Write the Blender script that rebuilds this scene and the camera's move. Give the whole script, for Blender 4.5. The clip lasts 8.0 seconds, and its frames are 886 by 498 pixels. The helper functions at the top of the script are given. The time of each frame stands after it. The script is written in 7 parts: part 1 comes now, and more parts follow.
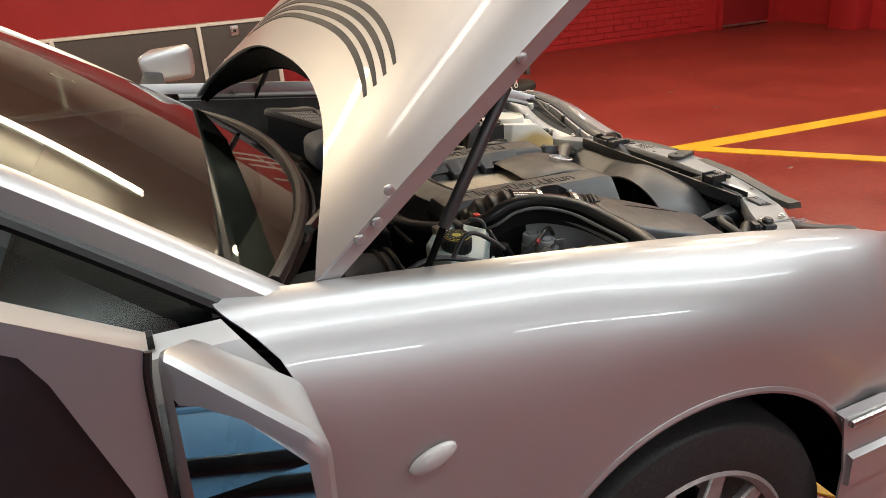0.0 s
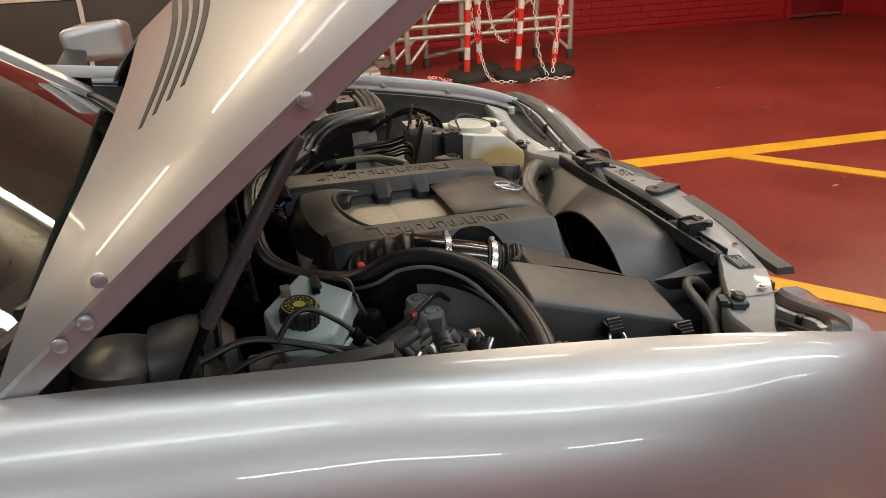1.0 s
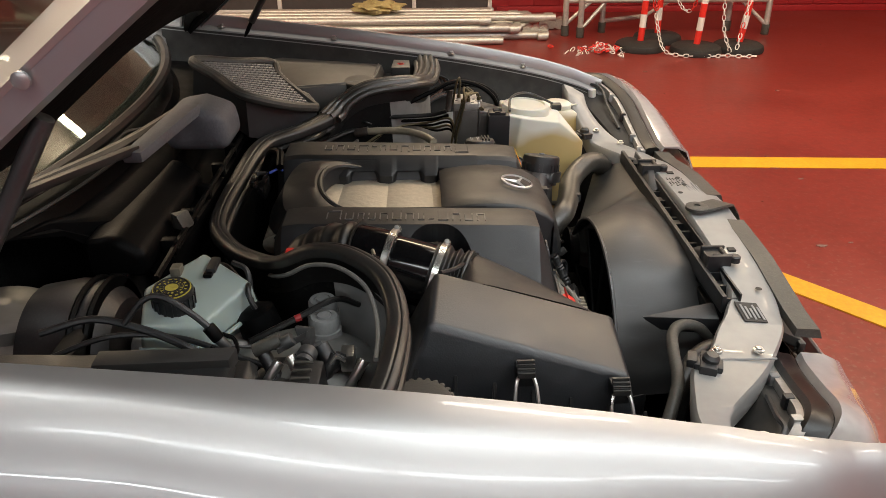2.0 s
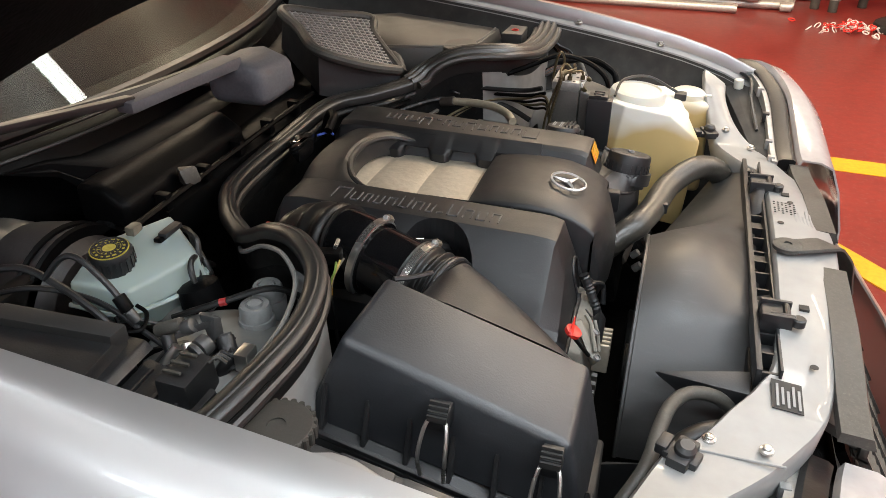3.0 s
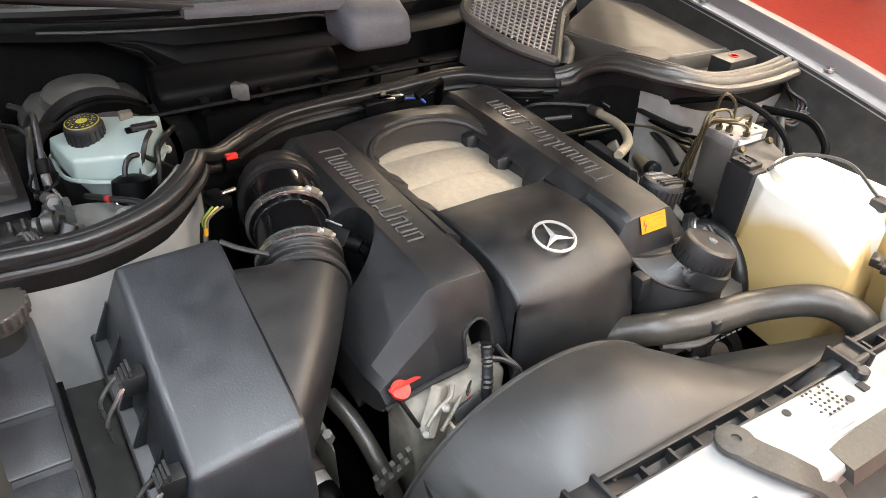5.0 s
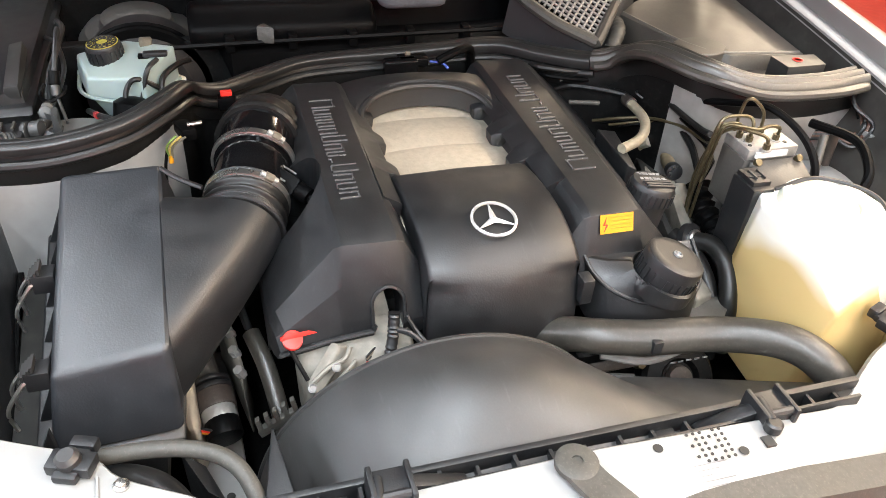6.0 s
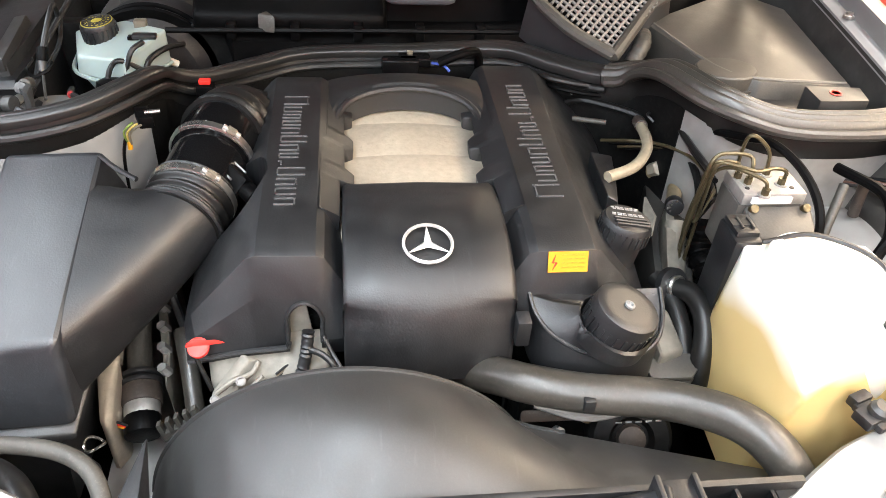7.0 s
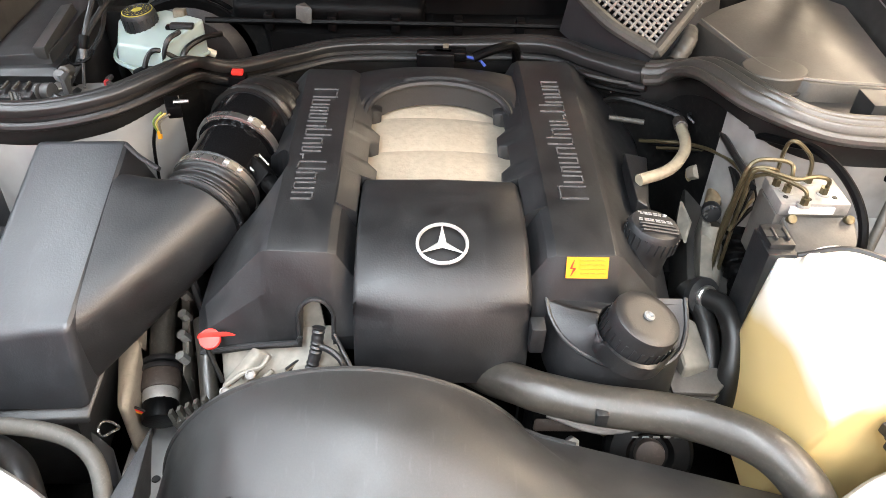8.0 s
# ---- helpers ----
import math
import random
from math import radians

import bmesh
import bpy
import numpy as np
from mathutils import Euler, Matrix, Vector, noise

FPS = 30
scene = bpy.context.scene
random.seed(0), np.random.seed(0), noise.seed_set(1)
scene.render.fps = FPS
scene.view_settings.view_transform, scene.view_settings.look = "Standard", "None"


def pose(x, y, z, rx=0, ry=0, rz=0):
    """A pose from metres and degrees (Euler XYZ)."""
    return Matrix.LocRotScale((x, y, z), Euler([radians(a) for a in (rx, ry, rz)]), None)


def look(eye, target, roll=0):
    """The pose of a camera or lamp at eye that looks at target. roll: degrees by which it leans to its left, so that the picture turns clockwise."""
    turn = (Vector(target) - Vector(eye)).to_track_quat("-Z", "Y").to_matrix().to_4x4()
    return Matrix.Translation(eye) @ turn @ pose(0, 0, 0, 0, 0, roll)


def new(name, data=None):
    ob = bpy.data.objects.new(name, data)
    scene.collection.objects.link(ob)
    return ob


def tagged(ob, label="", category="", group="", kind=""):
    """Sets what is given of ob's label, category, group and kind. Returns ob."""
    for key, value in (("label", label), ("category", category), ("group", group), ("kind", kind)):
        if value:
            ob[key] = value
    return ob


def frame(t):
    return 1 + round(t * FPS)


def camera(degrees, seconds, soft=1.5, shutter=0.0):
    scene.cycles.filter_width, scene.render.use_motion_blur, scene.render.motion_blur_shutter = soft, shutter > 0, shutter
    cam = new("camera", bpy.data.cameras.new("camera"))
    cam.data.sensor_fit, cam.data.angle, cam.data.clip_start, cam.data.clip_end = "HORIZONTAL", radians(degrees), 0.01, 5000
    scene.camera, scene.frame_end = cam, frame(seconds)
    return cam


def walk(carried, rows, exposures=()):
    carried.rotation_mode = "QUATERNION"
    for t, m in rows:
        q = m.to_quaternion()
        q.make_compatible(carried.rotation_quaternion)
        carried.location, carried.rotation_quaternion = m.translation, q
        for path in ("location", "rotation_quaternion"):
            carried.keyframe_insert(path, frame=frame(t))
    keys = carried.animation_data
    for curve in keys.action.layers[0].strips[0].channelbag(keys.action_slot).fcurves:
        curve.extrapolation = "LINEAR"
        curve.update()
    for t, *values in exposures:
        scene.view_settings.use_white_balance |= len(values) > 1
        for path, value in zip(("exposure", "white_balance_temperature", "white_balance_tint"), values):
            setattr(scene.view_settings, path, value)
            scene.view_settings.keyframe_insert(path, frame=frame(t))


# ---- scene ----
cam = camera(60.8, 8.0, 0.78)
PATH = [
    (0, (-1.018, -1.676, 1.418), (-0.337, 0.041, 0.65), -4.0),
    (0.5, (-0.798, -1.6, 1.408), (-0.156, 0.113, 0.599), -2.9),
    (1, (-0.601, -1.45, 1.416), (-0.064, 0.29, 0.587), -1.7),
    (1.5, (-0.394, -1.381, 1.411), (-0.076, 0.396, 0.551), -1.0),
    (2, (-0.185, -1.369, 1.417), (-0.133, 0.405, 0.495), -0.1),
    (2.2, (-0.126, -1.344, 1.413), (-0.182, 0.416, 0.465), 0.2),
    (3.3, (0.264, -1.091, 1.406), (-0.423, 0.472, 0.366), 0.3),
    (3.5, (0.345, -1.048, 1.407), (-0.453, 0.46, 0.363), 1.2),
    (4, (0.48, -0.94, 1.42), (-0.537, 0.404, 0.344), 2.9),
    (4.2, (0.505, -0.875, 1.411), (-0.581, 0.407, 0.326), 3.3),
    (5.3, (0.71, -0.525, 1.412), (-0.723, 0.269, 0.265), 3.5),
    (5.5, (0.752, -0.466, 1.418), (-0.71, 0.244, 0.252), 3.8),
    (6, (0.748, -0.33, 1.413), (-0.757, 0.199, 0.206), 4.6),
    (6.5, (0.711, -0.205, 1.416), (-0.819, 0.167, 0.183), 4.9),
    (7, (0.709, -0.092, 1.419), (-0.832, 0.149, 0.167), 4.4),
    (7.5, (0.698, -0.039, 1.417), (-0.842, 0.104, 0.149), 3.5),
    (8, (0.689, -0.033, 1.417), (-0.847, 0.043, 0.139), 2.7),
]
walk(cam, [(t, look(eye, target, roll)) for t, eye, target, roll in PATH],
     [(0, -0.55, 6800, 10), (1, -0.92, 6800, 10), (2, -0.69, 7000, 12), (3.5, 0.14, 6450, 11), (5.5, 0.68, 6450, 12), (8, 1.03, 6450, 12)])

# ---- light ----
world = bpy.data.worlds.new("world")
scene.world = world
world.use_nodes = True
world.node_tree.nodes["Background"].inputs[0].default_value = (0.9, 0.93, 1.0, 1)
world.node_tree.nodes["Background"].inputs[1].default_value = 0.015
LAMP_POWER, LAMP_UP = (24.0, 25.0, 18.0, 76.0, 72.0), (18.0, 14.0, 8.0, 36.0, 20.0)
COOL, PLAIN, WARM = (0.78, 0.915, 1.0), (0.96, 0.95, 0.92), (1.0, 0.82, 0.58)
# the y -5.2 row is unseen, added only to brighten the near wing
LAMP_ROWS = [(-0.55, (-1.2, 0.4, 2.0, 3.6, 5.2), COOL), (1.3, (-1.2, 1.0, 3.2, 5.4), PLAIN), (-2.0, (-0.6, 1.0, 2.6, 4.2), COOL), (3.1, (-6.6, -4.4, -2.2, 0.2, 2.6, 5.0), WARM), (-5.2, (-2.0, 0.4, 2.8), COOL)]
CEILING_Z = 3.5


# ---- materials ----
def mat(name, col, rough=0.5, metal=0.0, grain=60.0, vary=0.12, bump=0.06, coat=0.0, coat_rough=0.035, dust=0.0, sss=0.0, trans=0.0, emit=0.0, spec=0.5, scuff=0.0):
    m = bpy.data.materials.new(name)
    m.use_nodes = True
    n, l = m.node_tree.nodes, m.node_tree.links
    p = n["Principled BSDF"]
    p.inputs["Roughness"].default_value = rough
    p.inputs["Metallic"].default_value = metal
    p.inputs["Specular IOR Level"].default_value = spec
    p.inputs["Coat Weight"].default_value = coat
    p.inputs["Coat Roughness"].default_value = coat_rough
    p.inputs["Subsurface Weight"].default_value = sss
    p.inputs["Subsurface Radius"].default_value = (0.03, 0.02, 0.01)
    p.inputs["Transmission Weight"].default_value = trans
    if emit:
        p.inputs["Emission Color"].default_value = (*col, 1)
        p.inputs["Emission Strength"].default_value = emit
    co = n.new("ShaderNodeTexCoord")
    fine, broad = n.new("ShaderNodeTexNoise"), n.new("ShaderNodeTexNoise")
    fine.inputs["Scale"].default_value, broad.inputs["Scale"].default_value = grain, grain / 14
    fine.inputs["Detail"].default_value = broad.inputs["Detail"].default_value = 5
    add = n.new("ShaderNodeMath")
    add.operation = "ADD"
    for k, tex in enumerate((fine, broad)):
        l.new(co.outputs["Object"], tex.inputs["Vector"])
        l.new(tex.outputs["Fac"], add.inputs[k])
    ramp = n.new("ShaderNodeMapRange")
    ramp.inputs["From Min"].default_value, ramp.inputs["From Max"].default_value = 0.6, 1.4
    ramp.inputs["To Min"].default_value, ramp.inputs["To Max"].default_value = 1 - vary, 1 + vary
    l.new(add.outputs[0], ramp.inputs["Value"])
    mul = n.new("ShaderNodeVectorMath")
    mul.operation = "SCALE"
    mul.inputs[0].default_value = col
    l.new(ramp.outputs[0], mul.inputs["Scale"])
    colour = mul.outputs[0]
    if dust:
        spots = n.new("ShaderNodeTexNoise")
        spots.inputs["Scale"].default_value, spots.inputs["Detail"].default_value = grain * 2.3, 8
        l.new(co.outputs["Object"], spots.inputs["Vector"])
        pick = n.new("ShaderNodeMapRange")
        pick.inputs["From Min"].default_value, pick.inputs["From Max"].default_value = 0.55, 0.75
        pick.inputs["To Max"].default_value = dust
        l.new(spots.outputs["Fac"], pick.inputs["Value"])
        mix = n.new("ShaderNodeMix")
        mix.data_type = "RGBA"
        mix.inputs[7].default_value = (0.28, 0.25, 0.21, 1)
        l.new(pick.outputs[0], mix.inputs[0])
        l.new(colour, mix.inputs[6])
        colour = mix.outputs[2]
    if scuff:
        stretch = n.new("ShaderNodeMapping")
        stretch.inputs["Scale"].default_value = (9, 60, 30)
        stretch.inputs["Rotation"].default_value = (0.2, 0.3, 0.6)
        marks = n.new("ShaderNodeTexNoise")
        marks.inputs["Scale"].default_value, marks.inputs["Detail"].default_value = 3.0, 6
        l.new(co.outputs["Object"], stretch.inputs["Vector"])
        l.new(stretch.outputs[0], marks.inputs["Vector"])
        rub = n.new("ShaderNodeMapRange")
        rub.inputs["From Min"].default_value, rub.inputs["From Max"].default_value = 0.60, 0.78
        rub.inputs["To Max"].default_value = scuff
        l.new(marks.outputs["Fac"], rub.inputs["Value"])
        worn = n.new("ShaderNodeMix")
        worn.data_type = "RGBA"
        worn.inputs[7].default_value = (0.15, 0.152, 0.155, 1)
        l.new(rub.outputs[0], worn.inputs[0])
        l.new(colour, worn.inputs[6])
        colour = worn.outputs[2]
    l.new(colour, p.inputs["Base Color"])
    rr = n.new("ShaderNodeMapRange")
    rr.inputs["From Min"].default_value, rr.inputs["From Max"].default_value = 0.3, 0.7
    rr.inputs["To Min"].default_value, rr.inputs["To Max"].default_value = max(0.02, rough * 0.85), min(1, rough * 1.15)
    l.new(broad.outputs["Fac"], rr.inputs["Value"])
    l.new(rr.outputs[0], p.inputs["Roughness"])
    if bump:
        b = n.new("ShaderNodeBump")
        b.inputs["Strength"].default_value, b.inputs["Distance"].default_value = bump, 0.003
        l.new(fine.outputs["Fac"], b.inputs["Height"])
        l.new(b.outputs[0], p.inputs["Normal"])
    return m


SILVER = mat("silver_paint", (0.47, 0.468, 0.465), 0.40, 0.70, 4, 0.02, 0.0, coat=0.42, coat_rough=0.035)
BAY = mat("bay_paint", (0.305, 0.305, 0.297), 0.42, 0.1, 40, 0.10, 0.02, coat=0.2, dust=0.12)
BAYDARK = mat("darker_bay_grey", (0.26, 0.25, 0.24), 0.5, 0.2, 40, 0.25, 0.05, dust=0.25)
BLACK = mat("black_plastic", (0.0088, 0.0094, 0.0106), 0.47, 0, 420, 0.3, 0.09, dust=0.016, spec=0.80, scuff=0.07)
GREYBLK = mat("grey_plastic", (0.026, 0.0255, 0.025), 0.46, 0, 420, 0.2, 0.03, dust=0.03, spec=0.85, scuff=0.10)
GLOSSBLK = mat("gloss_plastic", (0.005, 0.005, 0.0055), 0.12, 0, 80, 0.1, 0.0)
MATTBLK = mat("matt_black", (0.0025, 0.0025, 0.0027), 0.45, 0, 300, 0.2, 0.1, dust=0.004, spec=0.09)
# near-black metal; also carries the shade of the bay wall and gaps
DARK = mat("dark_metal_and_shade", (0.005, 0.005, 0.005), 0.5, 0.1, 60, 0.4, 0.2, dust=0.04, spec=0.25)
RUBBER = mat("rubber", (0.008, 0.0078, 0.0075), 0.38, 0, 160, 0.25, 0.06, dust=0.03, spec=0.5, scuff=0.06)
GREYRUB = mat("grey_rubber", (0.06, 0.057, 0.05), 0.5, 0, 160, 0.25, 0.08, dust=0.15)
# lettering is cover plastic; light caught on its edges put into this grey
EMBOSS = mat("raised_glint_plastic", (0.11, 0.11, 0.113), 0.28, 0, 300, 0.1, 0.0, spec=0.9)
# inner wing's shadow put into a dark grey; other recessed parts share it
SHADEGREY = mat("shaded_grey", (0.042, 0.040, 0.037), 0.6, 0, 22, 0.55, 0.06, dust=0.05, spec=0.3)
LIDGREY = mat("aged_lid_plastic", (0.085, 0.080, 0.072), 0.42, 0, 300, 0.2, 0.08, dust=0.06, spec=0.8, scuff=0.10)
HOSE = mat("worn_hose_rubber", (0.040, 0.036, 0.030), 0.36, 0, 120, 0.35, 0.08, dust=0.10, spec=0.7, scuff=0.15)
TURRET = mat("grey_turret_paint", (0.20, 0.198, 0.19), 0.45, 0.2, 40, 0.2, 0.04, dust=0.2)
CAPGREY = mat("grey_cap_plastic", (0.20, 0.205, 0.205), 0.45, 0, 160, 0.2, 0.05, dust=0.1)
BEIGE = mat("aged_hose", (0.16, 0.14, 0.105), 0.45, 0, 160, 0.25, 0.08, dust=0.15)
FELT = mat("insulation_felt", (0.005, 0.005, 0.005), 0.95, 0, 120, 0.4, 0.5, spec=0.1)
CAST = mat("cast_aluminium", (0.45, 0.40, 0.32), 0.55, 0.3, 90, 0.16, 0.30, dust=0.3)
CASE = mat("oily_cast_alloy", (0.215, 0.200, 0.170), 0.55, 0.2, 70, 0.35, 0.35, dust=0.2)
ALLOY = mat("grey_alloy", (0.42, 0.41, 0.39), 0.5, 0.6, 90, 0.25, 0.2, dust=0.3)
STEEL = mat("bright_steel", (0.62, 0.61, 0.58), 0.28, 0.95, 120, 0.1, 0.03)
CHROME = mat("silver_badge", (0.66, 0.66, 0.65), 0.30, 0.45, 120, 0.05, 0.0)
BRASS = mat("zinc_plated", (0.12, 0.098, 0.055), 0.35, 0.6, 120, 0.2, 0.03)
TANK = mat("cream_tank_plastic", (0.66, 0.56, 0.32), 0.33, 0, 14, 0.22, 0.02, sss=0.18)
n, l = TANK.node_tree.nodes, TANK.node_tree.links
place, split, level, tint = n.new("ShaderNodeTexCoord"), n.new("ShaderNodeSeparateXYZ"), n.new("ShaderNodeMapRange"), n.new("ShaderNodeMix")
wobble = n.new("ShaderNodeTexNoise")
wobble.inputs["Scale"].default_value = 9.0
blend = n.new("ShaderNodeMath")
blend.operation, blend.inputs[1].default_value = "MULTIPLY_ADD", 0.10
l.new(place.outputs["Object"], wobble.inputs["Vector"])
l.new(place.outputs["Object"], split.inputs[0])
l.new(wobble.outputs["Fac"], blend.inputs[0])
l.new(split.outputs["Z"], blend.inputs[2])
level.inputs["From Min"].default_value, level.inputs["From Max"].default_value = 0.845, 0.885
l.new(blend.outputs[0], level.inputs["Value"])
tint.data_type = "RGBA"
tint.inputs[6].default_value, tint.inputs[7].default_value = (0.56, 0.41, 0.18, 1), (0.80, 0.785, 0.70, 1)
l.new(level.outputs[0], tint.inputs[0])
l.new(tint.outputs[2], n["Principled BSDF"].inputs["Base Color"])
TANKTOP = mat("white_tank_plastic", (0.70, 0.685, 0.60), 0.33, 0, 14, 0.05, 0.02, sss=0.35)
RESV = mat("pale_reservoir_plastic", (0.34, 0.41, 0.39), 0.30, 0, 20, 0.06, 0.02, sss=0.3)
SEALRUB = mat("aged_seal_rubber", (0.013, 0.0128, 0.0125), 0.42, 0, 160, 0.25, 0.05, dust=0.03, spec=0.8, scuff=0.06)
# far seal run: dust, plus lamp sheen put into a paler colour
SEALFAR = mat("dusty_lit_seal_rubber", (0.036, 0.033, 0.028), 0.36, 0, 160, 0.25, 0.05, dust=0.14, spec=0.9, scuff=0.10)
BROWN = mat("brown_casing", (0.055, 0.043, 0.036), 0.5, 0, 90, 0.25, 0.1, dust=0.15)
LIDBLK = mat("dark_lid_plastic", (0.050, 0.046, 0.040), 0.48, 0, 300, 0.2, 0.08, dust=0.08, spec=0.7, scuff=0.10)
# lighter, bluer copy of BLACK: cool sheen on lid and bottle put into colour
AIRBLK = mat("sheen_black_plastic", (0.021, 0.023, 0.027), 0.40, 0, 420, 0.2, 0.10, dust=0.012, spec=0.9, scuff=0.10)
YELLOW = mat("yellow_print", (0.42, 0.35, 0.05), 0.5, 0, 260, 0.3, 0.05)
ORANGE = mat("orange_sticker", (0.66, 0.29, 0.012), 0.45, 0, 60, 0.05, 0.0)
REDPL = mat("red_plastic", (0.72, 0.035, 0.025), 0.35, 0, 60, 0.08, 0.02)
WHITE = mat("white_paint", (0.75, 0.74, 0.71), 0.5, 0, 40, 0.08, 0.03)
PRINT = mat("grey_print", (0.30, 0.30, 0.30), 0.6, 0, 60, 0.1, 0.0)
INK = mat("black_ink", (0.02, 0.02, 0.02), 0.6, 0, 60, 0.1, 0.0)
TYRE = mat("tyre_rubber", (0.02, 0.02, 0.02), 0.7, 0, 90, 0.3, 0.2, dust=0.1)
CLOTH = mat("grey_cover", (0.12, 0.125, 0.14), 0.6, 0, 220, 0.2, 0.15)
BLUE = mat("blue_paint", (0.10, 0.28, 0.50), 0.3, 0.2, 60, 0.05, 0.0, coat=0.6)
TUBE = mat("lamp_glow", (1.0, 0.96, 0.88), 0.5, 0, 60, 0.0, 0.0, emit=9.0)
CEIL = mat("ceiling_paint", (0.62, 0.61, 0.58), 0.8, 0, 8, 0.1, 0.05)
GREYBOARD = mat("grey_board", (0.075, 0.068, 0.068), 0.6, 0, 30, 0.15, 0.05)
DULL = mat("dull_linkage_metal", (0.085, 0.085, 0.085), 0.42, 0.5, 90, 0.25, 0.06, dust=0.1)
GALV = mat("galvanised_tube", (0.55, 0.54, 0.50), 0.42, 0.6, 50, 0.2, 0.08, dust=0.2)
FLOORRED = mat("red_floor_paint", (0.19, 0.023, 0.017), 0.34, 0, 22, 0.28, 0.06, dust=0.22)
WALLRED = mat("red_wall_paint", (0.34, 0.015, 0.018), 0.5, 0, 30, 0.12, 0.06)
LINE = mat("yellow_floor_paint", (0.64, 0.32, 0.013), 0.45, 0, 60, 0.2, 0.05, dust=0.2)
GLASS = bpy.data.materials.new("window_glass")
GLASS.use_nodes = True
_p = GLASS.node_tree.nodes["Principled BSDF"]
_p.inputs["Base Color"].default_value = (0.50, 0.60, 0.56, 1)
_p.inputs["Roughness"].default_value = 0.02
_p.inputs["Transmission Weight"].default_value = 1.0
LENS = mat("clear_lens", (0.46, 0.43, 0.41), 0.10, 0.0, 60, 0.10, 0.04, coat=0.6)
MIRROR = bpy.data.materials.new("mirror_glass")
MIRROR.use_nodes = True
_p = MIRROR.node_tree.nodes["Principled BSDF"]
_p.inputs["Base Color"].default_value = (0.75, 0.85, 0.92, 1)
_p.inputs["Metallic"].default_value, _p.inputs["Roughness"].default_value = 1.0, 0.02


# ---- mesh helpers ----
def part(name, bm, material, parent=None, label="", flat=False, crease=35):
    bmesh.ops.remove_doubles(bm, verts=bm.verts, dist=1e-5)
    bmesh.ops.recalc_face_normals(bm, faces=bm.faces)
    for f in bm.faces:
        f.smooth = not flat
    for e in bm.edges:
        if len(e.link_faces) == 2 and e.calc_face_angle(0) > radians(crease):
            e.smooth = False
    me = bpy.data.meshes.new(name)
    bm.to_mesh(me)
    bm.free()
    me.materials.append(material)
    ob = new(name, me)
    if parent is not None:
        ob.parent = parent
    if label:
        ob["label"] = label
    return ob


def thing(name, label, category, group="", kind=""):
    return tagged(new(name), label, category, group, kind)


def bevel(bm, w, seg=2, angle=28):
    es = [e for e in bm.edges if len(e.link_faces) == 2 and e.calc_face_angle(0) > radians(angle)]
    if w > 0 and es:
        bmesh.ops.bevel(bm, geom=es, offset=w, segments=seg, profile=0.6, affect="EDGES", clamp_overlap=True)
    return bm


def hull(pts, w=0.0, seg=2, bm=None):
    b = bmesh.new()
    for p in pts:
        b.verts.new(p)
    r = bmesh.ops.convex_hull(b, input=b.verts)
    dead = {v for v in r["geom_interior"] + r["geom_unused"] if isinstance(v, bmesh.types.BMVert)}
    if dead:
        bmesh.ops.delete(b, geom=list(dead), context="VERTS")
    bmesh.ops.dissolve_limit(b, angle_limit=radians(4), verts=b.verts, edges=b.edges)
    bevel(b, w, seg)
    return join(bm, b)


def join(bm, b):
    if bm is None:
        return b
    me = bpy.data.meshes.new("tmp")
    b.to_mesh(me)
    b.free()
    bm.from_mesh(me)
    bpy.data.meshes.remove(me)
    return bm


def box(x0, x1, y0, y1, z0, z1, w=0.0, seg=2, bm=None, m=None):
    pts = [Vector((x, y, z)) for x in (x0, x1) for y in (y0, y1) for z in (z0, z1)]
    return hull([m @ p for p in pts] if m is not None else pts, w, seg, bm)


def loft(rows, closed=False, caps=False, bm=None):
    b = bmesh.new()
    vs = [[b.verts.new(p) for p in r] for r in rows]
    n = len(rows[0])
    for a, c in zip(vs, vs[1:]):
        for i in range(n if closed else n - 1):
            j = (i + 1) % n
            try:
                b.faces.new((a[i], a[j], c[j], c[i]))
            except ValueError:
                pass
    if caps:
        b.faces.new(vs[0])
        b.faces.new(vs[-1][::-1])
    return join(bm, b)


def thick(bm, t):
    bmesh.ops.recalc_face_normals(bm, faces=bm.faces)
    bmesh.ops.solidify(bm, geom=bm.faces[:], thickness=t)
    return bm


def smooth_path(pts, per=8):
    pts = [Vector(p) for p in pts]
    if len(pts) < 3:
        return [pts[0].lerp(pts[-1], i / per) for i in range(per + 1)]
    ext = [pts[0] * 2 - pts[1]] + pts + [pts[-1] * 2 - pts[-2]]
    out = []
    for i in range(1, len(ext) - 2):
        a, b, c, d = ext[i - 1:i + 3]
        for k in range(per):
            t = k / per
            out.append(0.5 * (2 * b + (c - a) * t + (2 * a - 5 * b + 4 * c - d) * t * t + (3 * b - a - 3 * c + d) * t ** 3))
    return out + [pts[-1]]


def sweep(path, section, scale=None, caps=True, bm=None, up=(0, 0, 1)):
    """section: points (u, v), u across and v up; scale(s) with s from 0 to 1 along the path."""
    rows, n = [], len(path)
    for i, p in enumerate(path):
        t = (path[min(i + 1, n - 1)] - path[max(i - 1, 0)]).normalized()
        side = t.cross(Vector(up))
        side = side.normalized() if side.length > 1e-4 else Vector((0, 1, 0))
        v = side.cross(t)
        k = scale(i / (n - 1)) if scale else 1
        rows.append([p + side * a * k + v * c * k for a, c in section])
    return loft(rows, closed=True, caps=caps, bm=bm)


def ring(r, n=12, squash=1.0):
    return [(r * math.cos(2 * math.pi * i / n), squash * r * math.sin(2 * math.pi * i / n)) for i in range(n)]


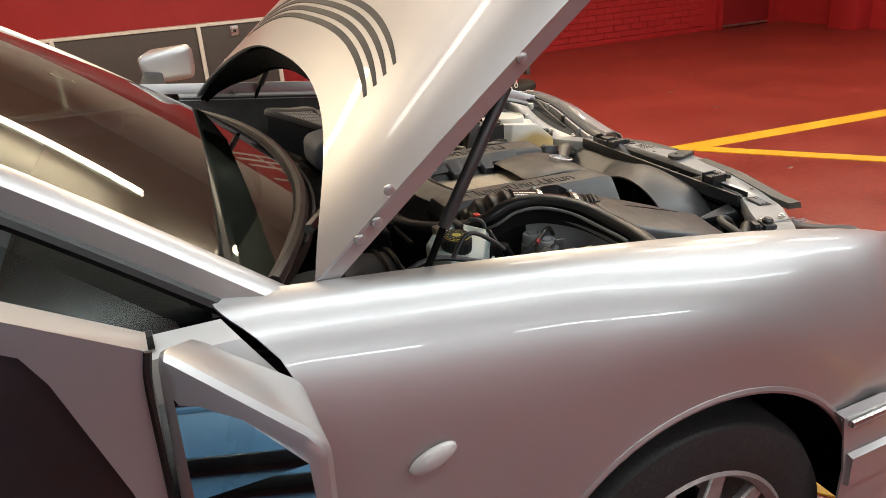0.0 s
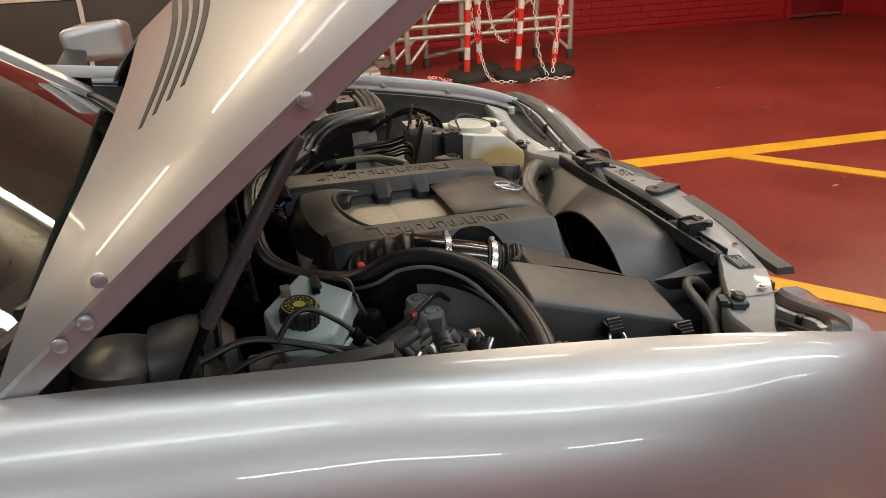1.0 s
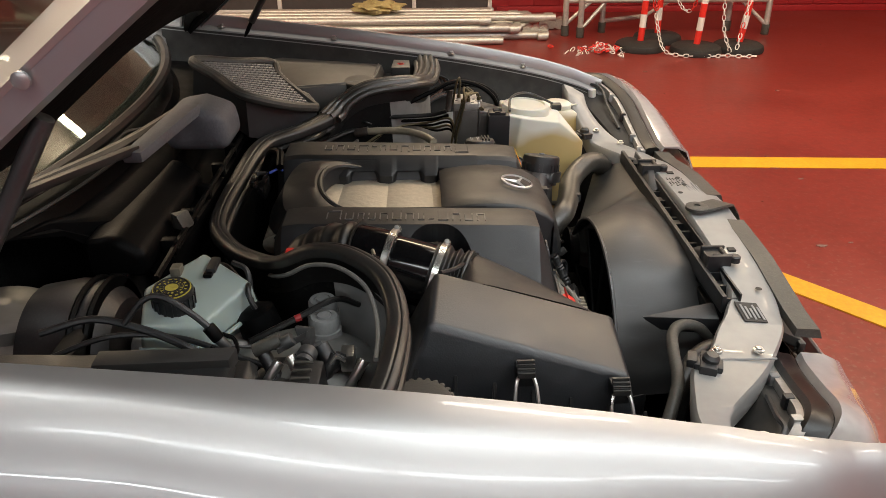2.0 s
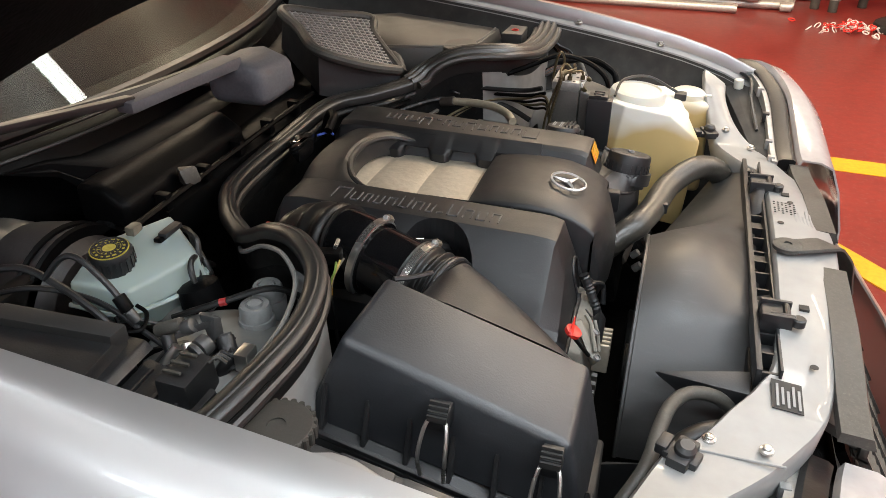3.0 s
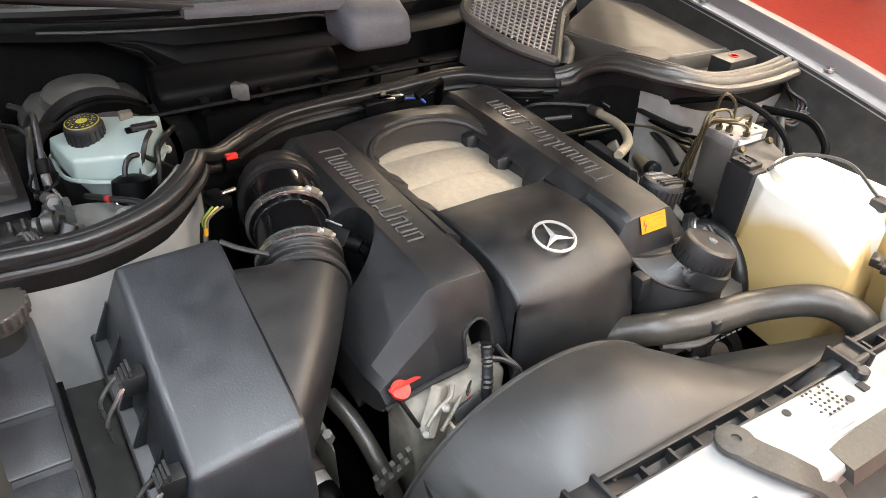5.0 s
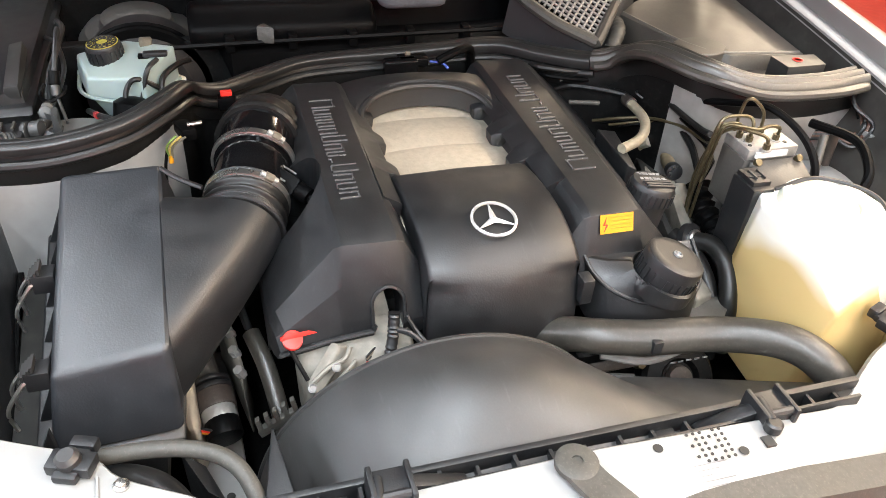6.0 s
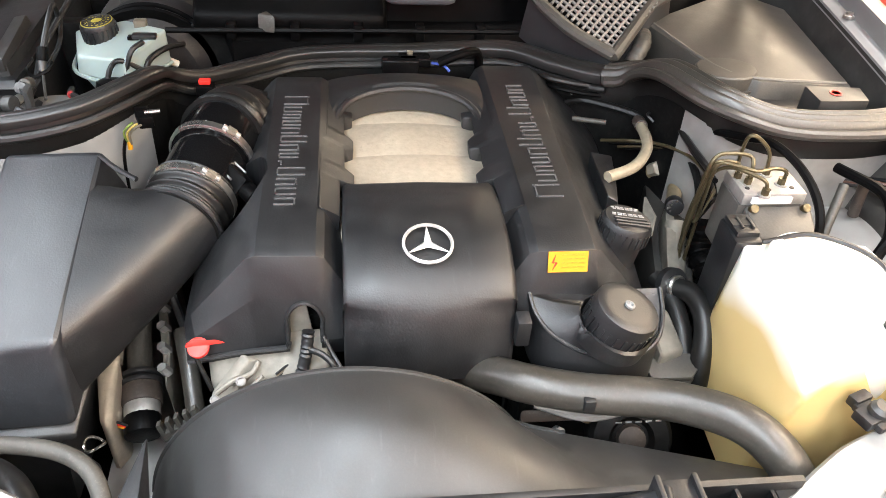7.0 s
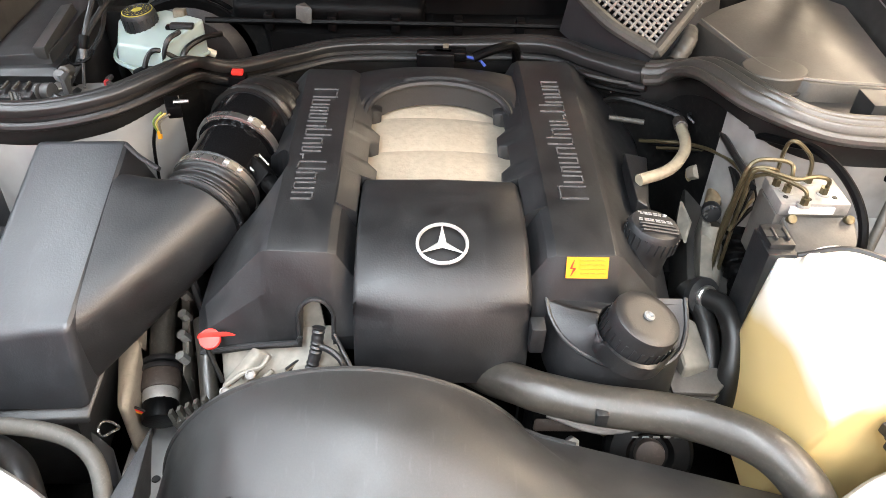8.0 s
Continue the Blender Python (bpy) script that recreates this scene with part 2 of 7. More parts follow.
def pipe(pts, r, per=8, n=10, bm=None, ribs=0, depth=0.0):
    path = smooth_path(pts, per)
    wave = (lambda s: 1 + depth * math.cos(2 * math.pi * ribs * s)) if ribs else None
    return sweep(path, ring(r, n), wave, bm=bm)


def rod(a, b, r, n=14, r2=None, bm=None, w=0.0):
    a, b = Vector(a), Vector(b)
    m = bmesh.new()
    d = b - a
    bmesh.ops.create_cone(m, cap_ends=True, segments=n, radius1=r, radius2=r if r2 is None else r2, depth=d.length,
                          matrix=Matrix.Translation((a + b) / 2) @ d.to_track_quat("Z", "Y").to_matrix().to_4x4())
    bevel(m, w, 2, 50)
    return join(bm, m)


def lathe(prof, at, axis=(0, 0, 1), n=28, bm=None):
    """prof: (radius, height) pairs round the axis through at."""
    q = Vector(axis).to_track_quat("Z", "Y").to_matrix().to_4x4()
    m = Matrix.Translation(at) @ q
    rows = [[m @ Vector((r * math.cos(2 * math.pi * i / n), r * math.sin(2 * math.pi * i / n), h)) for i in range(n)] for r, h in prof]
    return loft(rows, closed=True, caps=True, bm=bm)


def cut(ob, bm):
    """Cuts the closed mesh bm out of ob."""
    bmesh.ops.recalc_face_normals(bm, faces=bm.faces)
    me = bpy.data.meshes.new("cutter")
    bm.to_mesh(me)
    bm.free()
    tool = new("cutter", me)
    md = ob.modifiers.new("cut", "BOOLEAN")
    md.operation, md.object, md.solver = "DIFFERENCE", tool, "EXACT"
    got = bpy.data.meshes.new_from_object(ob.evaluated_get(bpy.context.evaluated_depsgraph_get()))
    ob.modifiers.clear()
    ob.data = got
    bpy.data.objects.remove(tool)
    bpy.data.meshes.remove(me)


def lerp(x, table):
    """Straight lines through the (x, value) pairs of table."""
    for (a, p), (b, q) in zip(table, table[1:]):
        if x <= b:
            return p + (q - p) * max(0, (x - a) / (b - a))
    return table[-1][1]


def ease(x, table):
    h = (table[-1][0] - table[0][0]) / 14
    return (lerp(x - h, table) + 2 * lerp(x, table) + lerp(x + h, table)) / 4 if table[0][0] < x < table[-1][0] else lerp(x, table)


# ---- the hall ----
X0, X1, Y0, Y1 = -9.0, 7.6, -7.0, 6.6
floor = part("floor", box(X0, X1, Y0, Y1, -0.2, 0.0), FLOORRED)
tagged(floor, "glossy red painted concrete garage floor with scuffs", "floor", kind="structure")
ceiling = part("ceiling", box(X0 - 0.2, X1 + 0.2, Y0 - 0.2, Y1 + 0.2, CEILING_Z, CEILING_Z + 0.2), CEIL)
tagged(ceiling, "plain pale painted hall ceiling", "ceiling", kind="structure")
wall_north = part("wall_north", box(X0, X1, Y1, Y1 + 0.2, 0, 2.0), WALLRED)
# unseen pale stretch, added so the windscreen reflects less red
part("upper_wall", box(X0, X1, Y1 + 0.003, Y1 + 0.2, 2.0, CEILING_Z), CEIL, wall_north, "unseen pale upper wall added for the windscreen's reflection")
tagged(wall_north, "red painted brick wall of the garage hall", "wall", kind="structure")
wall_east = part("wall_east", box(X1, X1 + 0.2, Y0, Y1, 0, CEILING_Z), WALLRED)
tagged(wall_east, "red painted wall at the end of hall", "wall", kind="structure")
wall_south = part("wall_south", box(X0, X1, Y0 - 0.2, Y0, 0, CEILING_Z), WALLRED)
tagged(wall_south, "plain red painted wall of garage hall", "wall", kind="structure")
wall_west = part("wall_west", box(X0 - 0.2, X0, Y0, Y1, 0, CEILING_Z), WALLRED)
tagged(wall_west, "plain red painted end wall of hall", "wall", kind="structure")


def strip(name, x0, y0, x1, y1, w, top=0.003):
    d = Vector((x1 - x0, y1 - y0, 0)).normalized()
    s = Vector((-d.y, d.x, 0)) * w / 2
    a, b = Vector((x0, y0, 0)), Vector((x1, y1, 0))
    bm = hull([p + k * s + Vector((0, 0, h)) for p in (a, b) for k in (-1, 1) for h in (-0.01, top)])
    return tagged(part(name, bm, LINE), "worn yellow marking line painted on red floor", "floor marking", "yellow floor lines", "structure")


strip("floor_marking", -1.5, 2.45, 6.2, 2.02, 0.15)
for x in (-2.33, -0.27, 1.98, 4.11):
    k = 2.30 if x > 0 else 2.40
    strip("floor_marking", x + 0.38, k - 0.12, x + 4.09, k - 4.44, 0.11, 0.0055)

random.seed(11)
CHIP = mat("bare_worn_concrete", (0.20, 0.13, 0.11), 0.7, 0, 60, 0.3, 0.05)
for i in range(46):
    x, y, r = random.uniform(0.9, 6.8), random.uniform(0.6, 5.0), random.choice((0.008, 0.012, 0.018, 0.030))
    if i == 0:
        x, y, r = 1.61, 2.25, 0.15
    pts = [Vector((x + r * random.uniform(0.5, 1.0) * math.cos(a), y + 0.45 * r * random.uniform(0.4, 1.0) * math.sin(a), 0)) for a in [2 * math.pi * k / 9 for k in range(9)]]
    chip = part("paint_chip", hull([p + Vector((0, 0, h)) for p in pts for h in (-0.004, 0.0022)]), CHIP, floor)
DROP = 0.35
for (y, xs, tint), down, uplight in zip(LAMP_ROWS, LAMP_POWER, LAMP_UP):
    for x in xs:
        lamp = thing("ceiling_lamp", "long white fluorescent batten lamp hung from ceiling", "ceiling lamp", "ceiling lamps")
        lamp.location = (x, y, CEILING_Z)
        part("housing", box(-0.75, 0.75, -0.03, 0.03, -DROP - 0.05, -DROP, 0.008), WHITE, lamp)
        for k in (-0.5, 0.5):
            part("hanger", rod((k, 0, -DROP), (k, 0, 0), 0.004, 6), STEEL, lamp)
        for k in (-0.035, 0.035):
            part("tube", rod((-0.72, k, -DROP - 0.066), (0.72, k, -DROP - 0.066), 0.013, 10), TUBE, lamp)
        for power, z, turn in ((down, -DROP - 0.09, 0), (uplight, -DROP + 0.02, 180)):
            data = bpy.data.lights.new("batten_light", "AREA")
            data.shape, data.size, data.size_y = "RECTANGLE", 1.45, 0.16
            data.energy, data.color = power * (0.38 if x == -1.2 else 1.0), tint
            ob = new("batten_light", data)
            ob.matrix_world = pose(x, y, CEILING_Z + z, turn, 0, 0)

# ---- the car ----
car = thing("car", "silver saloon car with its bonnet raised over the engine", "car")
TOP = [(-1.05, 1.02), (-0.87, 1.0), (-0.56, 0.967), (-0.35, 0.943), (-0.08, 0.906), (0.15, 0.863), (0.25, 0.838), (0.34, 0.805), (0.42, 0.765)]
INNER = [(-1.05, 0.765), (-0.85, 0.745), (-0.3, 0.74), (0.2, 0.735), (0.34, 0.71), (0.42, 0.66)]
OUTER = [(-1.05, 0.875), (-0.6, 0.888), (-0.2, 0.895), (0.05, 0.890), (0.18, 0.872), (0.28, 0.838), (0.36, 0.78), (0.42, 0.70)]
AX, AZ, AR = -0.25, 0.335, 0.37
LEAN = {-1: 0.0, 1: 0.055}  # the car leans on its springs


def fender_point(x, v, s):
    zt, yi, yo = ease(x, TOP) + LEAN[s], ease(x, INNER), ease(x, OUTER)
    low = 0.22 if x < 0.12 else lerp(x, [(0.12, 0.50), (0.42, 0.50)])
    if abs(x - AX) < AR:
        low = max(low, AZ + math.sqrt(AR ** 2 - (x - AX) ** 2))
    if v < 0.6:
        a = v / 0.6 * math.pi / 2
        drop = min(0.26, (zt - low) * 0.8)
        y, z = yi + (yo - yi) * math.sin(a) ** 0.92, zt - drop * (1 - math.cos(a)) ** 1.0
    else:
        k = (v - 0.6) / 0.4
        z1 = zt - min(0.26, (zt - low) * 0.8)
        z = z1 + (low - z1) * k
        y = yo - 0.012 * max(0, 0.55 - z) / 0.3
    return Vector((x, s * y, z))


def fender(s):
    xs = [-0.92 + 0.30 * i / 10 for i in range(10)]
    xs += [AX - AR * math.cos(math.pi * i / 36) for i in range(37)]
    xs += [AX + AR + 0.005 + (0.42 - AX - AR - 0.005) * i / 14 for i in range(15)]
    rows = []
    for x in xs:
        row = []
        for j in range(31):
            p = fender_point(x, j / 30, s)
            if x < -0.62:
                back = lerp(p.z, [(0.22, -0.90), (0.75, -0.888), (0.90, -0.892), (0.945, -0.912), (0.975, -0.938), (1.0, -0.972), (1.03, -1.0)])
                k = (-0.62 - x) / 0.30
                p.x = -0.62 + (back + 0.62) * k
                p.z += (ease(p.x, TOP) - ease(x, TOP)) * (1 - j / 30)
            row.append(p)
        rows.append([row[0] + Vector((0, -s * 0.004, -0.03)), row[0] + Vector((0, -s * 0.003, -0.004))] + row)
    return part("front_fender", thick(loft(rows), 0.004), SILVER, car, "silver painted front wing panel", crease=50)


for s in (-1, 1):
    fender(s)
    arch = [fender_point(AX - AR * math.cos(math.pi * i / 40) * 0.995, 1.0, s) + Vector((0, -s * 0.004, 0)) for i in range(41)]
    part("arch_lip", sweep(arch, ring(0.008, 8)), SILVER, car)
    well = [[Vector((AX - r * math.cos(math.pi * i / 24), s * y, AZ + r * math.sin(math.pi * i / 24))) for i in range(25)] for y, r in ((0.88, 0.365), (0.62, 0.37))]
    part("wheel_well_liner", thick(loft(well), 0.004), FELT, car)
    wheel = part("wheel", lathe([(0.06, 0), (0.06, 0.10), (0.12, 0.11), (0.12, 0.02)], (AX, s * 0.72, 0.318), (0, s, 0)), DARK, car)
    tyre = [(0.205, 0), (0.245, -0.005), (0.300, 0.01), (0.316, 0.04), (0.318, 0.10), (0.316, 0.155), (0.300, 0.185), (0.25, 0.197), (0.208, 0.185), (0.205, 0)]
    part("tyre", lathe(tyre, (AX, s * 0.68, 0.318), (0, s, 0), 48), TYRE, wheel)
    rim = lathe([(0.206, 0.02), (0.214, 0.185), (0.205, 0.19), (0.192, 0.175), (0.188, 0.05)], (AX, s * 0.68, 0.318), (0, s, 0), 48)
    for i in range(10):
        a = 2 * math.pi * i / 10
        d = Vector((math.cos(a), 0, math.sin(a)))
        t = Vector((-math.sin(a), 0, math.cos(a)))
        c = Vector((AX, s * 0.85, 0.318))
        hull([c + d * r + t * w * k + Vector((0, s * h, 0)) for r, w, h0 in ((0.05, 0.024, 0.005), (0.195, 0.018, 0.0)) for k in (-1, 1) for h in (h0 - 0.02, h0)], 0.004, 1, rim)
    lathe([(0.0, 0.0), (0.07, 0.0), (0.07, 0.012), (0.03, 0.02), (0.0, 0.02)], (AX, s * 0.84, 0.318), (0, s, 0), 24, rim)
    part("rim", rim, ALLOY, wheel, "silver alloy wheel rim")

# bonnet, hinged at its rear edge
HX, HZ, HA = -0.848, 1.010, radians(37.0)


def bonnet_point(u, v, lift=0.0):
    """u across from -1 to 1, v from the rear edge to the front."""
    y = 0.745 * u * lerp(v, [(0, 1.0), (0.6, 0.99), (1, 0.92)])
    start = 0.235 * (1 - abs(u) ** 3)
    d = start + (1.16 - start - 0.06 * u * u) * v
    h = 0.055 * (1 - u * u) + 0.02 * math.sin(math.pi * min(1, d / 1.28)) - 0.022 * abs(u) ** 12 + lift
    return Vector((HX + d * math.cos(HA) - h * math.sin(HA), y, HZ + d * math.sin(HA) + h * math.cos(HA)))


rows = [[bonnet_point(-1 + 2 * i / 40, j / 30) for i in range(41)] for j in range(31)]
part("bonnet", thick(loft(rows), -0.006), SILVER, car, "raised silver bonnet panel", crease=50)
for s in (-1, 1):
    edge = [bonnet_point(s, j / 30) for j in range(31)]
    n = Vector((-math.sin(HA), 0, math.cos(HA)))
    flange = [[p + n * 0.004, p + n * -0.022 + Vector((0, -s * 0.004, 0)), p + n * -0.026 + Vector((0, -s * 0.014, 0))] for p in edge]
    part("bonnet_flange", thick(loft(flange), 0.002), SILVER, car)
inner = [[bonnet_point((-1 + 2 * i / 24) * 0.975, 0.005 + 0.975 * j / 12, -0.016 - 0.050 * min(1.0, 3.2 * (1 - abs(i / 12 - 1)))) for i in range(25)] for j in range(13)]
part("bonnet_insulation", thick(loft(inner), 0.012), FELT, car, "black felt insulation under the bonnet")
part("bonnet_rear_frame", thick(loft([[bonnet_point((-1 + 2 * i / 24) * 0.975, 0.004, -0.008) for i in range(25)], inner[0]]), 0.004), MATTBLK, car)

# inner wings, bulkhead, tray
for s in (-1, 1):
    rows = []
    for i in range(25):
        x = -0.88 + 1.24 * i / 24
        zt, yi = ease(x, TOP) + LEAN[s] - 0.028, ease(x, INNER)
        rows.append([Vector((x, s * (yi + 0.002), zt)), Vector((x, s * (yi - 0.012), zt - 0.003)), Vector((x, s * (yi - 0.022), zt - 0.008)), Vector((x, s * (yi - 0.024), zt - 0.020))])
    part("wing_gutter", thick(loft(rows), 0.003), BAY, car)
    rows = []
    for i in range(25):
        x = -0.88 + 1.24 * i / 24
        zt, yi = ease(x, TOP) + LEAN[s] - 0.028, ease(x, INNER)
        rows.append([Vector((x, s * (yi - 0.020), zt - 0.012)), Vector((x, s * (yi - 0.026), zt - 0.07)), Vector((x, s * (yi - 0.065), zt - 0.13)), Vector((x, s * (yi - 0.12), 0.60)), Vector((x, s * (yi - 0.16), 0.40))])
    part("inner_wing", thick(loft(rows), 0.003), SHADEGREY, car)
    for x in (-0.72, -0.42, -0.10, 0.10):
        part("wing_bolt", lathe([(0.009, 0), (0.009, 0.004), (0.006, 0.005), (0.006, 0.009), (0.002, 0.009)], (x, s * (ease(x, INNER) - 0.011), ease(x, TOP) + LEAN[s] - 0.030), n=10), STEEL, car)
rows = []
for i in range(25):
    x = -0.175 + 0.30 * i / 24
    width = ease(x, [(-0.175, 0.014), (-0.145, 0.018), (-0.115, 0.042), (-0.09, 0.040), (-0.06, 0.028), (0.0, 0.024), (0.125, 0.022)])
    zt, yi = ease(x, TOP) - 0.034, ease(x, INNER)
    rows.append([Vector((x, -yi + 0.004, zt + 0.004)), Vector((x, -yi + 0.5 * width, zt + 0.002)), Vector((x, -yi + width - 0.003, zt)), Vector((x, -yi + width, zt - 0.003)), Vector((x, -yi + width + 0.001, zt - 0.014))])
part("wing_ledge", thick(loft(rows), 0.002), SILVER, car, "silver scalloped inner edge of the wing")
# unseen dark tray and bulkhead, added to keep light and floor out
part("light_stop_tray", box(-0.9, 0.45, -0.62, 0.62, 0.36, 0.38), DARK, car)
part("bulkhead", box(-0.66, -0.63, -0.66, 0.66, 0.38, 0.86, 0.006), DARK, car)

# ---- engine ----
def mirror(pts, s):
    return [(x, s * y, z) for x, y, z in pts]


def bank_cover(s):
    """Cover of one cylinder bank: s -1 beside the air filter, +1 beside the tank, which reaches further back and out."""
    rows = []
    back = 0.0 if s < 0 else -0.048
    for x, dz in ((-0.440 + back, -0.030), (-0.425 + back, -0.004), (-0.395 + back, 0.0), (-0.2, -0.004), (-0.02, -0.008), (0.002, -0.010)):
        out = 0.0 if s < 0 else 0.040 * min(1.0, max(0.0, (0.0 - x) / 0.40))
        sec = [(-0.302 - out, 0.69), (-0.300 - out, 0.752), (-0.290 - out, 0.768), (-0.214 - 0.4 * out, 0.856), (-0.204 - 0.3 * out, 0.864), (-0.134, 0.864), (-0.124, 0.858), (-0.103, 0.815), (-0.101, 0.72)]
        rows.append([Vector((x, -s * y, z + dz)) for y, z in sec])
    front = [(0.010, -0.302, 0.70), (0.010, -0.300, 0.742), (0.012, -0.290, 0.757), (0.014, -0.214, 0.846), (0.016, -0.204, 0.851), (0.016, -0.134, 0.849), (0.014, -0.124, 0.844), (0.014, -0.103, 0.805), (0.016, -0.101, 0.72)]
    rows.append([Vector((x, -s * y, z)) for x, y, z in front])
    low = [(0.036, -0.298, 0.705), (0.040, -0.294, 0.738), (0.040, -0.282, 0.745), (0.034, -0.215, 0.795), (0.034, -0.205, 0.80), (0.034, -0.134, 0.80), (0.034, -0.124, 0.795), (0.034, -0.104, 0.77), (0.034, -0.101, 0.72)]
    rows.append([Vector((x, -s * y, z)) for x, y, z in low])
    base = [(0.050, -0.294, 0.71), (0.052, -0.29, 0.722), (0.052, -0.28, 0.726), (0.050, -0.215, 0.735), (0.050, -0.205, 0.737), (0.050, -0.134, 0.742), (0.050, -0.124, 0.743), (0.048, -0.104, 0.744), (0.048, -0.101, 0.72)]
    rows.append([Vector((x, -s * y, z)) for x, y, z in base])
    bm = loft(rows, closed=True, caps=True)
    bmesh.ops.recalc_face_normals(bm, faces=bm.faces)
    bevel(bm, 0.0035, 2, 22)
    return part("bank_cover", bm, BLACK, car, "matt black plastic cylinder bank cover", crease=24)


near_cover = bank_cover(-1)
far_cover = bank_cover(1)
# bite round the intake sensor, and the arched slot in the front of the near cover
cut(near_cover, rod((-0.160, -0.264, 0.90), (-0.160, -0.264, 0.74), 0.063, 40))
arc = [(-0.0195 * math.cos(math.pi * i / 12), 0.772 + 0.0195 * math.sin(math.pi * i / 12)) for i in range(13)]
outline = [(-0.0195, 0.60)] + arc + [(0.0195, 0.60)]
cut(near_cover, loft([[Vector((x, -0.150 + y, z)) for y, z in outline] for x in (-0.03, 0.10)], closed=True, caps=True))
lip = [(0.052, -0.171, 0.735), (0.046, -0.171, 0.757), (0.042, -0.171, 0.775), (0.039, -0.163, 0.789), (0.038, -0.15, 0.795), (0.039, -0.137, 0.789), (0.042, -0.129, 0.775), (0.046, -0.129, 0.757), (0.052, -0.129, 0.742)]
part("slot_rim", pipe(lip, 0.0028, 4, 6), BLACK, near_cover)
part("cover_edge_rim", pipe([(0.054, -0.292, 0.718), (0.054, -0.23, 0.731), (0.054, -0.172, 0.737)], 0.0035, 4, 6), BLACK, near_cover)
part("cover_edge_rim", pipe([(0.053, -0.172, 0.737), (0.053, -0.169, 0.745)], 0.0035, 4, 6), BLACK, near_cover)

# scalloped inner edges over the runners
for s in (-1, 1):
    rows = []
    for i in range(141):
        x = -0.405 + 0.335 * i / 140
        u = abs(((x + 0.352 + 0.046) % 0.092) - 0.046) / 0.046
        reach = 0.086 + 0.013 * min(1.0, max(0.0, (u - 0.28) / 0.20)) if x < -0.152 else 0.1055
        top, low = lambda y: 0.8585 - 0.52 * (0.130 - y), 0.007 + 0.030 * min(1.0, max(0.0, (0.52 - u) / 0.16)) if x < -0.152 else 0.03
        rows.append([Vector((x, s * 0.131, top(0.131) - low)), Vector((x, s * 0.131, top(0.131))), Vector((x, s * (reach + 0.004), top(reach))), Vector((x, s * reach, top(reach) - 0.004)), Vector((x, s * (reach + 0.003), top(reach) - low))])
    part("scalloped_edge", loft(rows, closed=True, caps=True), BLACK, near_cover if s < 0 else far_cover, crease=50)

# brand lettering, kept as plain raised bars
for s, x_from, x_to in ((-1, -0.352, -0.075), (1, -0.392, -0.085)):
    cover = near_cover if s < 0 else far_cover
    widths = [1.5, 0.9, 0.7, 0.8, 0.9, 1.0, 0.9, 0.7, 0.6, 1.1, 0.9, 0.9, 0.9]
    if s > 0:
        widths = widths[::-1]
    total, x = sum(widths) + 0.35 * 12, x_from
    for i, w in enumerate(widths):
        step = (x_to - x_from) / total
        k = i if s < 0 else 12 - i
        tall = 0.037 if k in (0, 5, 9) else 0.027 if k != 8 else 0.004
        y0 = -0.188 if s < 0 else 0.188
        y1 = y0 - s * tall
        z = 0.864 + lerp(x + 0.01, [(-0.4, 0.0), (-0.2, -0.004), (-0.02, -0.008)])
        bar = box(x, x + 0.0017, min(y0, y1), max(y0, y1), z - 0.004, z + 0.0018)
        if w > 0.65:
            box(x + w * step - 0.0027, x + w * step - 0.001, min(y0, y1), max(y0, y1), z - 0.004, z + 0.0018, bm=bar)
        ya = y0 - s * tall * (0.0 if k % 2 else 0.92)
        box(x, x + w * step - 0.001, min(ya, ya - s * 0.0017), max(ya, ya - s * 0.0017), z - 0.004, z + 0.0018, bm=bar)
        part("raised_bar", bar, EMBOSS, cover)
        x += (w + 0.35) * step

# centre panel with its round badge
PROF = [(-0.150, 0.839), (-0.140, 0.844), (-0.10, 0.850), (-0.05, 0.852), (-0.01, 0.8485), (0.025, 0.838), (0.046, 0.827), (0.060, 0.816), (0.069, 0.804), (0.0755, 0.790), (0.080, 0.775), (0.085, 0.755), (0.088, 0.735), (0.089, 0.705)]
rows = []
for x, z in PROF:
    rows.append([Vector((x - 0.012 * (abs(y) / 0.1) ** 3 * (x > 0.06), y, z - d)) for y, d in ((-0.103, 0.10), (-0.103, 0.008), (-0.101, 0.0035), (-0.097, 0.001), (-0.05, 0), (0, -0.0015), (0.05, 0), (0.097, 0.001), (0.101, 0.0035), (0.105, 0.008), (0.105, 0.10))])
centre = part("centre_cover", thick(loft(rows), 0.003), BLACK, car, "matt black plastic centre engine cover", crease=60)
bx = pose(0.0, 0.0, 0.8515, 0, 12, 0)
badge = [[bx @ Vector((r * math.cos(2 * math.pi * i / 48), r * math.sin(2 * math.pi * i / 48), h)) for i in range(48)] for r, h in ((0.0315, 0), (0.0315, 0.002), (0.0285, 0.0032), (0.0275, 0.001), (0.0275, 0))]
badge_bm = loft(badge, closed=True)
for a in (180, 60, 300):
    d, t = Vector((math.cos(radians(a)), math.sin(radians(a)), 0)), Vector((-math.sin(radians(a)), math.cos(radians(a)), 0))
    hull([bx @ p for p in (t * 0.0048, -t * 0.0048, d * 0.0288, Vector((0, 0, 0.004)), d * 0.0288 + Vector((0, 0, 0.002)), t * 0.0048 + d * 0.003, -t * 0.0048 + d * 0.003)], bm=badge_bm)
part("round_badge", badge_bm, CHROME, centre, "silver ring badge with three spokes")

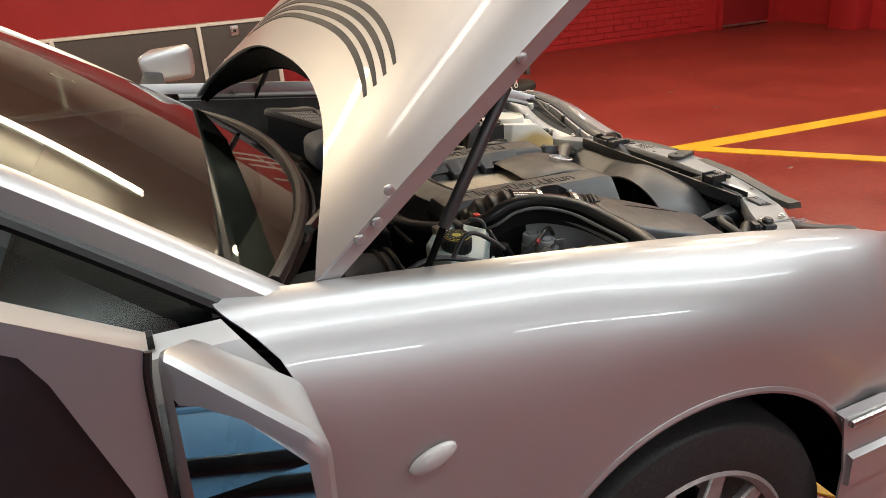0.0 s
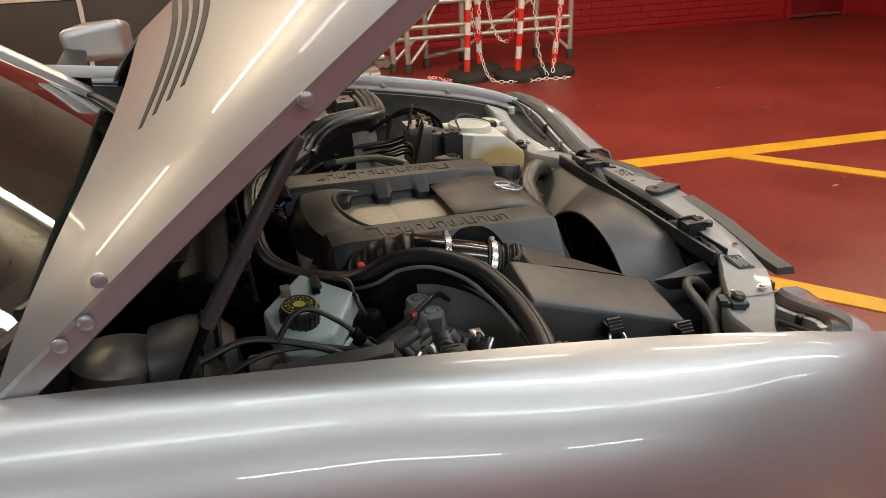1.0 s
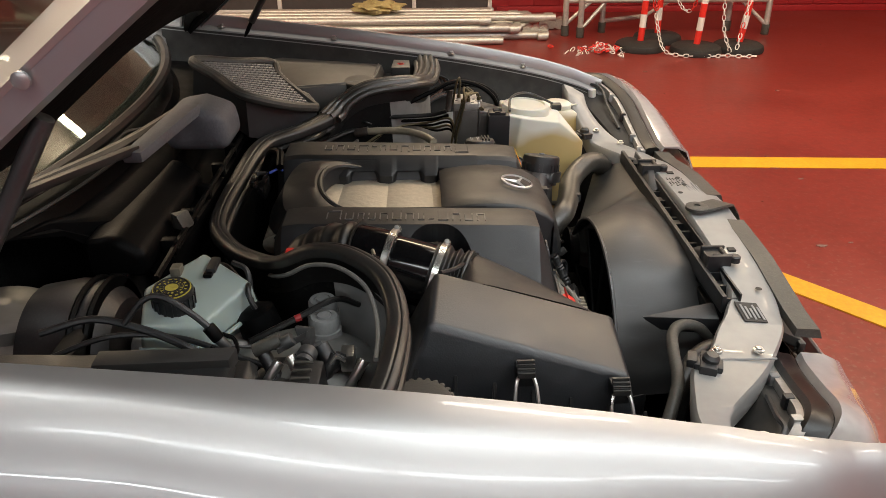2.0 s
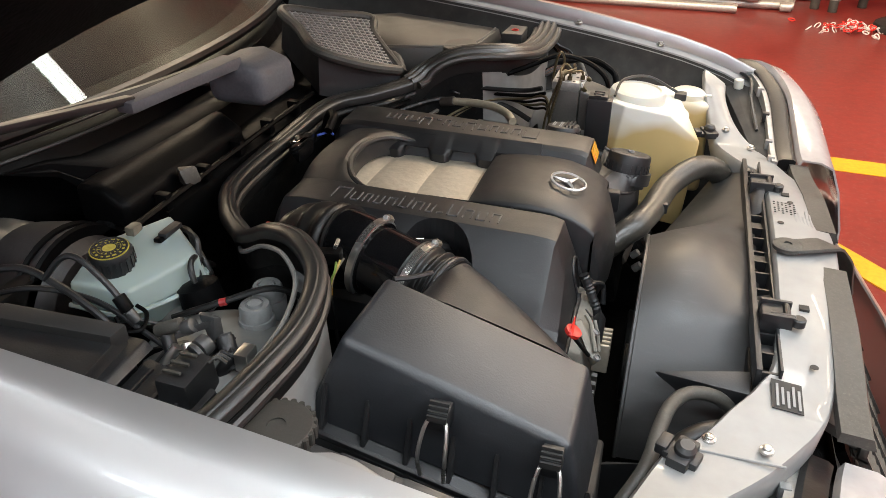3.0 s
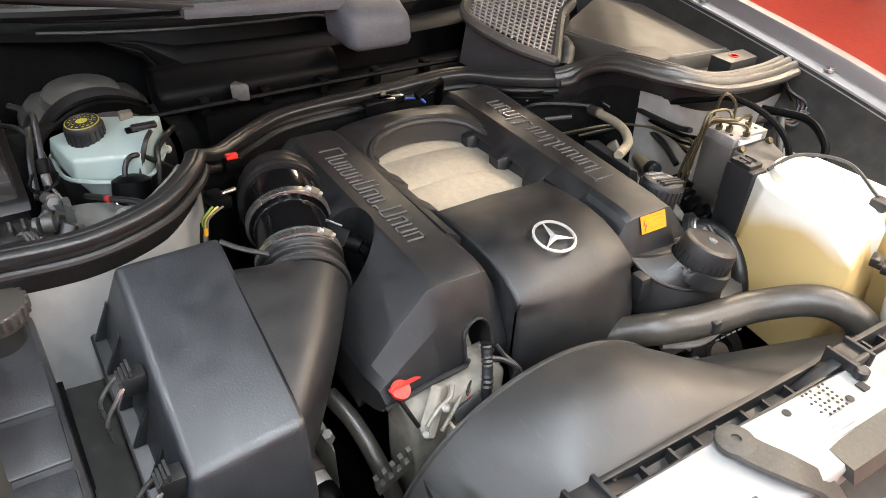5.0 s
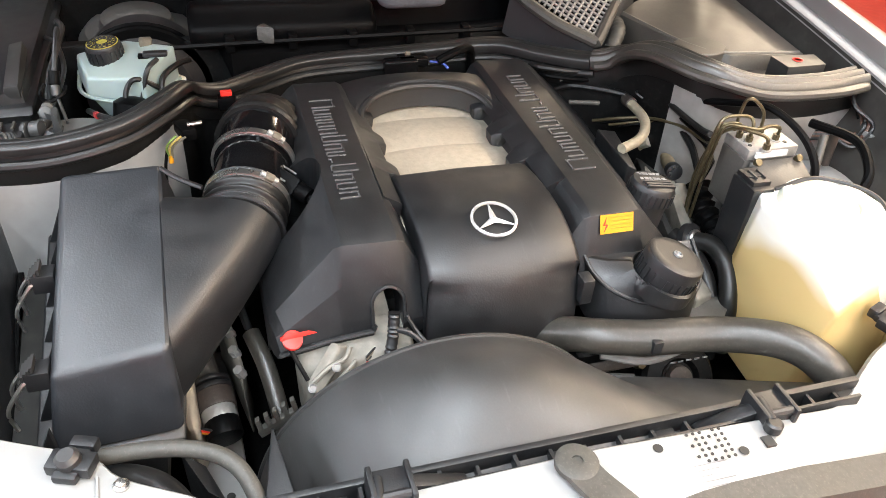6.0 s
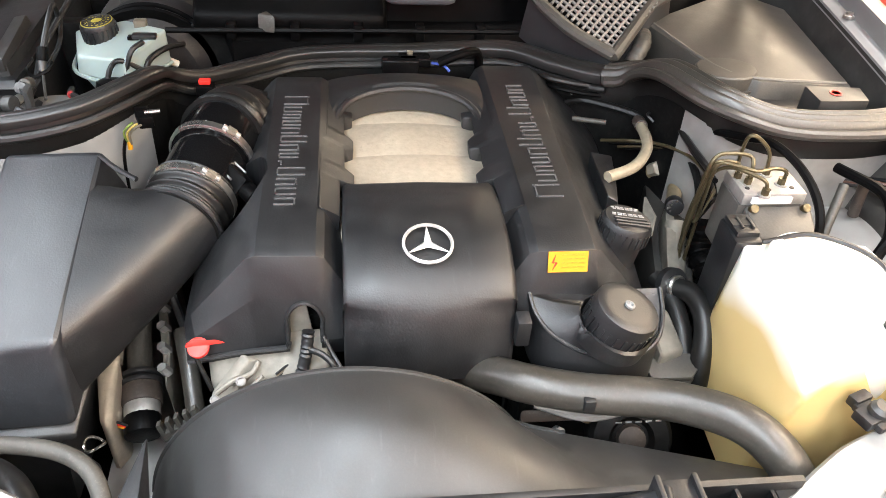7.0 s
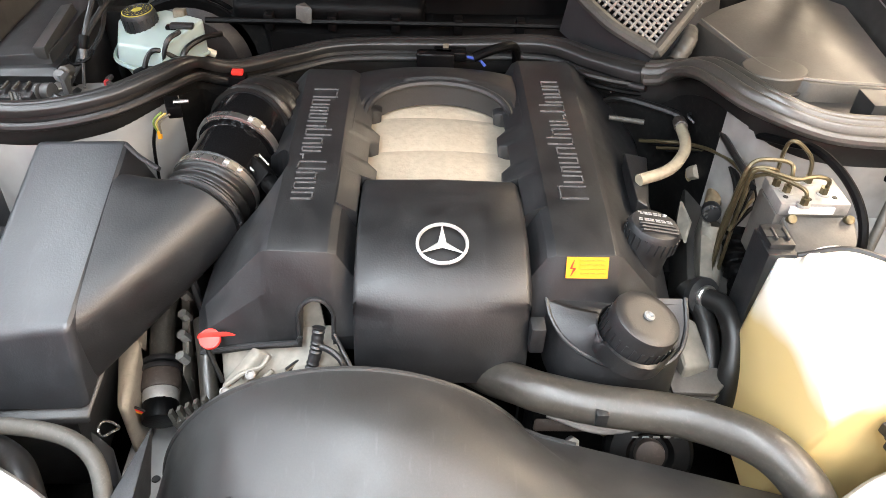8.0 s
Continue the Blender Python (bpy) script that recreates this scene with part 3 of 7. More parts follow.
# intake manifold between the covers
mani = bmesh.new()
box(-0.40, -0.11, -0.125, 0.125, 0.75, 0.808, 0.01, bm=mani)
plenum = part("intake_manifold", mani, CAST, car, "dull cast aluminium intake manifold", crease=50)
for i in range(4):
    x = -0.398 + 0.092 * i
    path = [Vector((x + 0.006 * math.sin(9 * y + i), y, 0.786 + 0.010 * math.cos(y / 0.12 * 1.5))) for y in [-0.13 + 0.26 * k / 14 for k in range(15)]]
    part("intake_runner", sweep(path, [(0.076 * math.copysign(abs(math.cos(a)) ** 0.8, math.cos(a)), 0.027 * math.copysign(abs(math.sin(a)) ** 0.8, math.sin(a))) for a in [2 * math.pi * k / 24 for k in range(24)]]), CAST, plenum)

# hoop behind the manifold
rows = []
for i in range(25):
    a = math.pi * i / 24
    cy, sy = math.cos(a), math.sin(a)
    inner = Vector((-0.300 - 0.082 * sy ** 0.7, -0.112 * cy, 0.838 + 0.024 * sy))
    outer = Vector((-0.385 - 0.065 * sy ** 0.6, -0.150 * cy, 0.846 + 0.010 * sy))
    mid = inner.lerp(outer, 0.35) + Vector((0, 0, 0.008))
    rows.append([inner + Vector((0.004, 0, -0.035)), inner, inner.lerp(mid, 0.4) + Vector((0, 0, 0.005)), mid, outer, outer + Vector((-0.03, 0, -0.05))])
hoop = part("rear_hoop_cover", thick(loft(rows), 0.003), BLACK, car, "black arched plastic cover behind manifold", crease=40)
part("hoop_bead", sweep([r[1] + Vector((0, 0, 0.001)) for r in rows], ring(0.006, 8)), BLACK, hoop)

# thermostat shelf, oil filter cap, filler cap, sticker
capaxis = Vector((0.10, 0.26, 0.95)).normalized()
cc = Vector((0.081, 0.222, 0.777))
RIM = [(0.030, 0.126), (0.055, 0.131), (0.079, 0.147), (0.098, 0.177), (0.108, 0.215), (0.106, 0.254), (0.090, 0.280), (0.062, 0.293), (0.030, 0.296)]
rim = smooth_path([(x, y, 0.796 - 0.52 * (x - 0.030)) for x, y in RIM], 5)
rim += [rim[-1].lerp(rim[0], k / 12) for k in range(1, 13)]
mouth = cc + capaxis * 0.010
rows = []
for p in rim:
    away = p - mouth
    hole = mouth + (away - capaxis * away.dot(capaxis)).normalized() * 0.0455
    rows.append([hole - capaxis * 0.022, hole - capaxis * 0.002, hole + (p - hole) * 0.06, hole.lerp(p, 0.55) - Vector((0, 0, 0.003)), hole.lerp(p, 0.93), p, p + Vector((0.0025, 0, -0.005)), p + Vector((0.005, 0, -0.075))])
shelf = part("front_corner_cover", thick(loft(rows), 0.0025), BLACK, far_cover, "black moulded plastic cover round filter cap", crease=50)
part("cover_edge_rim", sweep([p + Vector((0, 0, 0.001)) for p in rim[:41]], ring(0.0030, 8)), BLACK, shelf)
part("link_block", box(0.058, 0.082, 0.104, 0.122, 0.752, 0.792, 0.004), BLACK, shelf)
cap = lathe([(0.0400, -0.02), (0.0400, -0.002), (0.0405, 0.0), (0.0410, 0.004), (0.0412, 0.037), (0.0398, 0.042), (0.0370, 0.0440), (0.026, 0.0448), (0.010, 0.0448)], cc, capaxis, 40)
oil_cap = part("filter_cap", cap, BLACK, car, "round black plastic filter housing cap")
for i in range(26):
    a = 2 * math.pi * i / 26
    q = Matrix.Translation(cc) @ capaxis.to_track_quat("Z", "Y").to_matrix().to_4x4()
    part("grip_rib", box(0.0395, 0.0424, -0.0015, 0.0015, 0.004, 0.026, m=q @ Matrix.Rotation(a, 4, "Z")), BLACK, oil_cap)
part("cap_stud", lathe([(0.0065, 0.043), (0.0065, 0.0475), (0.004, 0.0485), (0.002, 0.046)], cc, capaxis, 16), CAPGREY, oil_cap)
fc = Vector((-0.052, 0.262, 0.800))
fax = Vector((-0.02, 0.16, 0.98)).normalized()
filler = part("oil_filler_cap", lathe([(0.030, -0.045), (0.030, 0.016), (0.034, 0.018), (0.034, 0.040), (0.031, 0.046), (0.024, 0.048), (0.004, 0.048)], fc, fax, 36), BLACK, car, "ribbed black oil filler cap")
fy = fax.cross(Vector((1, 0, 0))).normalized()
q = Matrix.Translation(fc) @ Matrix((fy.cross(fax), fy, fax)).transposed().to_4x4()
for i in range(24):
    part("grip_rib", box(0.032, 0.0355, -0.002, 0.002, 0.020, 0.038, m=q @ Matrix.Rotation(2 * math.pi * i / 24, 4, "Z")), BLACK, filler)
for k, w in ((-0.020, 0.020), (-0.0165, 0.018), (-0.006, 0.022), (-0.0025, 0.023)):
    for j in range(6):
        part("print_bar", box(k - 0.0009, k + 0.0009, -w + j * w / 3, -w + j * w / 3 + w * (0.28 if j % 2 else 0.22), 0.0478, 0.0487, m=q), PRINT, filler)
for k in (0.006, 0.013, 0.020):
    part("grip_bar", box(k - 0.0018, k + 0.0018, -0.024, 0.024, 0.045, 0.0515, 0.001, 1, m=q), BLACK, filler)
st = part("warning_sticker", hull([(0.0142, 0.143, 0.8485), (0.0142, 0.193, 0.8485), (0.0243, 0.143, 0.824), (0.0243, 0.193, 0.824), (0.0150, 0.143, 0.849), (0.0150, 0.193, 0.849), (0.0252, 0.143, 0.8245), (0.0252, 0.193, 0.8245)]), ORANGE, far_cover, "orange high voltage warning sticker")
st.location = (0.0036, 0.003, 0.0012)
part("bolt_sign", hull([(0.0158, 0.152, 0.8455), (0.0158, 0.155, 0.8455), (0.0205, 0.147, 0.8355), (0.0208, 0.150, 0.8350), (0.0164, 0.152, 0.8460), (0.0212, 0.147, 0.8360)], bm=hull([(0.0202, 0.147, 0.8365), (0.0202, 0.154, 0.8365), (0.0206, 0.147, 0.8355), (0.0206, 0.154, 0.8355), (0.0210, 0.150, 0.8370)], bm=hull([(0.0202, 0.152, 0.8365), (0.0206, 0.155, 0.8360), (0.0245, 0.148, 0.8272), (0.0212, 0.153, 0.8368), (0.0250, 0.1485, 0.8276)]))), REDPL, st)
for k in range(4):
    part("print_bar", hull([(0.0160 + 0.0020 * k, y, 0.8445 - 0.0050 * k + h) for y in (0.160, 0.189) for h in (0, 0.0012)] + [(0.0172 + 0.0020 * k, y, 0.8452 - 0.0050 * k + h) for y in (0.160, 0.189) for h in (0, 0.0012)]), YELLOW, st)

# air filter box
airbox = part("air_filter_lid", hull([(-0.180, -0.532, 0.872), (-0.168, -0.408, 0.883), (0.098, -0.412, 0.804), (0.096, -0.538, 0.784),
                                      (-0.225, -0.560, 0.76), (-0.215, -0.395, 0.78), (0.122, -0.410, 0.69), (0.120, -0.556, 0.68)], 0.010, 3), AIRBLK, car, "black plastic air filter housing lid")
part("lid_flange", hull([(-0.24, -0.575, 0.768), (-0.23, -0.39, 0.775), (0.128, -0.412, 0.685), (0.130, -0.575, 0.675), (-0.24, -0.575, 0.756), (-0.23, -0.39, 0.763), (0.128, -0.412, 0.672), (0.135, -0.575, 0.662)], 0.003, 1), BLACK, airbox)
part("air_filter_base", hull([(-0.235, -0.575, 0.756), (-0.225, -0.41, 0.76), (0.118, -0.432, 0.670), (0.122, -0.575, 0.660), (-0.20, -0.56, 0.55), (-0.2, -0.44, 0.55), (0.10, -0.455, 0.5), (0.10, -0.56, 0.5)], 0.01), BLACK, car, "black plastic air filter housing base")
for i in range(7):
    x = -0.20 + 0.053 * i
    z = 0.768 - 0.255 * (x + 0.24)
    part("lid_rib", hull([(x, -0.548, z + 0.055), (x + 0.006, -0.548, z + 0.055), (x, -0.572, z), (x + 0.006, -0.572, z), (x, -0.545, z), (x + 0.006, -0.545, z)], 0.001, 1), BLACK, airbox)
for x, z in ((-0.052, 0.803), (0.078, 0.771)):
    wire = [(x - 0.014, -0.588, z - 0.062), (x - 0.016, -0.590, z - 0.030), (x - 0.013, -0.572, z - 0.002), (x - 0.006, -0.562, z + 0.006), (x + 0.006, -0.562, z + 0.005), (x + 0.013, -0.572, z - 0.004), (x + 0.016, -0.590, z - 0.033), (x + 0.014, -0.588, z - 0.066)]
    part("spring_clip", pipe(wire, 0.0026, 5, 6), STEEL, airbox, "bent steel wire spring clip")
    catch = box(x - 0.012, x + 0.012, -0.566, -0.540, z - 0.012, z + 0.014, 0.002)
    part("clip_catch", catch, BLACK, airbox)
    for k in range(4):
        part("catch_rib", box(x - 0.0115, x + 0.0115, -0.569 + 0.004 * k, -0.566 + 0.004 * k, z + 0.004 + 0.004 * k, z + 0.012 + 0.004 * k), GREYBLK, airbox)
# horn from the lid to the intake pipe
rows = []
C, AXD = Vector((-0.118, -0.318, 0.800)), Vector((-0.95, 0.30, 0.1)).normalized()
sd = AXD.cross(Vector((0, 0, 1))).normalized()
up = sd.cross(AXD)
for k in range(13):
    t = k / 12
    row = []
    for i in range(32):
        a = 2 * math.pi * i / 32
        cu, su = math.cos(a), math.sin(a)
        qu, qs = math.copysign(abs(cu) ** 0.35, cu), math.copysign(abs(su) ** 0.35, su)
        x = -0.020 + 0.112 * qu
        top, low = 0.872 - 0.305 * (x + 0.130), 0.735 - 0.20 * (x + 0.130)
        p0 = Vector((x, -0.412, (top + low) / 2 + (top - low) / 2 * qs))
        p2 = C + (sd * cu + up * su) * 0.0575
        p1 = p0.lerp(p2, 0.5) + Vector((0.010 * cu, 0.006 * cu, 0.004))
        row.append((1 - t) ** 2 * p0 + 2 * t * (1 - t) * p1 + t * t * p2)
    rows.append(row)
part("intake_horn", loft(rows, closed=True), BLACK, airbox, crease=40)
part("horn_rim", sweep([p.copy() for p in rows[-1]] + [rows[-1][0].copy()], ring(0.0045, 8)), BLACK, airbox)
part("lid_seam", pipe([(-0.160, -0.409, 0.879), (-0.142, -0.388, 0.872), (-0.124, -0.360, 0.866)], 0.0035, 6, 6), BLACK, airbox)

# intake pipe: bellows, clamps, sensor body
def bell(pts, r, ribs, name, m, n=28, depth=0.06):
    return part(name, pipe(pts, r, 24, n, ribs=ribs, depth=depth), m, car, crease=70)


bell([(-0.112, -0.320, 0.800), (-0.14, -0.311, 0.804), (-0.175, -0.302, 0.812)], 0.056, 4, "rubber_bellows", RUBBER)
part("sensor_pipe", pipe([(-0.165, -0.304, 0.810), (-0.20, -0.296, 0.818), (-0.245, -0.286, 0.826)], 0.053, 8, 28), GLOSSBLK, car, "glossy black airflow sensor pipe", crease=70)
bell([(-0.285, -0.277, 0.830), (-0.318, -0.268, 0.826), (-0.352, -0.255, 0.810), (-0.378, -0.240, 0.780), (-0.392, -0.226, 0.735)], 0.062, 7, "rubber_bellows", RUBBER, depth=0.045)
part("sensor_pipe", pipe([(-0.235, -0.288, 0.825), (-0.265, -0.281, 0.830), (-0.295, -0.274, 0.833)], 0.057, 8, 28), GLOSSBLK, car, crease=70)
for p, d, r in (((-0.165, -0.3045, 0.810), (-0.035, 0.009, 0.008), 0.0585), ((-0.243, -0.2865, 0.826), (-0.045, 0.010, 0.008), 0.0595)):
    clampo = part("hose_clamp", lathe([(r, -0.006), (r + 0.0015, -0.005), (r + 0.0015, 0.005), (r, 0.006)], p, d, 36), STEEL, car, "steel hose clamp")
    ax = Vector(d).normalized()
    e1 = ax.cross(Vector((0, 0, 1))).normalized()
    e2 = e1.cross(ax)
    for a0, a1 in ((42, 66),):
        c0, c1 = (Vector(p) + (e1 * math.cos(radians(a)) + e2 * math.sin(radians(a))) * (r + 0.004) for a in (a0, a1))
        part("clamp_screw", rod(c0, c1, 0.0042, 10, w=0.001), ALLOY, clampo)
        part("clamp_housing", rod(c0.lerp(c1, 0.25), c0.lerp(c1, 0.75), 0.0062, 8, w=0.001), BEIGE, clampo)
pa, pd = Vector((-0.205, -0.272, 0.836)), Vector((0.72, 0.66, -0.22)).normalized()
sensor = part("sensor_plug", rod(pa + pd * 0.018, pa + pd * 0.060, 0.0185, 4, w=0.003), MATTBLK, car, "black electrical sensor plug in a recess")
part("plug_neck", rod(pa - pd * 0.012, pa + pd * 0.022, 0.0125, 16, w=0.002), GREYRUB, sensor)
part("plug_collar", rod(pa + pd * 0.012, pa + pd * 0.022, 0.017, 20, w=0.002), GREYRUB, sensor)
part("plug_boot", rod(pa + pd * 0.058, pa + pd * 0.080, 0.013, 12, w=0.003), MATTBLK, sensor)
for k in (-0.012, 0.012):
    side = pd.cross(Vector((0, 0, 1))).normalized() * k + Vector((0, 0, 0.012))
    part("plug_pin", rod(pa + pd * 0.016 + side, pa + pd * 0.046 + side, 0.0016, 6), STEEL, sensor)
part("plug_cable", pipe([pa + pd * 0.075, pa + pd * 0.088 + Vector((0, 0, -0.01)), pa + pd * 0.088 + Vector((0, 0, -0.05))], 0.007, 6, 8), MATTBLK, sensor)
part("red_cap", box(-0.401, -0.389, -0.321, -0.303, 0.863, 0.870, 0.002), REDPL, car, "small red plastic connector cap")
part("cap_body", box(-0.404, -0.384, -0.326, -0.298, 0.840, 0.863, 0.004), MATTBLK, car)

# ---- cooling pack and front panel ----
RY, RZ, RR, RX = -0.10, 0.552, 0.240, 0.143
rows = []
for k in range(9):
    t = k / 8
    row = []
    for i in range(57):
        if i <= 40:
            a = math.radians(172 - 138 * i / 40)
            rim = Vector((RX, RY + RR * math.cos(a), RZ + RR * math.sin(a)))
        else:
            u = (i - 40) / 16
            rim = Vector((0.148 + 0.100 * u, 0.099 + 0.31 * u, 0.688 + 0.012 * u))
        fy = -0.34 + 0.76 * i / 56
        if i <= 12:
            fz = 0.60 + 0.155 * (i / 12) ** 0.6
        else:
            fz = 0.758
        front = Vector((0.318, fy, fz))
        p = rim.lerp(front, t)
        p.z += 0.030 * math.sin(math.pi * t) * math.exp(-((i - 22) / 12) ** 2)
        row.append(p)
    rows.append(row)
shroud = part("fan_shroud", thick(loft(rows), 0.003), GREYBLK, car, "dark grey plastic fan shroud", crease=50)
part("shroud_rim", sweep([p.copy() for p in rows[0][:44]], ring(0.0035, 6)), GREYBLK, shroud)
part("shroud_fin", hull([(0.174, -0.314, 0.736), (0.300, -0.300, 0.754), (0.300, -0.335, 0.742), (0.300, -0.34, 0.715), (0.24, -0.305, 0.700), (0.21, -0.318, 0.712)], 0.002), BLACK, shroud)
part("radiator", box(0.30, 0.345, -0.40, 0.42, 0.38, 0.735, 0.006), DARK, car)
fan = lathe([(0.05, -0.02), (0.05, 0.03), (0.0, 0.035)], (RX + 0.02, RY, RZ), (-1, 0, 0), 24)
part("fan_hub", fan, DARK, car)
for i in range(9):
    m = Matrix.Translation((RX + 0.03, RY, RZ)) @ Matrix.Rotation(2 * math.pi * i / 9, 4, "X") @ Matrix.Rotation(radians(28), 4, "Z")
    part("fan_blade", box(-0.02, 0.02, -0.004, 0.004, 0.045, 0.225, 0.002, 1, m=m), DARK, car)

REAR = [(0.138, -0.725), (0.146, -0.655), (0.161, -0.60), (0.196, -0.50), (0.230, -0.465), (0.268, -0.40), (0.300, -0.348), (0.326, -0.27), (0.333, 0.0), (0.333, 0.25), (0.322, 0.325), (0.285, 0.385), (0.25, 0.45), (0.228, 0.54), (0.208, 0.640), (0.206, 0.690)]
FRONT = [(0.185, -0.725), (0.192, -0.655), (0.222, -0.60), (0.300, -0.51), (0.340, -0.455), (0.375, -0.40), (0.392, -0.35), (0.405, -0.27), (0.432, 0.0), (0.410, 0.25), (0.398, 0.325), (0.375, 0.39), (0.345, 0.45), (0.300, 0.51), (0.266, 0.59), (0.260, 0.640), (0.260, 0.690)]


def panel_z(y):
    side = [(0.55, 0.778), (0.66, 0.806), (0.73, 0.826)] if y < 0 else [(0.55, 0.806), (0.64, 0.852), (0.73, 0.862)]
    return lerp(abs(y), [(0, 0.800), (0.2, 0.792), (0.35, 0.770), (0.46, 0.768)] + side)


rp = smooth_path([(x, y, 0) for x, y in REAR], 5)
fp = smooth_path([(x, y, 0) for x, y in FRONT], 5)
rows = []
for a, b in zip(rp, fp):
    za = panel_z(a.y)
    zb = panel_z(b.y) - 0.008
    v = lambda p, z, dx=0.0: Vector((p.x + dx, p.y, z))
    rows.append([v(a, za - 0.05, 0.006), v(a, za - 0.006), v(a, za, 0.005), v(a.lerp(b, 0.5), (za + zb) / 2 + 0.002), v(b, zb, -0.004), v(b, zb - 0.006), v(b, zb - 0.05, -0.004)])
front_panel = part("radiator_panel", thick(loft(rows), 0.003), BAY, car, "pale silver painted radiator crossmember", crease=50)
for s in (-1, 1):
    # adjusters, rubber stops, bolts
    base = Vector((0.216, -0.507, panel_z(-0.507))) if s < 0 else Vector((0.232, 0.478, panel_z(0.478)))
    q = pose(base.x, base.y, base.z, 0, 0, 20 * s)
    bm = box(-0.020, 0.020, -0.012, 0.012, 0.0, 0.010, 0.003, m=q)
    box(-0.012, 0.012, -0.022, 0.022, 0.0, 0.014, 0.003, bm=bm, m=q)
    stop = part("bonnet_stop", bm, BLACK, front_panel, "black bonnet stop bracket with rubber buffer")
    part("stop_buffer", lathe([(0.010, 0.008), (0.012, 0.012), (0.012, 0.020), (0.008, 0.025), (0.003, 0.025)], base, (0.1, 0.1 * s, 1), 18), GREYBLK, stop)
    part("stop_clip", box(-0.030, -0.016, -0.010, 0.016, 0.0, 0.014, 0.003, m=q), BLACK, stop)
    for x, y in (((0.245, 0.463), (0.308, 0.462)) if s < 0 else ((0.268, 0.50), (0.322, 0.452))):
        part("panel_bolt", lathe([(0.008, 0), (0.008, 0.003), (0.005, 0.004), (0.005, 0.007), (0.003, 0.008)], (x, s * y, panel_z(y) - 0.001), n=12), STEEL, front_panel)
    for x, y in (((0.372, 0.150), (0.350, 0.060)) if s > 0 else ((0.372, 0.300),)):
        part("panel_hole", lathe([(0.0055, 0), (0.0052, 0.0004), (0.001, 0.0004)], (x, s * y, panel_z(y) + 0.0006), n=12), INK, front_panel)
    part("panel_slot", box(0.360, 0.373, s * 0.185 - 0.006, s * 0.185 + 0.006, panel_z(0.185) - 0.004, panel_z(0.185) + 0.0008), SHADEGREY, front_panel)
    # latch bracket
    lx, ly = 0.328, s * 0.215
    bm = box(lx - 0.02, lx + 0.015, ly - 0.020, ly + 0.020, 0.775, 0.800, 0.003)
    box(lx - 0.022, lx + 0.020, ly - 0.022, ly - 0.016, 0.77, 0.806, 0.002, bm=bm)
    box(lx - 0.022, lx + 0.020, ly + 0.016, ly + 0.022, 0.77, 0.806, 0.002, bm=bm)
    rod((lx + 0.012, ly - 0.022, 0.800), (lx + 0.012, ly + 0.022, 0.800), 0.005, 10, bm=bm)
    part("radiator_clip", bm, BLACK, front_panel, "black plastic radiator retaining clip")
    part("clip_arm", rod((lx - 0.010, ly - 0.012, 0.800), (lx + 0.022, ly - 0.016, 0.801), 0.0055, 10, w=0.001), BLACK, front_panel)
    part("clip_pin", lathe([(0.0095, -0.006), (0.0095, 0.004), (0.007, 0.006), (0.003, 0.006)], (lx + 0.026, ly - 0.017, 0.799), n=16), BLACK, front_panel)
    part("clip_shoulder", hull([(lx - 0.03, ly - s * 0.02, 0.77), (lx - 0.01, ly - s * 0.02, 0.797), (lx + 0.005, ly - s * 0.02, 0.797), (lx - 0.02, ly - s * 0.085, 0.765), (lx + 0.0, ly - s * 0.08, 0.775), (lx + 0.005, ly - s * 0.02, 0.76), (lx, ly - s * 0.07, 0.755)], 0.003), BLACK, front_panel)
part("panel_seam", pipe([(x, -0.485 + 0.05 * (x - 0.23), panel_z(-0.485) + 0.0005 - 0.05 * (x - 0.23)) for x in (0.232, 0.265, 0.300, 0.328)], 0.0018, 4, 6), BAY, front_panel)
# black cell strip along the rear edge
part("air_guide", box(0.300, 0.308, -0.33, 0.36, 0.752, 0.782, 0.002), BLACK, front_panel)
part("air_guide", box(0.328, 0.332, -0.33, 0.34, 0.745, 0.786, 0.001), BLACK, front_panel)
random.seed(5)
for i in range(17):
    y = -0.325 + 0.0406 * i
    part("guide_rib", box(0.307, 0.329, y, y + 0.004, 0.748, 0.774 + random.uniform(-0.006, 0.004)), BLACK, front_panel)
    if i % 3 == 1:
        part("guide_step", box(0.306, 0.330, y + 0.006, y + 0.030, 0.748, 0.766 + random.uniform(-0.004, 0.004), 0.002), BLACK, front_panel)
part("guide_floor", box(0.304, 0.331, -0.33, 0.35, 0.742, 0.752), MATTBLK, front_panel)
# printed plate, rating label, perforation
lab = part("rating_label", hull([(0.318, -0.385, 0.7695), (0.318, -0.335, 0.7745), (0.355, -0.385, 0.7660), (0.355, -0.335, 0.7705), (0.318, -0.385, 0.7705), (0.318, -0.335, 0.7755), (0.355, -0.385, 0.7670), (0.355, -0.335, 0.7715)]), INK, front_panel, "black rating label with pale print")
for k in range(5):
    x = 0.323 + 0.0065 * k
    part("print_bar", hull([(x + dx, y, 0.7718 + (y + 0.36) * 0.1 - (x - 0.336) * 0.095 + h) for dx in (0, 0.0032) for y in (-0.381 + 0.004 * (k % 2), -0.343 - 0.005 * (k % 3)) for h in (0, 0.0008)]), PRINT, lab)
for i in range(6):
    for j in range(6):
        if (i + j) % 2 == 0 or j % 3:
            part("perforation", lathe([(0.0020, 0), (0.0017, 0.0008), (0.0005, 0.0008)], (0.343 + 0.0066 * i, 0.097 + 0.0078 * j, panel_z(0.12) + 0.0024 - 0.08 * (0.0066 * i - 0.02)), n=8), INK, front_panel)
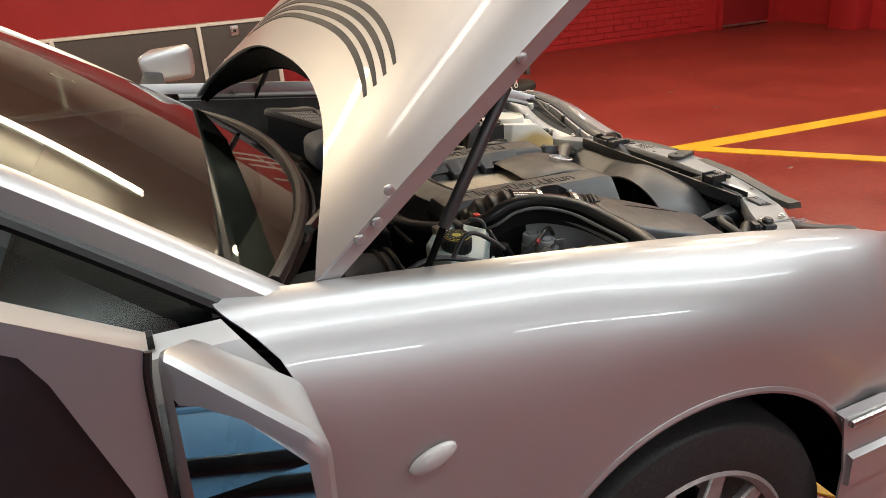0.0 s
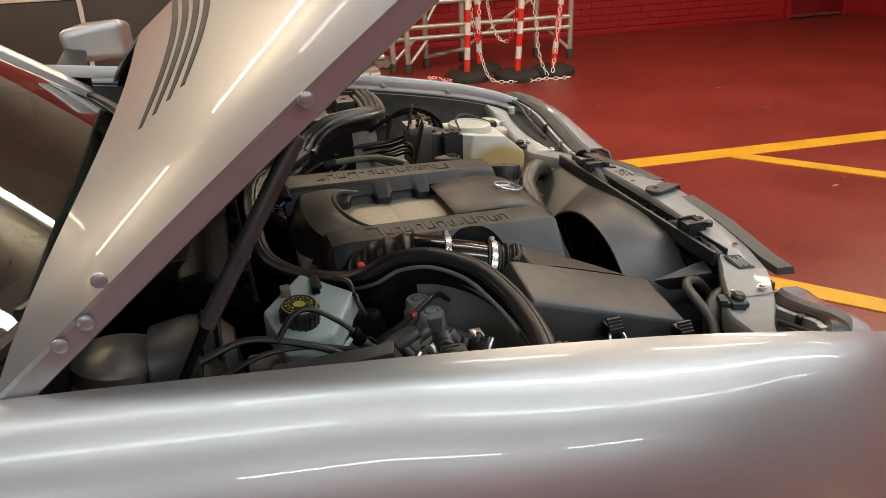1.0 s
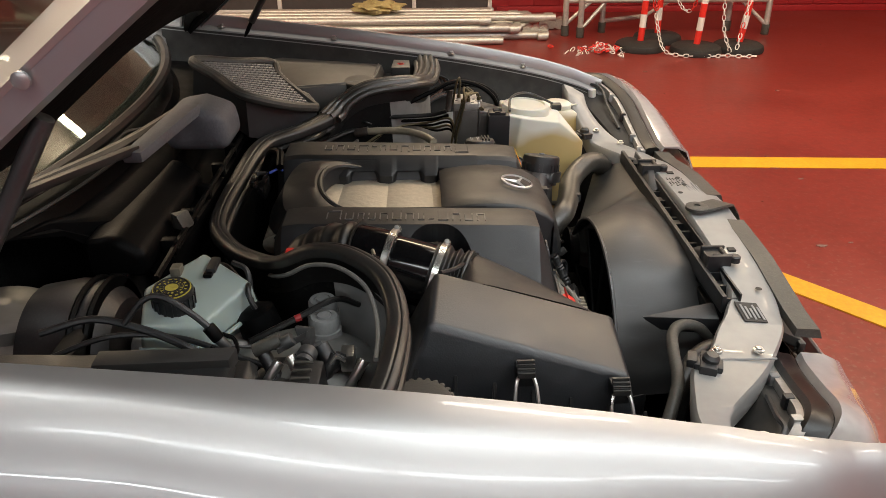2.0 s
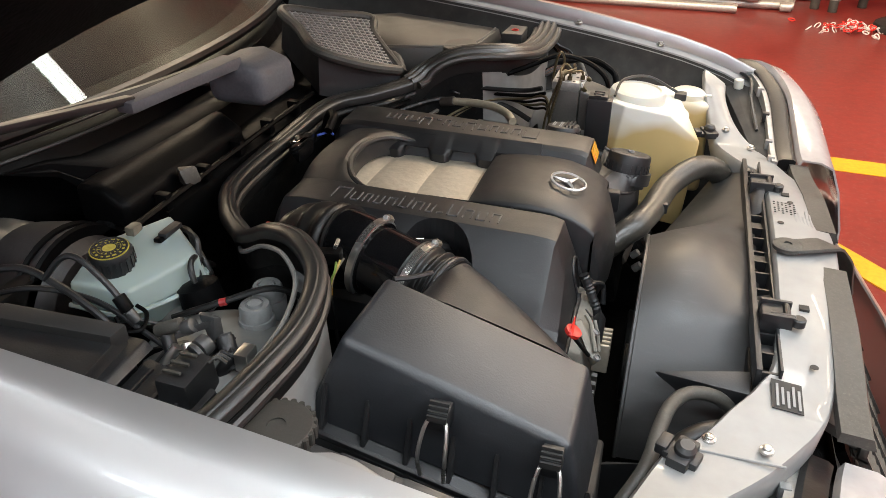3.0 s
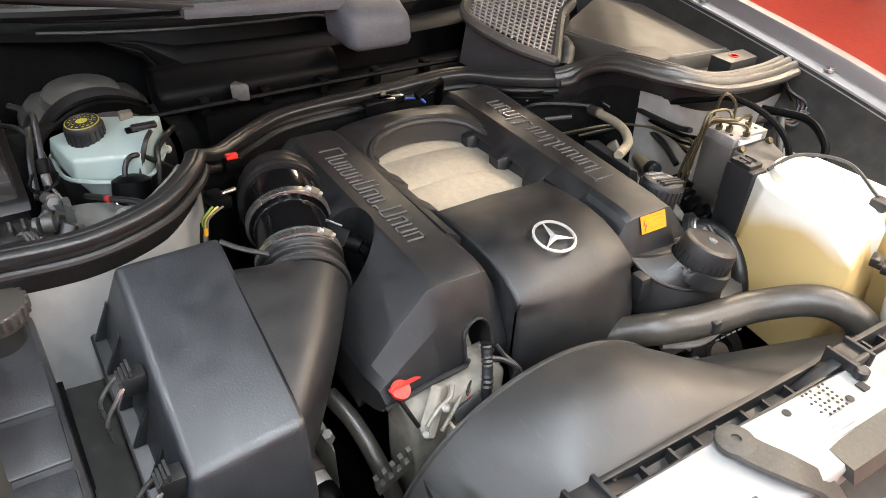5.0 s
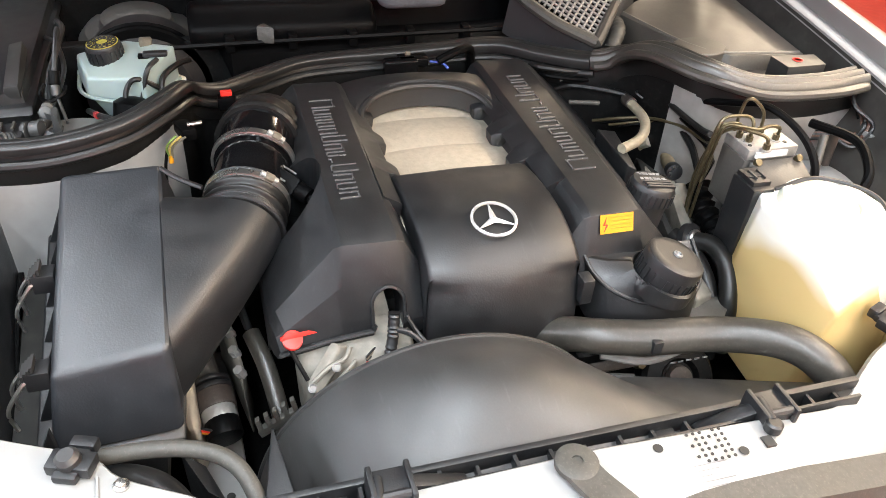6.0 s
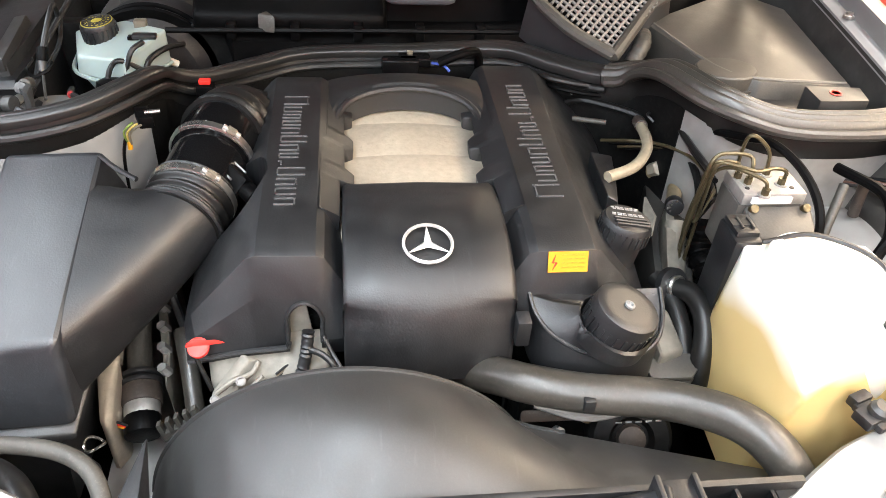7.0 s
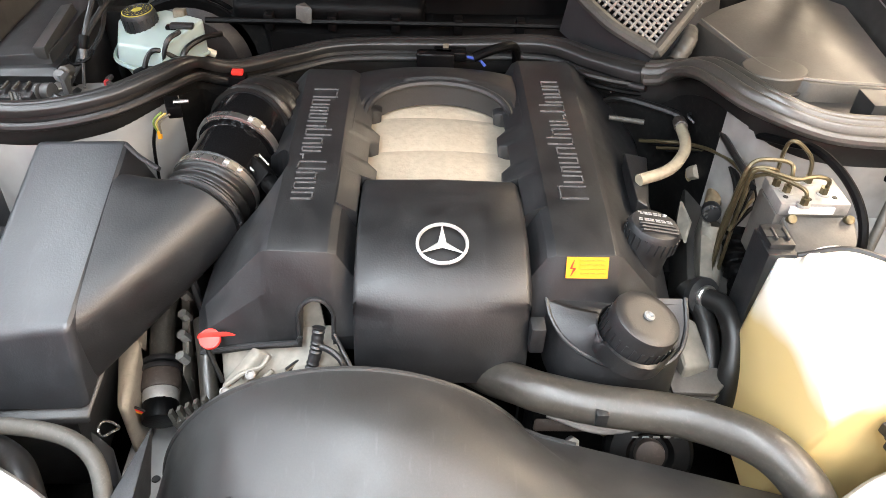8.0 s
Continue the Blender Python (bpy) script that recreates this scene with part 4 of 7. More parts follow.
for k in range(5):
    part("print_bar", box(0.375 + 0.006 * k, 0.3775 + 0.006 * k, 0.045, 0.125 - 0.012 * (k % 3), 0.7928 - 0.0006 * k, 0.7952 - 0.0006 * k), PRINT, front_panel)
strap = sweep(smooth_path([(0.345, -0.035, 0.804), (0.375, -0.028, 0.805), (0.410, -0.008, 0.802), (0.432, 0.018, 0.785), (0.455, 0.035, 0.755), (0.470, 0.042, 0.70)], 6), [(-0.020, 0), (-0.018, 0.004), (0.018, 0.004), (0.020, 0)])
part("rubber_strap", strap, GREYRUB, front_panel, "grey rubber strap over the panel")
lathe_strap = lathe([(0.022, 0), (0.022, 0.006), (0.018, 0.008), (0.006, 0.008), (0.006, 0.004)], (0.352, -0.034, 0.803), n=24)
part("strap_pad", lathe_strap, GREYRUB, front_panel)
# foam strips and slatted guard before the panel
for y0, y1 in ((-0.40, -0.06), (0.06, 0.40)):
    path = [Vector((0.411 + 0.006 * (1 - (y / 0.4) ** 2), y, panel_z(y) - 0.008)) for y in [y0 + (y1 - y0) * i / 12 for i in range(13)]]
    part("foam_strip", sweep(path, [(-0.017, -0.012), (-0.016, 0.0030), (0.020, 0.001), (0.027, -0.016)]), GREYRUB, front_panel, "worn grey foam sealing strip")
part("grille_top_strip", hull([(x, y, z) for y in (-0.33, 0.33) for x, z in ((0.345, 0.745), (0.450, 0.694), (0.345, 0.730), (0.450, 0.675))], 0.003), SHADEGREY, car)
part("grille_side_fill", hull([(x, y, z) for y in (-0.40, 0.40) for x, z in ((0.36, 0.715), (0.41, 0.655), (0.36, 0.45), (0.50, 0.45))]), FELT, car)
guard = part("guard_frame", box(0.462, 0.474, -0.34, 0.34, 0.722, 0.742, 0.004), GREYRUB, car, "dark slatted guard before the radiator")
guard.location = (-0.020, 0.0, -0.048)
part("guard_backing", hull([(0.440, y, 0.715) for y in (-0.33, 0.33)] + [(0.585, y, 0.470) for y in (-0.33, 0.33)] + [(0.450, y, 0.725) for y in (-0.33, 0.33)] + [(0.592, y, 0.478) for y in (-0.33, 0.33)]), MATTBLK, guard)
for i in range(13):
    x, z = 0.468 + 0.010 * i, 0.720 - 0.017 * i
    part("slat", hull([(x - 0.012, y, z + 0.004) for y in (-0.335, 0.335)] + [(x + 0.010, y, z - 0.004) for y in (-0.335, 0.335)] + [(x - 0.012, y, z + 0.001) for y in (-0.335, 0.335)] + [(x + 0.010, y, z - 0.007) for y in (-0.335, 0.335)]), GREYRUB, guard)
for i in range(8):
    y = -0.335 + 0.664 * i / 7
    part("divider", hull([(0.458, y + d, 0.728) for d in (0, 0.006)] + [(0.60, y + d, 0.495) for d in (0, 0.006)] + [(0.470, y + d, 0.732) for d in (0, 0.006)] + [(0.610, y + d, 0.50) for d in (0, 0.006)]), GREYRUB, guard)
for s in (-1, 1):
    # headlamp: housing seen from above, rubber strip, bright rim, glass outside
    up = LEAN[s] - 0.055
    swept = lambda y: lerp(y, [(0.40, -0.008), (0.52, -0.028), (0.62, -0.045), (0.77, -0.055)]) if s < 0 else 0.0
    tuck = lambda y: lerp(y, [(0.60, 0.0), (0.70, 0.040), (0.82, 0.120)]) if s < 0 else 0.0
    fall = lambda y: lerp(y, [(0.66, 0.0), (0.735, 0.070), (0.82, 0.130)]) if s < 0 else 0.0
    edge = [Vector((x + swept(y), s * (y - tuck(y)), z + up - fall(y))) for x, y, z in ((0.310, 0.770, 0.868), (0.345, 0.735, 0.872), (0.378, 0.68, 0.858), (0.398, 0.61, 0.838), (0.408, 0.52, 0.806), (0.414, 0.44, 0.782), (0.418, 0.40, 0.775))]
    belly = [Vector((x + 1.4 * swept(y), s * (y - tuck(y)), z + up - 0.7 * fall(y))) for x, y, z in ((0.372, 0.822, 0.770), (0.430, 0.775, 0.760), (0.462, 0.70, 0.745), (0.480, 0.62, 0.735), (0.492, 0.53, 0.725), (0.500, 0.44, 0.715), (0.502, 0.40, 0.712))]
    chin = [Vector((p.x + 0.028, p.y, 0.545)) for p in belly]
    rows = []
    for a, b, c in zip(smooth_path(edge, 5), smooth_path(belly, 5), smooth_path(chin, 5)):
        bulge = a.lerp(b, 0.5) + Vector((0.022, s * 0.006, 0.016))
        rows.append([a + Vector((-0.006, 0, -0.012)), a, a.lerp(bulge, 0.5) + Vector((0.005, 0, 0.005)), bulge, b, b.lerp(c, 0.5) + Vector((0.008, 0, 0)), c])
    lamp = part("headlamp", thick(loft(rows), 0.004), LENS, car, "pale headlamp lens with grey housing", crease=60)
    inner = [p + Vector((-0.075, 0, -0.03)) for p in edge]
    part("lamp_housing", hull(inner + [p + Vector((-0.012, 0, -0.03)) for p in edge] + [Vector((p.x - 0.06, p.y, 0.55)) for p in edge], 0.006), SHADEGREY, lamp)
    part("lamp_seal", sweep([p + Vector((-0.028, 0, -0.006)) for p in smooth_path(edge, 5)], [(-0.017, -0.03), (-0.017, 0.0), (-0.010, 0.005), (0.010, 0.004), (0.017, 0.0), (0.017, -0.03)]), RUBBER, lamp, "dark rubber strip behind the lens")
    rail = smooth_path([p + Vector((-0.048, 0, -0.014)) for p in edge[1:]], 5)
    part("lamp_rail", sweep(rail, [(-0.008, -0.02), (-0.008, 0.004), (0.008, 0.006), (0.008, -0.02)]), ALLOY, lamp, "bright inner rim of the lamp housing")
    for k in range(5):
        p = rail[3 + 5 * k]
        part("lamp_clip", hull([p + Vector((a * 0.007 - 0.008, b * 0.006, c)) for a in (-1, 1) for b in (-1, 1) for c in (-0.012, 0.009)], 0.002), (CAPGREY, ALLOY, BLACK, CAPGREY, ALLOY)[k], lamp)
    part("lamp_wire", pipe([inner[1] + Vector((0, 0, 0.01)), inner[2] + Vector((0.01, 0, 0.018)), inner[3] + Vector((-0.006, 0, 0.014)), inner[4] + Vector((0.0, 0, 0.008))], 0.004, 6, 6), BLACK, lamp)
    part("lamp_screw", rod(inner[2] + Vector((-0.012, 0, -0.01)), inner[2] + Vector((-0.014, 0, 0.016)), 0.011, 10, w=0.002), TANKTOP, lamp)

# bumper round the front
rows = []
for x, y in ((0.03, 0.905), (0.15, 0.90), (0.30, 0.865), (0.42, 0.80), (0.52, 0.68), (0.58, 0.50), (0.62, 0.25), (0.63, 0.0)):
    rows.append([Vector((x - 0.012, y - 0.01, 0.592 if x < 0.3 else 0.53)), Vector((x, y, 0.580 if x < 0.3 else 0.52)), Vector((x + 0.008, y + 0.008, 0.47)), Vector((x + 0.006, y + 0.006, 0.36)), Vector((x - 0.01, y - 0.01, 0.27)), Vector((x - 0.05, y - 0.05, 0.25))])
rows += [[Vector((p.x, -p.y, p.z)) for p in r] for r in rows[-2::-1]]
bumper = part("bumper", thick(loft(rows), 0.004), SILVER, car, "silver painted front bumper")
for s in (-1, 1):
    trim = [Vector((x + 0.010, s * (y + 0.012), 0.468)) for x, y in ((0.035, 0.905), (0.15, 0.90), (0.30, 0.865), (0.42, 0.80), (0.52, 0.68))]
    part("bumper_trim", sweep(trim, [(-0.006, -0.035), (-0.006, 0.035), (0.006, 0.030), (0.006, -0.030)]), SILVER, bumper)
    part("bumper_moulding", sweep([p + Vector((-0.004, -s * 0.006, 0.100)) for p in trim[:3]], ring(0.007, 8)), STEEL, bumper)
    lens = [(0.0, 1.0), (0.006, 0.95), (0.011, 0.75), (0.014, 0.3)]
    rows = [[Vector((-0.740 + 0.036 * k * math.cos(t), s * (0.884 + h), 0.764 + 0.017 * k * math.sin(t) + 0.010 * k * math.cos(t))) for t in [2 * math.pi * i / 28 for i in range(28)]] for h, k in lens]
    part("side_repeater", loft(rows, closed=True, caps=True), LENS, car, "clear oval side indicator lens")

# coolant hose across the front
hose = part("coolant_hose", pipe([(0.050, 0.045, 0.690), (0.078, 0.068, 0.705), (0.104, 0.094, 0.722), (0.122, 0.118, 0.730), (0.142, 0.18, 0.733), (0.165, 0.27, 0.742), (0.210, 0.335, 0.757), (0.250, 0.372, 0.745), (0.282, 0.40, 0.705)], 0.0240, 8, 18), HOSE, car, "thick grey rubber coolant hose", crease=60)
part("hose_clip", box(0.158, 0.169, 0.172, 0.186, 0.728, 0.748, 0.002), BLACK, hose)
part("coolant_hose", pipe([(0.150, -0.560, 0.715), (0.180, -0.500, 0.740), (0.191, -0.440, 0.750), (0.204, -0.390, 0.750), (0.228, -0.356, 0.745), (0.266, -0.338, 0.728), (0.300, -0.335, 0.69)], 0.0092, 8, 12), GREYRUB, car, "thin grey rubber hose with printed marks", crease=60)
part("filler_hose", pipe([(0.16, -0.565, 0.58), (0.185, -0.50, 0.70), (0.225, -0.44, 0.735), (0.275, -0.405, 0.73), (0.30, -0.40, 0.66)], 0.016, 8, 12), RUBBER, car, crease=60)

# tanks
def soft_box(pts, w, name, m, parent, label=""):
    return part(name, hull(pts, w, 4), m, parent, label, crease=60)


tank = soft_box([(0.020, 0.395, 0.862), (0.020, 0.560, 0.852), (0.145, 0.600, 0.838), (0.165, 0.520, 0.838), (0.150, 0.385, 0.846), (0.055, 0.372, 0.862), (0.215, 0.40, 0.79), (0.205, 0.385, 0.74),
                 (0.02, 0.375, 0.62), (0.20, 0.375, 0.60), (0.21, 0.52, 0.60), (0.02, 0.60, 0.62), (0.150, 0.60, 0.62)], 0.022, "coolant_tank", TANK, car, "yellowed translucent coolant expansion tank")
neck = lathe([(0.060, -0.014), (0.060, 0.006), (0.056, 0.013), (0.048, 0.016), (0.046, 0.012), (0.01, 0.012)], (0.074, 0.458, 0.858), (0.05, 0, 1), 36)
part("tank_cap", neck, TANKTOP, tank, "round cream plastic tank cap")
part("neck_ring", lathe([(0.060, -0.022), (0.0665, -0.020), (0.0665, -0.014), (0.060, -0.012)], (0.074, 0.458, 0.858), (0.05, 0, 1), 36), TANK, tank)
part("tank_shoulder", hull([(0.11, 0.39, 0.846), (0.185, 0.43, 0.815), (0.19, 0.52, 0.81), (0.13, 0.585, 0.838), (0.06, 0.40, 0.852), (0.17, 0.40, 0.74), (0.185, 0.53, 0.74)], 0.014, 3), TANKTOP, tank)

part("level_plug", box(0.150, 0.176, 0.510, 0.535, 0.835, 0.852, 0.004), BLACK, tank)
part("overflow_line", pipe([(0.03, 0.41, 0.868), (0.04, 0.47, 0.885), (0.09, 0.53, 0.878), (0.155, 0.522, 0.852)], 0.003, 8, 6), BLACK, tank)
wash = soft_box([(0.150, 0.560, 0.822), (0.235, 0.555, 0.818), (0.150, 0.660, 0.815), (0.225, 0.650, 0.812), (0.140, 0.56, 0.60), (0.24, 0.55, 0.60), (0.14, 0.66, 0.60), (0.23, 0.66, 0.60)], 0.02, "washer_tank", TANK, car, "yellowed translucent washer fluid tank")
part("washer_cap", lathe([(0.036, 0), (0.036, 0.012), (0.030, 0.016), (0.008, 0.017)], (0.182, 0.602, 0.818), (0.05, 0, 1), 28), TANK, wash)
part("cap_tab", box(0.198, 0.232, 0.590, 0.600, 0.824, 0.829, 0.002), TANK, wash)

# brake pressure unit with its pipes
abs_unit = part("pressure_unit", box(-0.106, -0.046, 0.414, 0.502, 0.868, 0.886, 0.003), ALLOY, car, "aluminium brake pressure block with pipes")
part("block_body", box(-0.104, -0.047, 0.412, 0.501, 0.78, 0.8685, 0.003), LIDGREY, abs_unit)
part("controller", box(-0.024, 0.028, 0.378, 0.414, 0.745, 0.866, 0.004), BLACK, abs_unit)
part("controller_lid", box(-0.022, 0.018, 0.382, 0.412, 0.862, 0.873, 0.002), BLACK, abs_unit)
part("valve_box", hull([(-0.046, 0.420, 0.868), (-0.046, 0.512, 0.868), (0.020, 0.420, 0.852), (0.020, 0.500, 0.852), (0.034, 0.424, 0.835), (0.034, 0.494, 0.835), (-0.046, 0.416, 0.78), (-0.046, 0.512, 0.78), (0.036, 0.42, 0.78), (0.036, 0.50, 0.78)], 0.005, 3), LIDGREY, abs_unit)
part("white_tag", box(-0.0445, -0.041, 0.425, 0.480, 0.874, 0.883), WHITE, abs_unit)
for y in (0.386, 0.400):
    part("plug_socket", box(-0.008, 0.004, y - 0.005, y + 0.005, 0.8725, 0.8745), INK, abs_unit)
    part("socket_rim", box(-0.012, 0.010, y - 0.0015 + 0.006, y + 0.0015 + 0.006, 0.872, 0.8765, 0.001), GREYBLK, abs_unit)
for y in (0.428, 0.500):
    part("cover_screw", rod((-0.040, y, 0.866), (-0.034, y, 0.872), 0.006, 10, w=0.001), BRASS, abs_unit)
for x, y in ((-0.060, 0.424), (-0.056, 0.452), (-0.060, 0.486), (-0.098, 0.442)):
    part("block_hole", lathe([(0.0035, 0), (0.003, 0.001), (0.001, 0.001)], (x, y, 0.8858), n=12), INK, abs_unit)
for x, y in ((-0.070, 0.428), (-0.068, 0.474), (-0.092, 0.464), (-0.084, 0.420), (-0.044, 0.440)):
    part("union_nut", rod((x, y, 0.884), (x, y, 0.896), 0.0055, 6), BRASS, abs_unit)
    part("port_ring", lathe([(0.0085, 0), (0.008, 0.002), (0.0055, 0.002)], (x, y, 0.8855), n=16), ALLOY, abs_unit)
LINES = [[(-0.070, 0.428, 0.886), (-0.070, 0.428, 0.912), (-0.080, 0.426, 0.922), (-0.083, 0.402, 0.925), (-0.084, 0.382, 0.920), (-0.083, 0.374, 0.895), (-0.101, 0.381, 0.810), (-0.105, 0.387, 0.70)],
         [(-0.068, 0.474, 0.886), (-0.067, 0.475, 0.906), (-0.068, 0.458, 0.911), (-0.060, 0.430, 0.912), (-0.068, 0.408, 0.914), (-0.079, 0.388, 0.912), (-0.083, 0.383, 0.89), (-0.101, 0.393, 0.81), (-0.111, 0.40, 0.70)],
         [(-0.084, 0.420, 0.886), (-0.080, 0.415, 0.908), (-0.076, 0.403, 0.916), (-0.080, 0.390, 0.915), (-0.084, 0.381, 0.905), (-0.090, 0.380, 0.86), (-0.110, 0.388, 0.76), (-0.108, 0.392, 0.70)],
         [(-0.108, 0.430, 0.880), (-0.100, 0.424, 0.93), (-0.094, 0.426, 0.945), (-0.091, 0.438, 0.941), (-0.089, 0.456, 0.922), (-0.092, 0.464, 0.89)],
         [(-0.044, 0.440, 0.886), (-0.046, 0.438, 0.904), (-0.060, 0.420, 0.909), (-0.078, 0.398, 0.907), (-0.092, 0.384, 0.88), (-0.112, 0.384, 0.80), (-0.114, 0.394, 0.70)]]
for points in LINES:
    part("brake_line", pipe(points, 0.0027, 7, 7), BRASS, abs_unit, "gold plated brake pipe")
part("arched_hose", pipe([(-0.330, 0.405, 0.835), (-0.286, 0.424, 0.852), (-0.157, 0.458, 0.905), (-0.107, 0.469, 0.925), (-0.062, 0.487, 0.917), (-0.021, 0.498, 0.895), (0.005, 0.500, 0.862), (0.010, 0.500, 0.80)], 0.0058, 8, 8), MATTBLK, abs_unit)
part("wing_stud", rod((-0.106, 0.629, 0.862), (-0.113, 0.640, 0.80), 0.008, 12, w=0.001), BROWN, abs_unit)
part("earth_post", rod((-0.031, 0.539, 0.82), (-0.068, 0.566, 0.885), 0.0065, 12, w=0.0015), GREYRUB, abs_unit)
part("bracket_plate", hull([(-0.31, 0.40, 0.735), (-0.30, 0.47, 0.74), (-0.05, 0.345, 0.70), (-0.05, 0.40, 0.705), (-0.31, 0.40, 0.60), (-0.30, 0.47, 0.60), (-0.05, 0.345, 0.60), (-0.05, 0.40, 0.60)], 0.006), SHADEGREY, abs_unit)
part("mount_arm", hull([(-0.20, 0.392, 0.76), (-0.17, 0.398, 0.76), (-0.055, 0.352, 0.735), (-0.05, 0.372, 0.735), (-0.20, 0.39, 0.70), (-0.05, 0.36, 0.69), (-0.17, 0.40, 0.70)], 0.006), CASE, abs_unit)
part("mount_tab", hull([(-0.215, 0.362, 0.765), (-0.17, 0.365, 0.760), (-0.14, 0.352, 0.745), (-0.215, 0.366, 0.765), (-0.17, 0.369, 0.760), (-0.14, 0.356, 0.745), (-0.18, 0.350, 0.752)], 0.001), CASE, abs_unit)
curved = part("curved_hose", pipe([(-0.320, 0.374, 0.832), (-0.276, 0.368, 0.836), (-0.245, 0.360, 0.838), (-0.219, 0.347, 0.840), (-0.195, 0.330, 0.840), (-0.176, 0.308, 0.840), (-0.158, 0.272, 0.840)], 0.0085, 8, 12), mat("cream_aged_hose", (0.30, 0.26, 0.19), 0.45, 0, 120, 0.25, 0.06, dust=0.15), car, "short curved cream rubber hose")
part("hose_tip", rod((-0.345, 0.380, 0.826), (-0.312, 0.373, 0.834), 0.0105, 12, w=0.002), BROWN, curved)
valve = part("valve_body", pipe([(-0.300, 0.402, 0.755), (-0.288, 0.412, 0.764), (-0.262, 0.428, 0.764), (-0.235, 0.420, 0.760), (-0.195, 0.402, 0.766)], 0.0115, 8, 14), mat("pale_brass", (0.34, 0.27, 0.17), 0.42, 0.3, 90, 0.25, 0.05, dust=0.1), car, "small brass valve with black knob")
for p, q in (((-0.296, 0.404, 0.762), (-0.280, 0.408, 0.776)), ((-0.268, 0.440, 0.758), (-0.256, 0.430, 0.774))):
    part("valve_nut", rod(p, q, 0.0140, 6, w=0.002), CAST, valve)
knob = part("valve_knob", rod((-0.190, 0.400, 0.770), (-0.172, 0.394, 0.774), 0.0140, 16, w=0.003), BLACK, valve)
for k in range(9):
    a = 2 * math.pi * k / 9
    part("knob_rib", rod((-0.176, 0.3955 + 0.004 * math.cos(a), 0.7755 + 0.004 * math.sin(a)), (-0.172, 0.394 + 0.012 * math.cos(a), 0.776 + 0.011 * math.sin(a)), 0.0016, 6), GREYRUB, knob)
part("valve_stem", rod((-0.165, 0.398, 0.752), (-0.085, 0.385, 0.690), 0.0165, 16, w=0.003), CASE, valve)
for k in range(2):
    d = Vector((0.006 * k, 0.010 * k, -0.014 * k))
    part("vacuum_pipe", pipe([Vector(p) + d for p in ((-0.475, 0.225, 0.80), (-0.455, 0.232, 0.850), (-0.425, 0.248, 0.860), (-0.410, 0.290, 0.858), (-0.405, 0.340, 0.856), (-0.400, 0.385, 0.860), (-0.372, 0.417, 0.862), (-0.320, 0.420, 0.858), (-0.270, 0.416, 0.855), (-0.215, 0.414, 0.856), (-0.160, 0.412, 0.860), (-0.125, 0.402, 0.872))], 0.0052 - 0.001 * k, 7, 8), (RUBBER, MATTBLK)[k], car)
part("vacuum_pipe", pipe([(-0.455, 0.26, 0.77), (-0.425, 0.290, 0.820), (-0.38, 0.345, 0.832), (-0.33, 0.395, 0.832), (-0.26, 0.425, 0.825), (-0.20, 0.430, 0.81), (-0.15, 0.42, 0.79)], 0.0062, 7, 8), RUBBER, car)
part("hose_junction", hull([(-0.395, 0.395, 0.868), (-0.365, 0.405, 0.868), (-0.392, 0.425, 0.870), (-0.362, 0.430, 0.868), (-0.39, 0.40, 0.845), (-0.365, 0.425, 0.845)], 0.005), MATTBLK, car)
part("vacuum_stub", rod((-0.352, 0.270, 0.826), (-0.335, 0.322, 0.828), 0.0042, 10, w=0.001), GREYRUB, car)
part("cable_tie", rod((-0.437, 0.312, 0.838), (-0.425, 0.285, 0.832), 0.0018, 6), WHITE, car)
part("hose_hook", pipe([(-0.320, 0.400, 0.842), (-0.326, 0.388, 0.850), (-0.315, 0.380, 0.852), (-0.305, 0.388, 0.846)], 0.0022, 5, 6), BLACK, car)
for k in range(4):
    part("brake_line", pipe([(-0.36 + 0.01 * k, 0.330 + 0.012 * k, 0.78), (-0.30 + 0.008 * k, 0.385 + 0.010 * k, 0.812), (-0.24 + 0.008 * k, 0.420 + 0.008 * k, 0.828), (-0.17 + 0.006 * k, 0.428 + 0.004 * k, 0.835 - 0.008 * k), (-0.115, 0.402 + 0.004 * k, 0.852 - 0.010 * k), (-0.100, 0.390, 0.80)], 0.0030, 7, 7), (BRASS, MATTBLK, BRASS, MATTBLK)[k], abs_unit)
part("loom", pipe([(-0.15, 0.432, 0.76), (-0.115, 0.424, 0.735), (-0.07, 0.425, 0.72), (-0.02, 0.405, 0.70), (0.03, 0.40, 0.66)], 0.020, 14, 10, ribs=9, depth=0.16), MATTBLK, car, "taped black cable loom")
part("filter_housing", hull([(-0.02, 0.300, 0.735), (0.0, 0.335, 0.730), (0.055, 0.345, 0.708), (0.070, 0.305, 0.715), (-0.02, 0.30, 0.63), (0.0, 0.34, 0.63), (0.06, 0.35, 0.62), (0.07, 0.30, 0.62)], 0.007, 3), CASE, car, "oily cast filter housing")
for k in range(3):
    z = 0.700 - 0.012 * k
    part("housing_rib", hull([(0.045, 0.285, z), (0.040, 0.350, z), (0.090, 0.290, z - 0.006), (0.092, 0.345, z - 0.006), (0.075, 0.362, z - 0.004), (0.045, 0.285, z - 0.006), (0.040, 0.350, z - 0.006), (0.090, 0.290, z - 0.012), (0.092, 0.345, z - 0.012), (0.075, 0.362, z - 0.010)], 0.002, 2), LIDGREY, car)
part("second_hose", pipe([(-0.06, 0.335, 0.735), (-0.02, 0.348, 0.728), (0.03, 0.350, 0.705), (0.07, 0.350, 0.65), (0.08, 0.35, 0.60)], 0.0135, 8, 14), RUBBER, car)
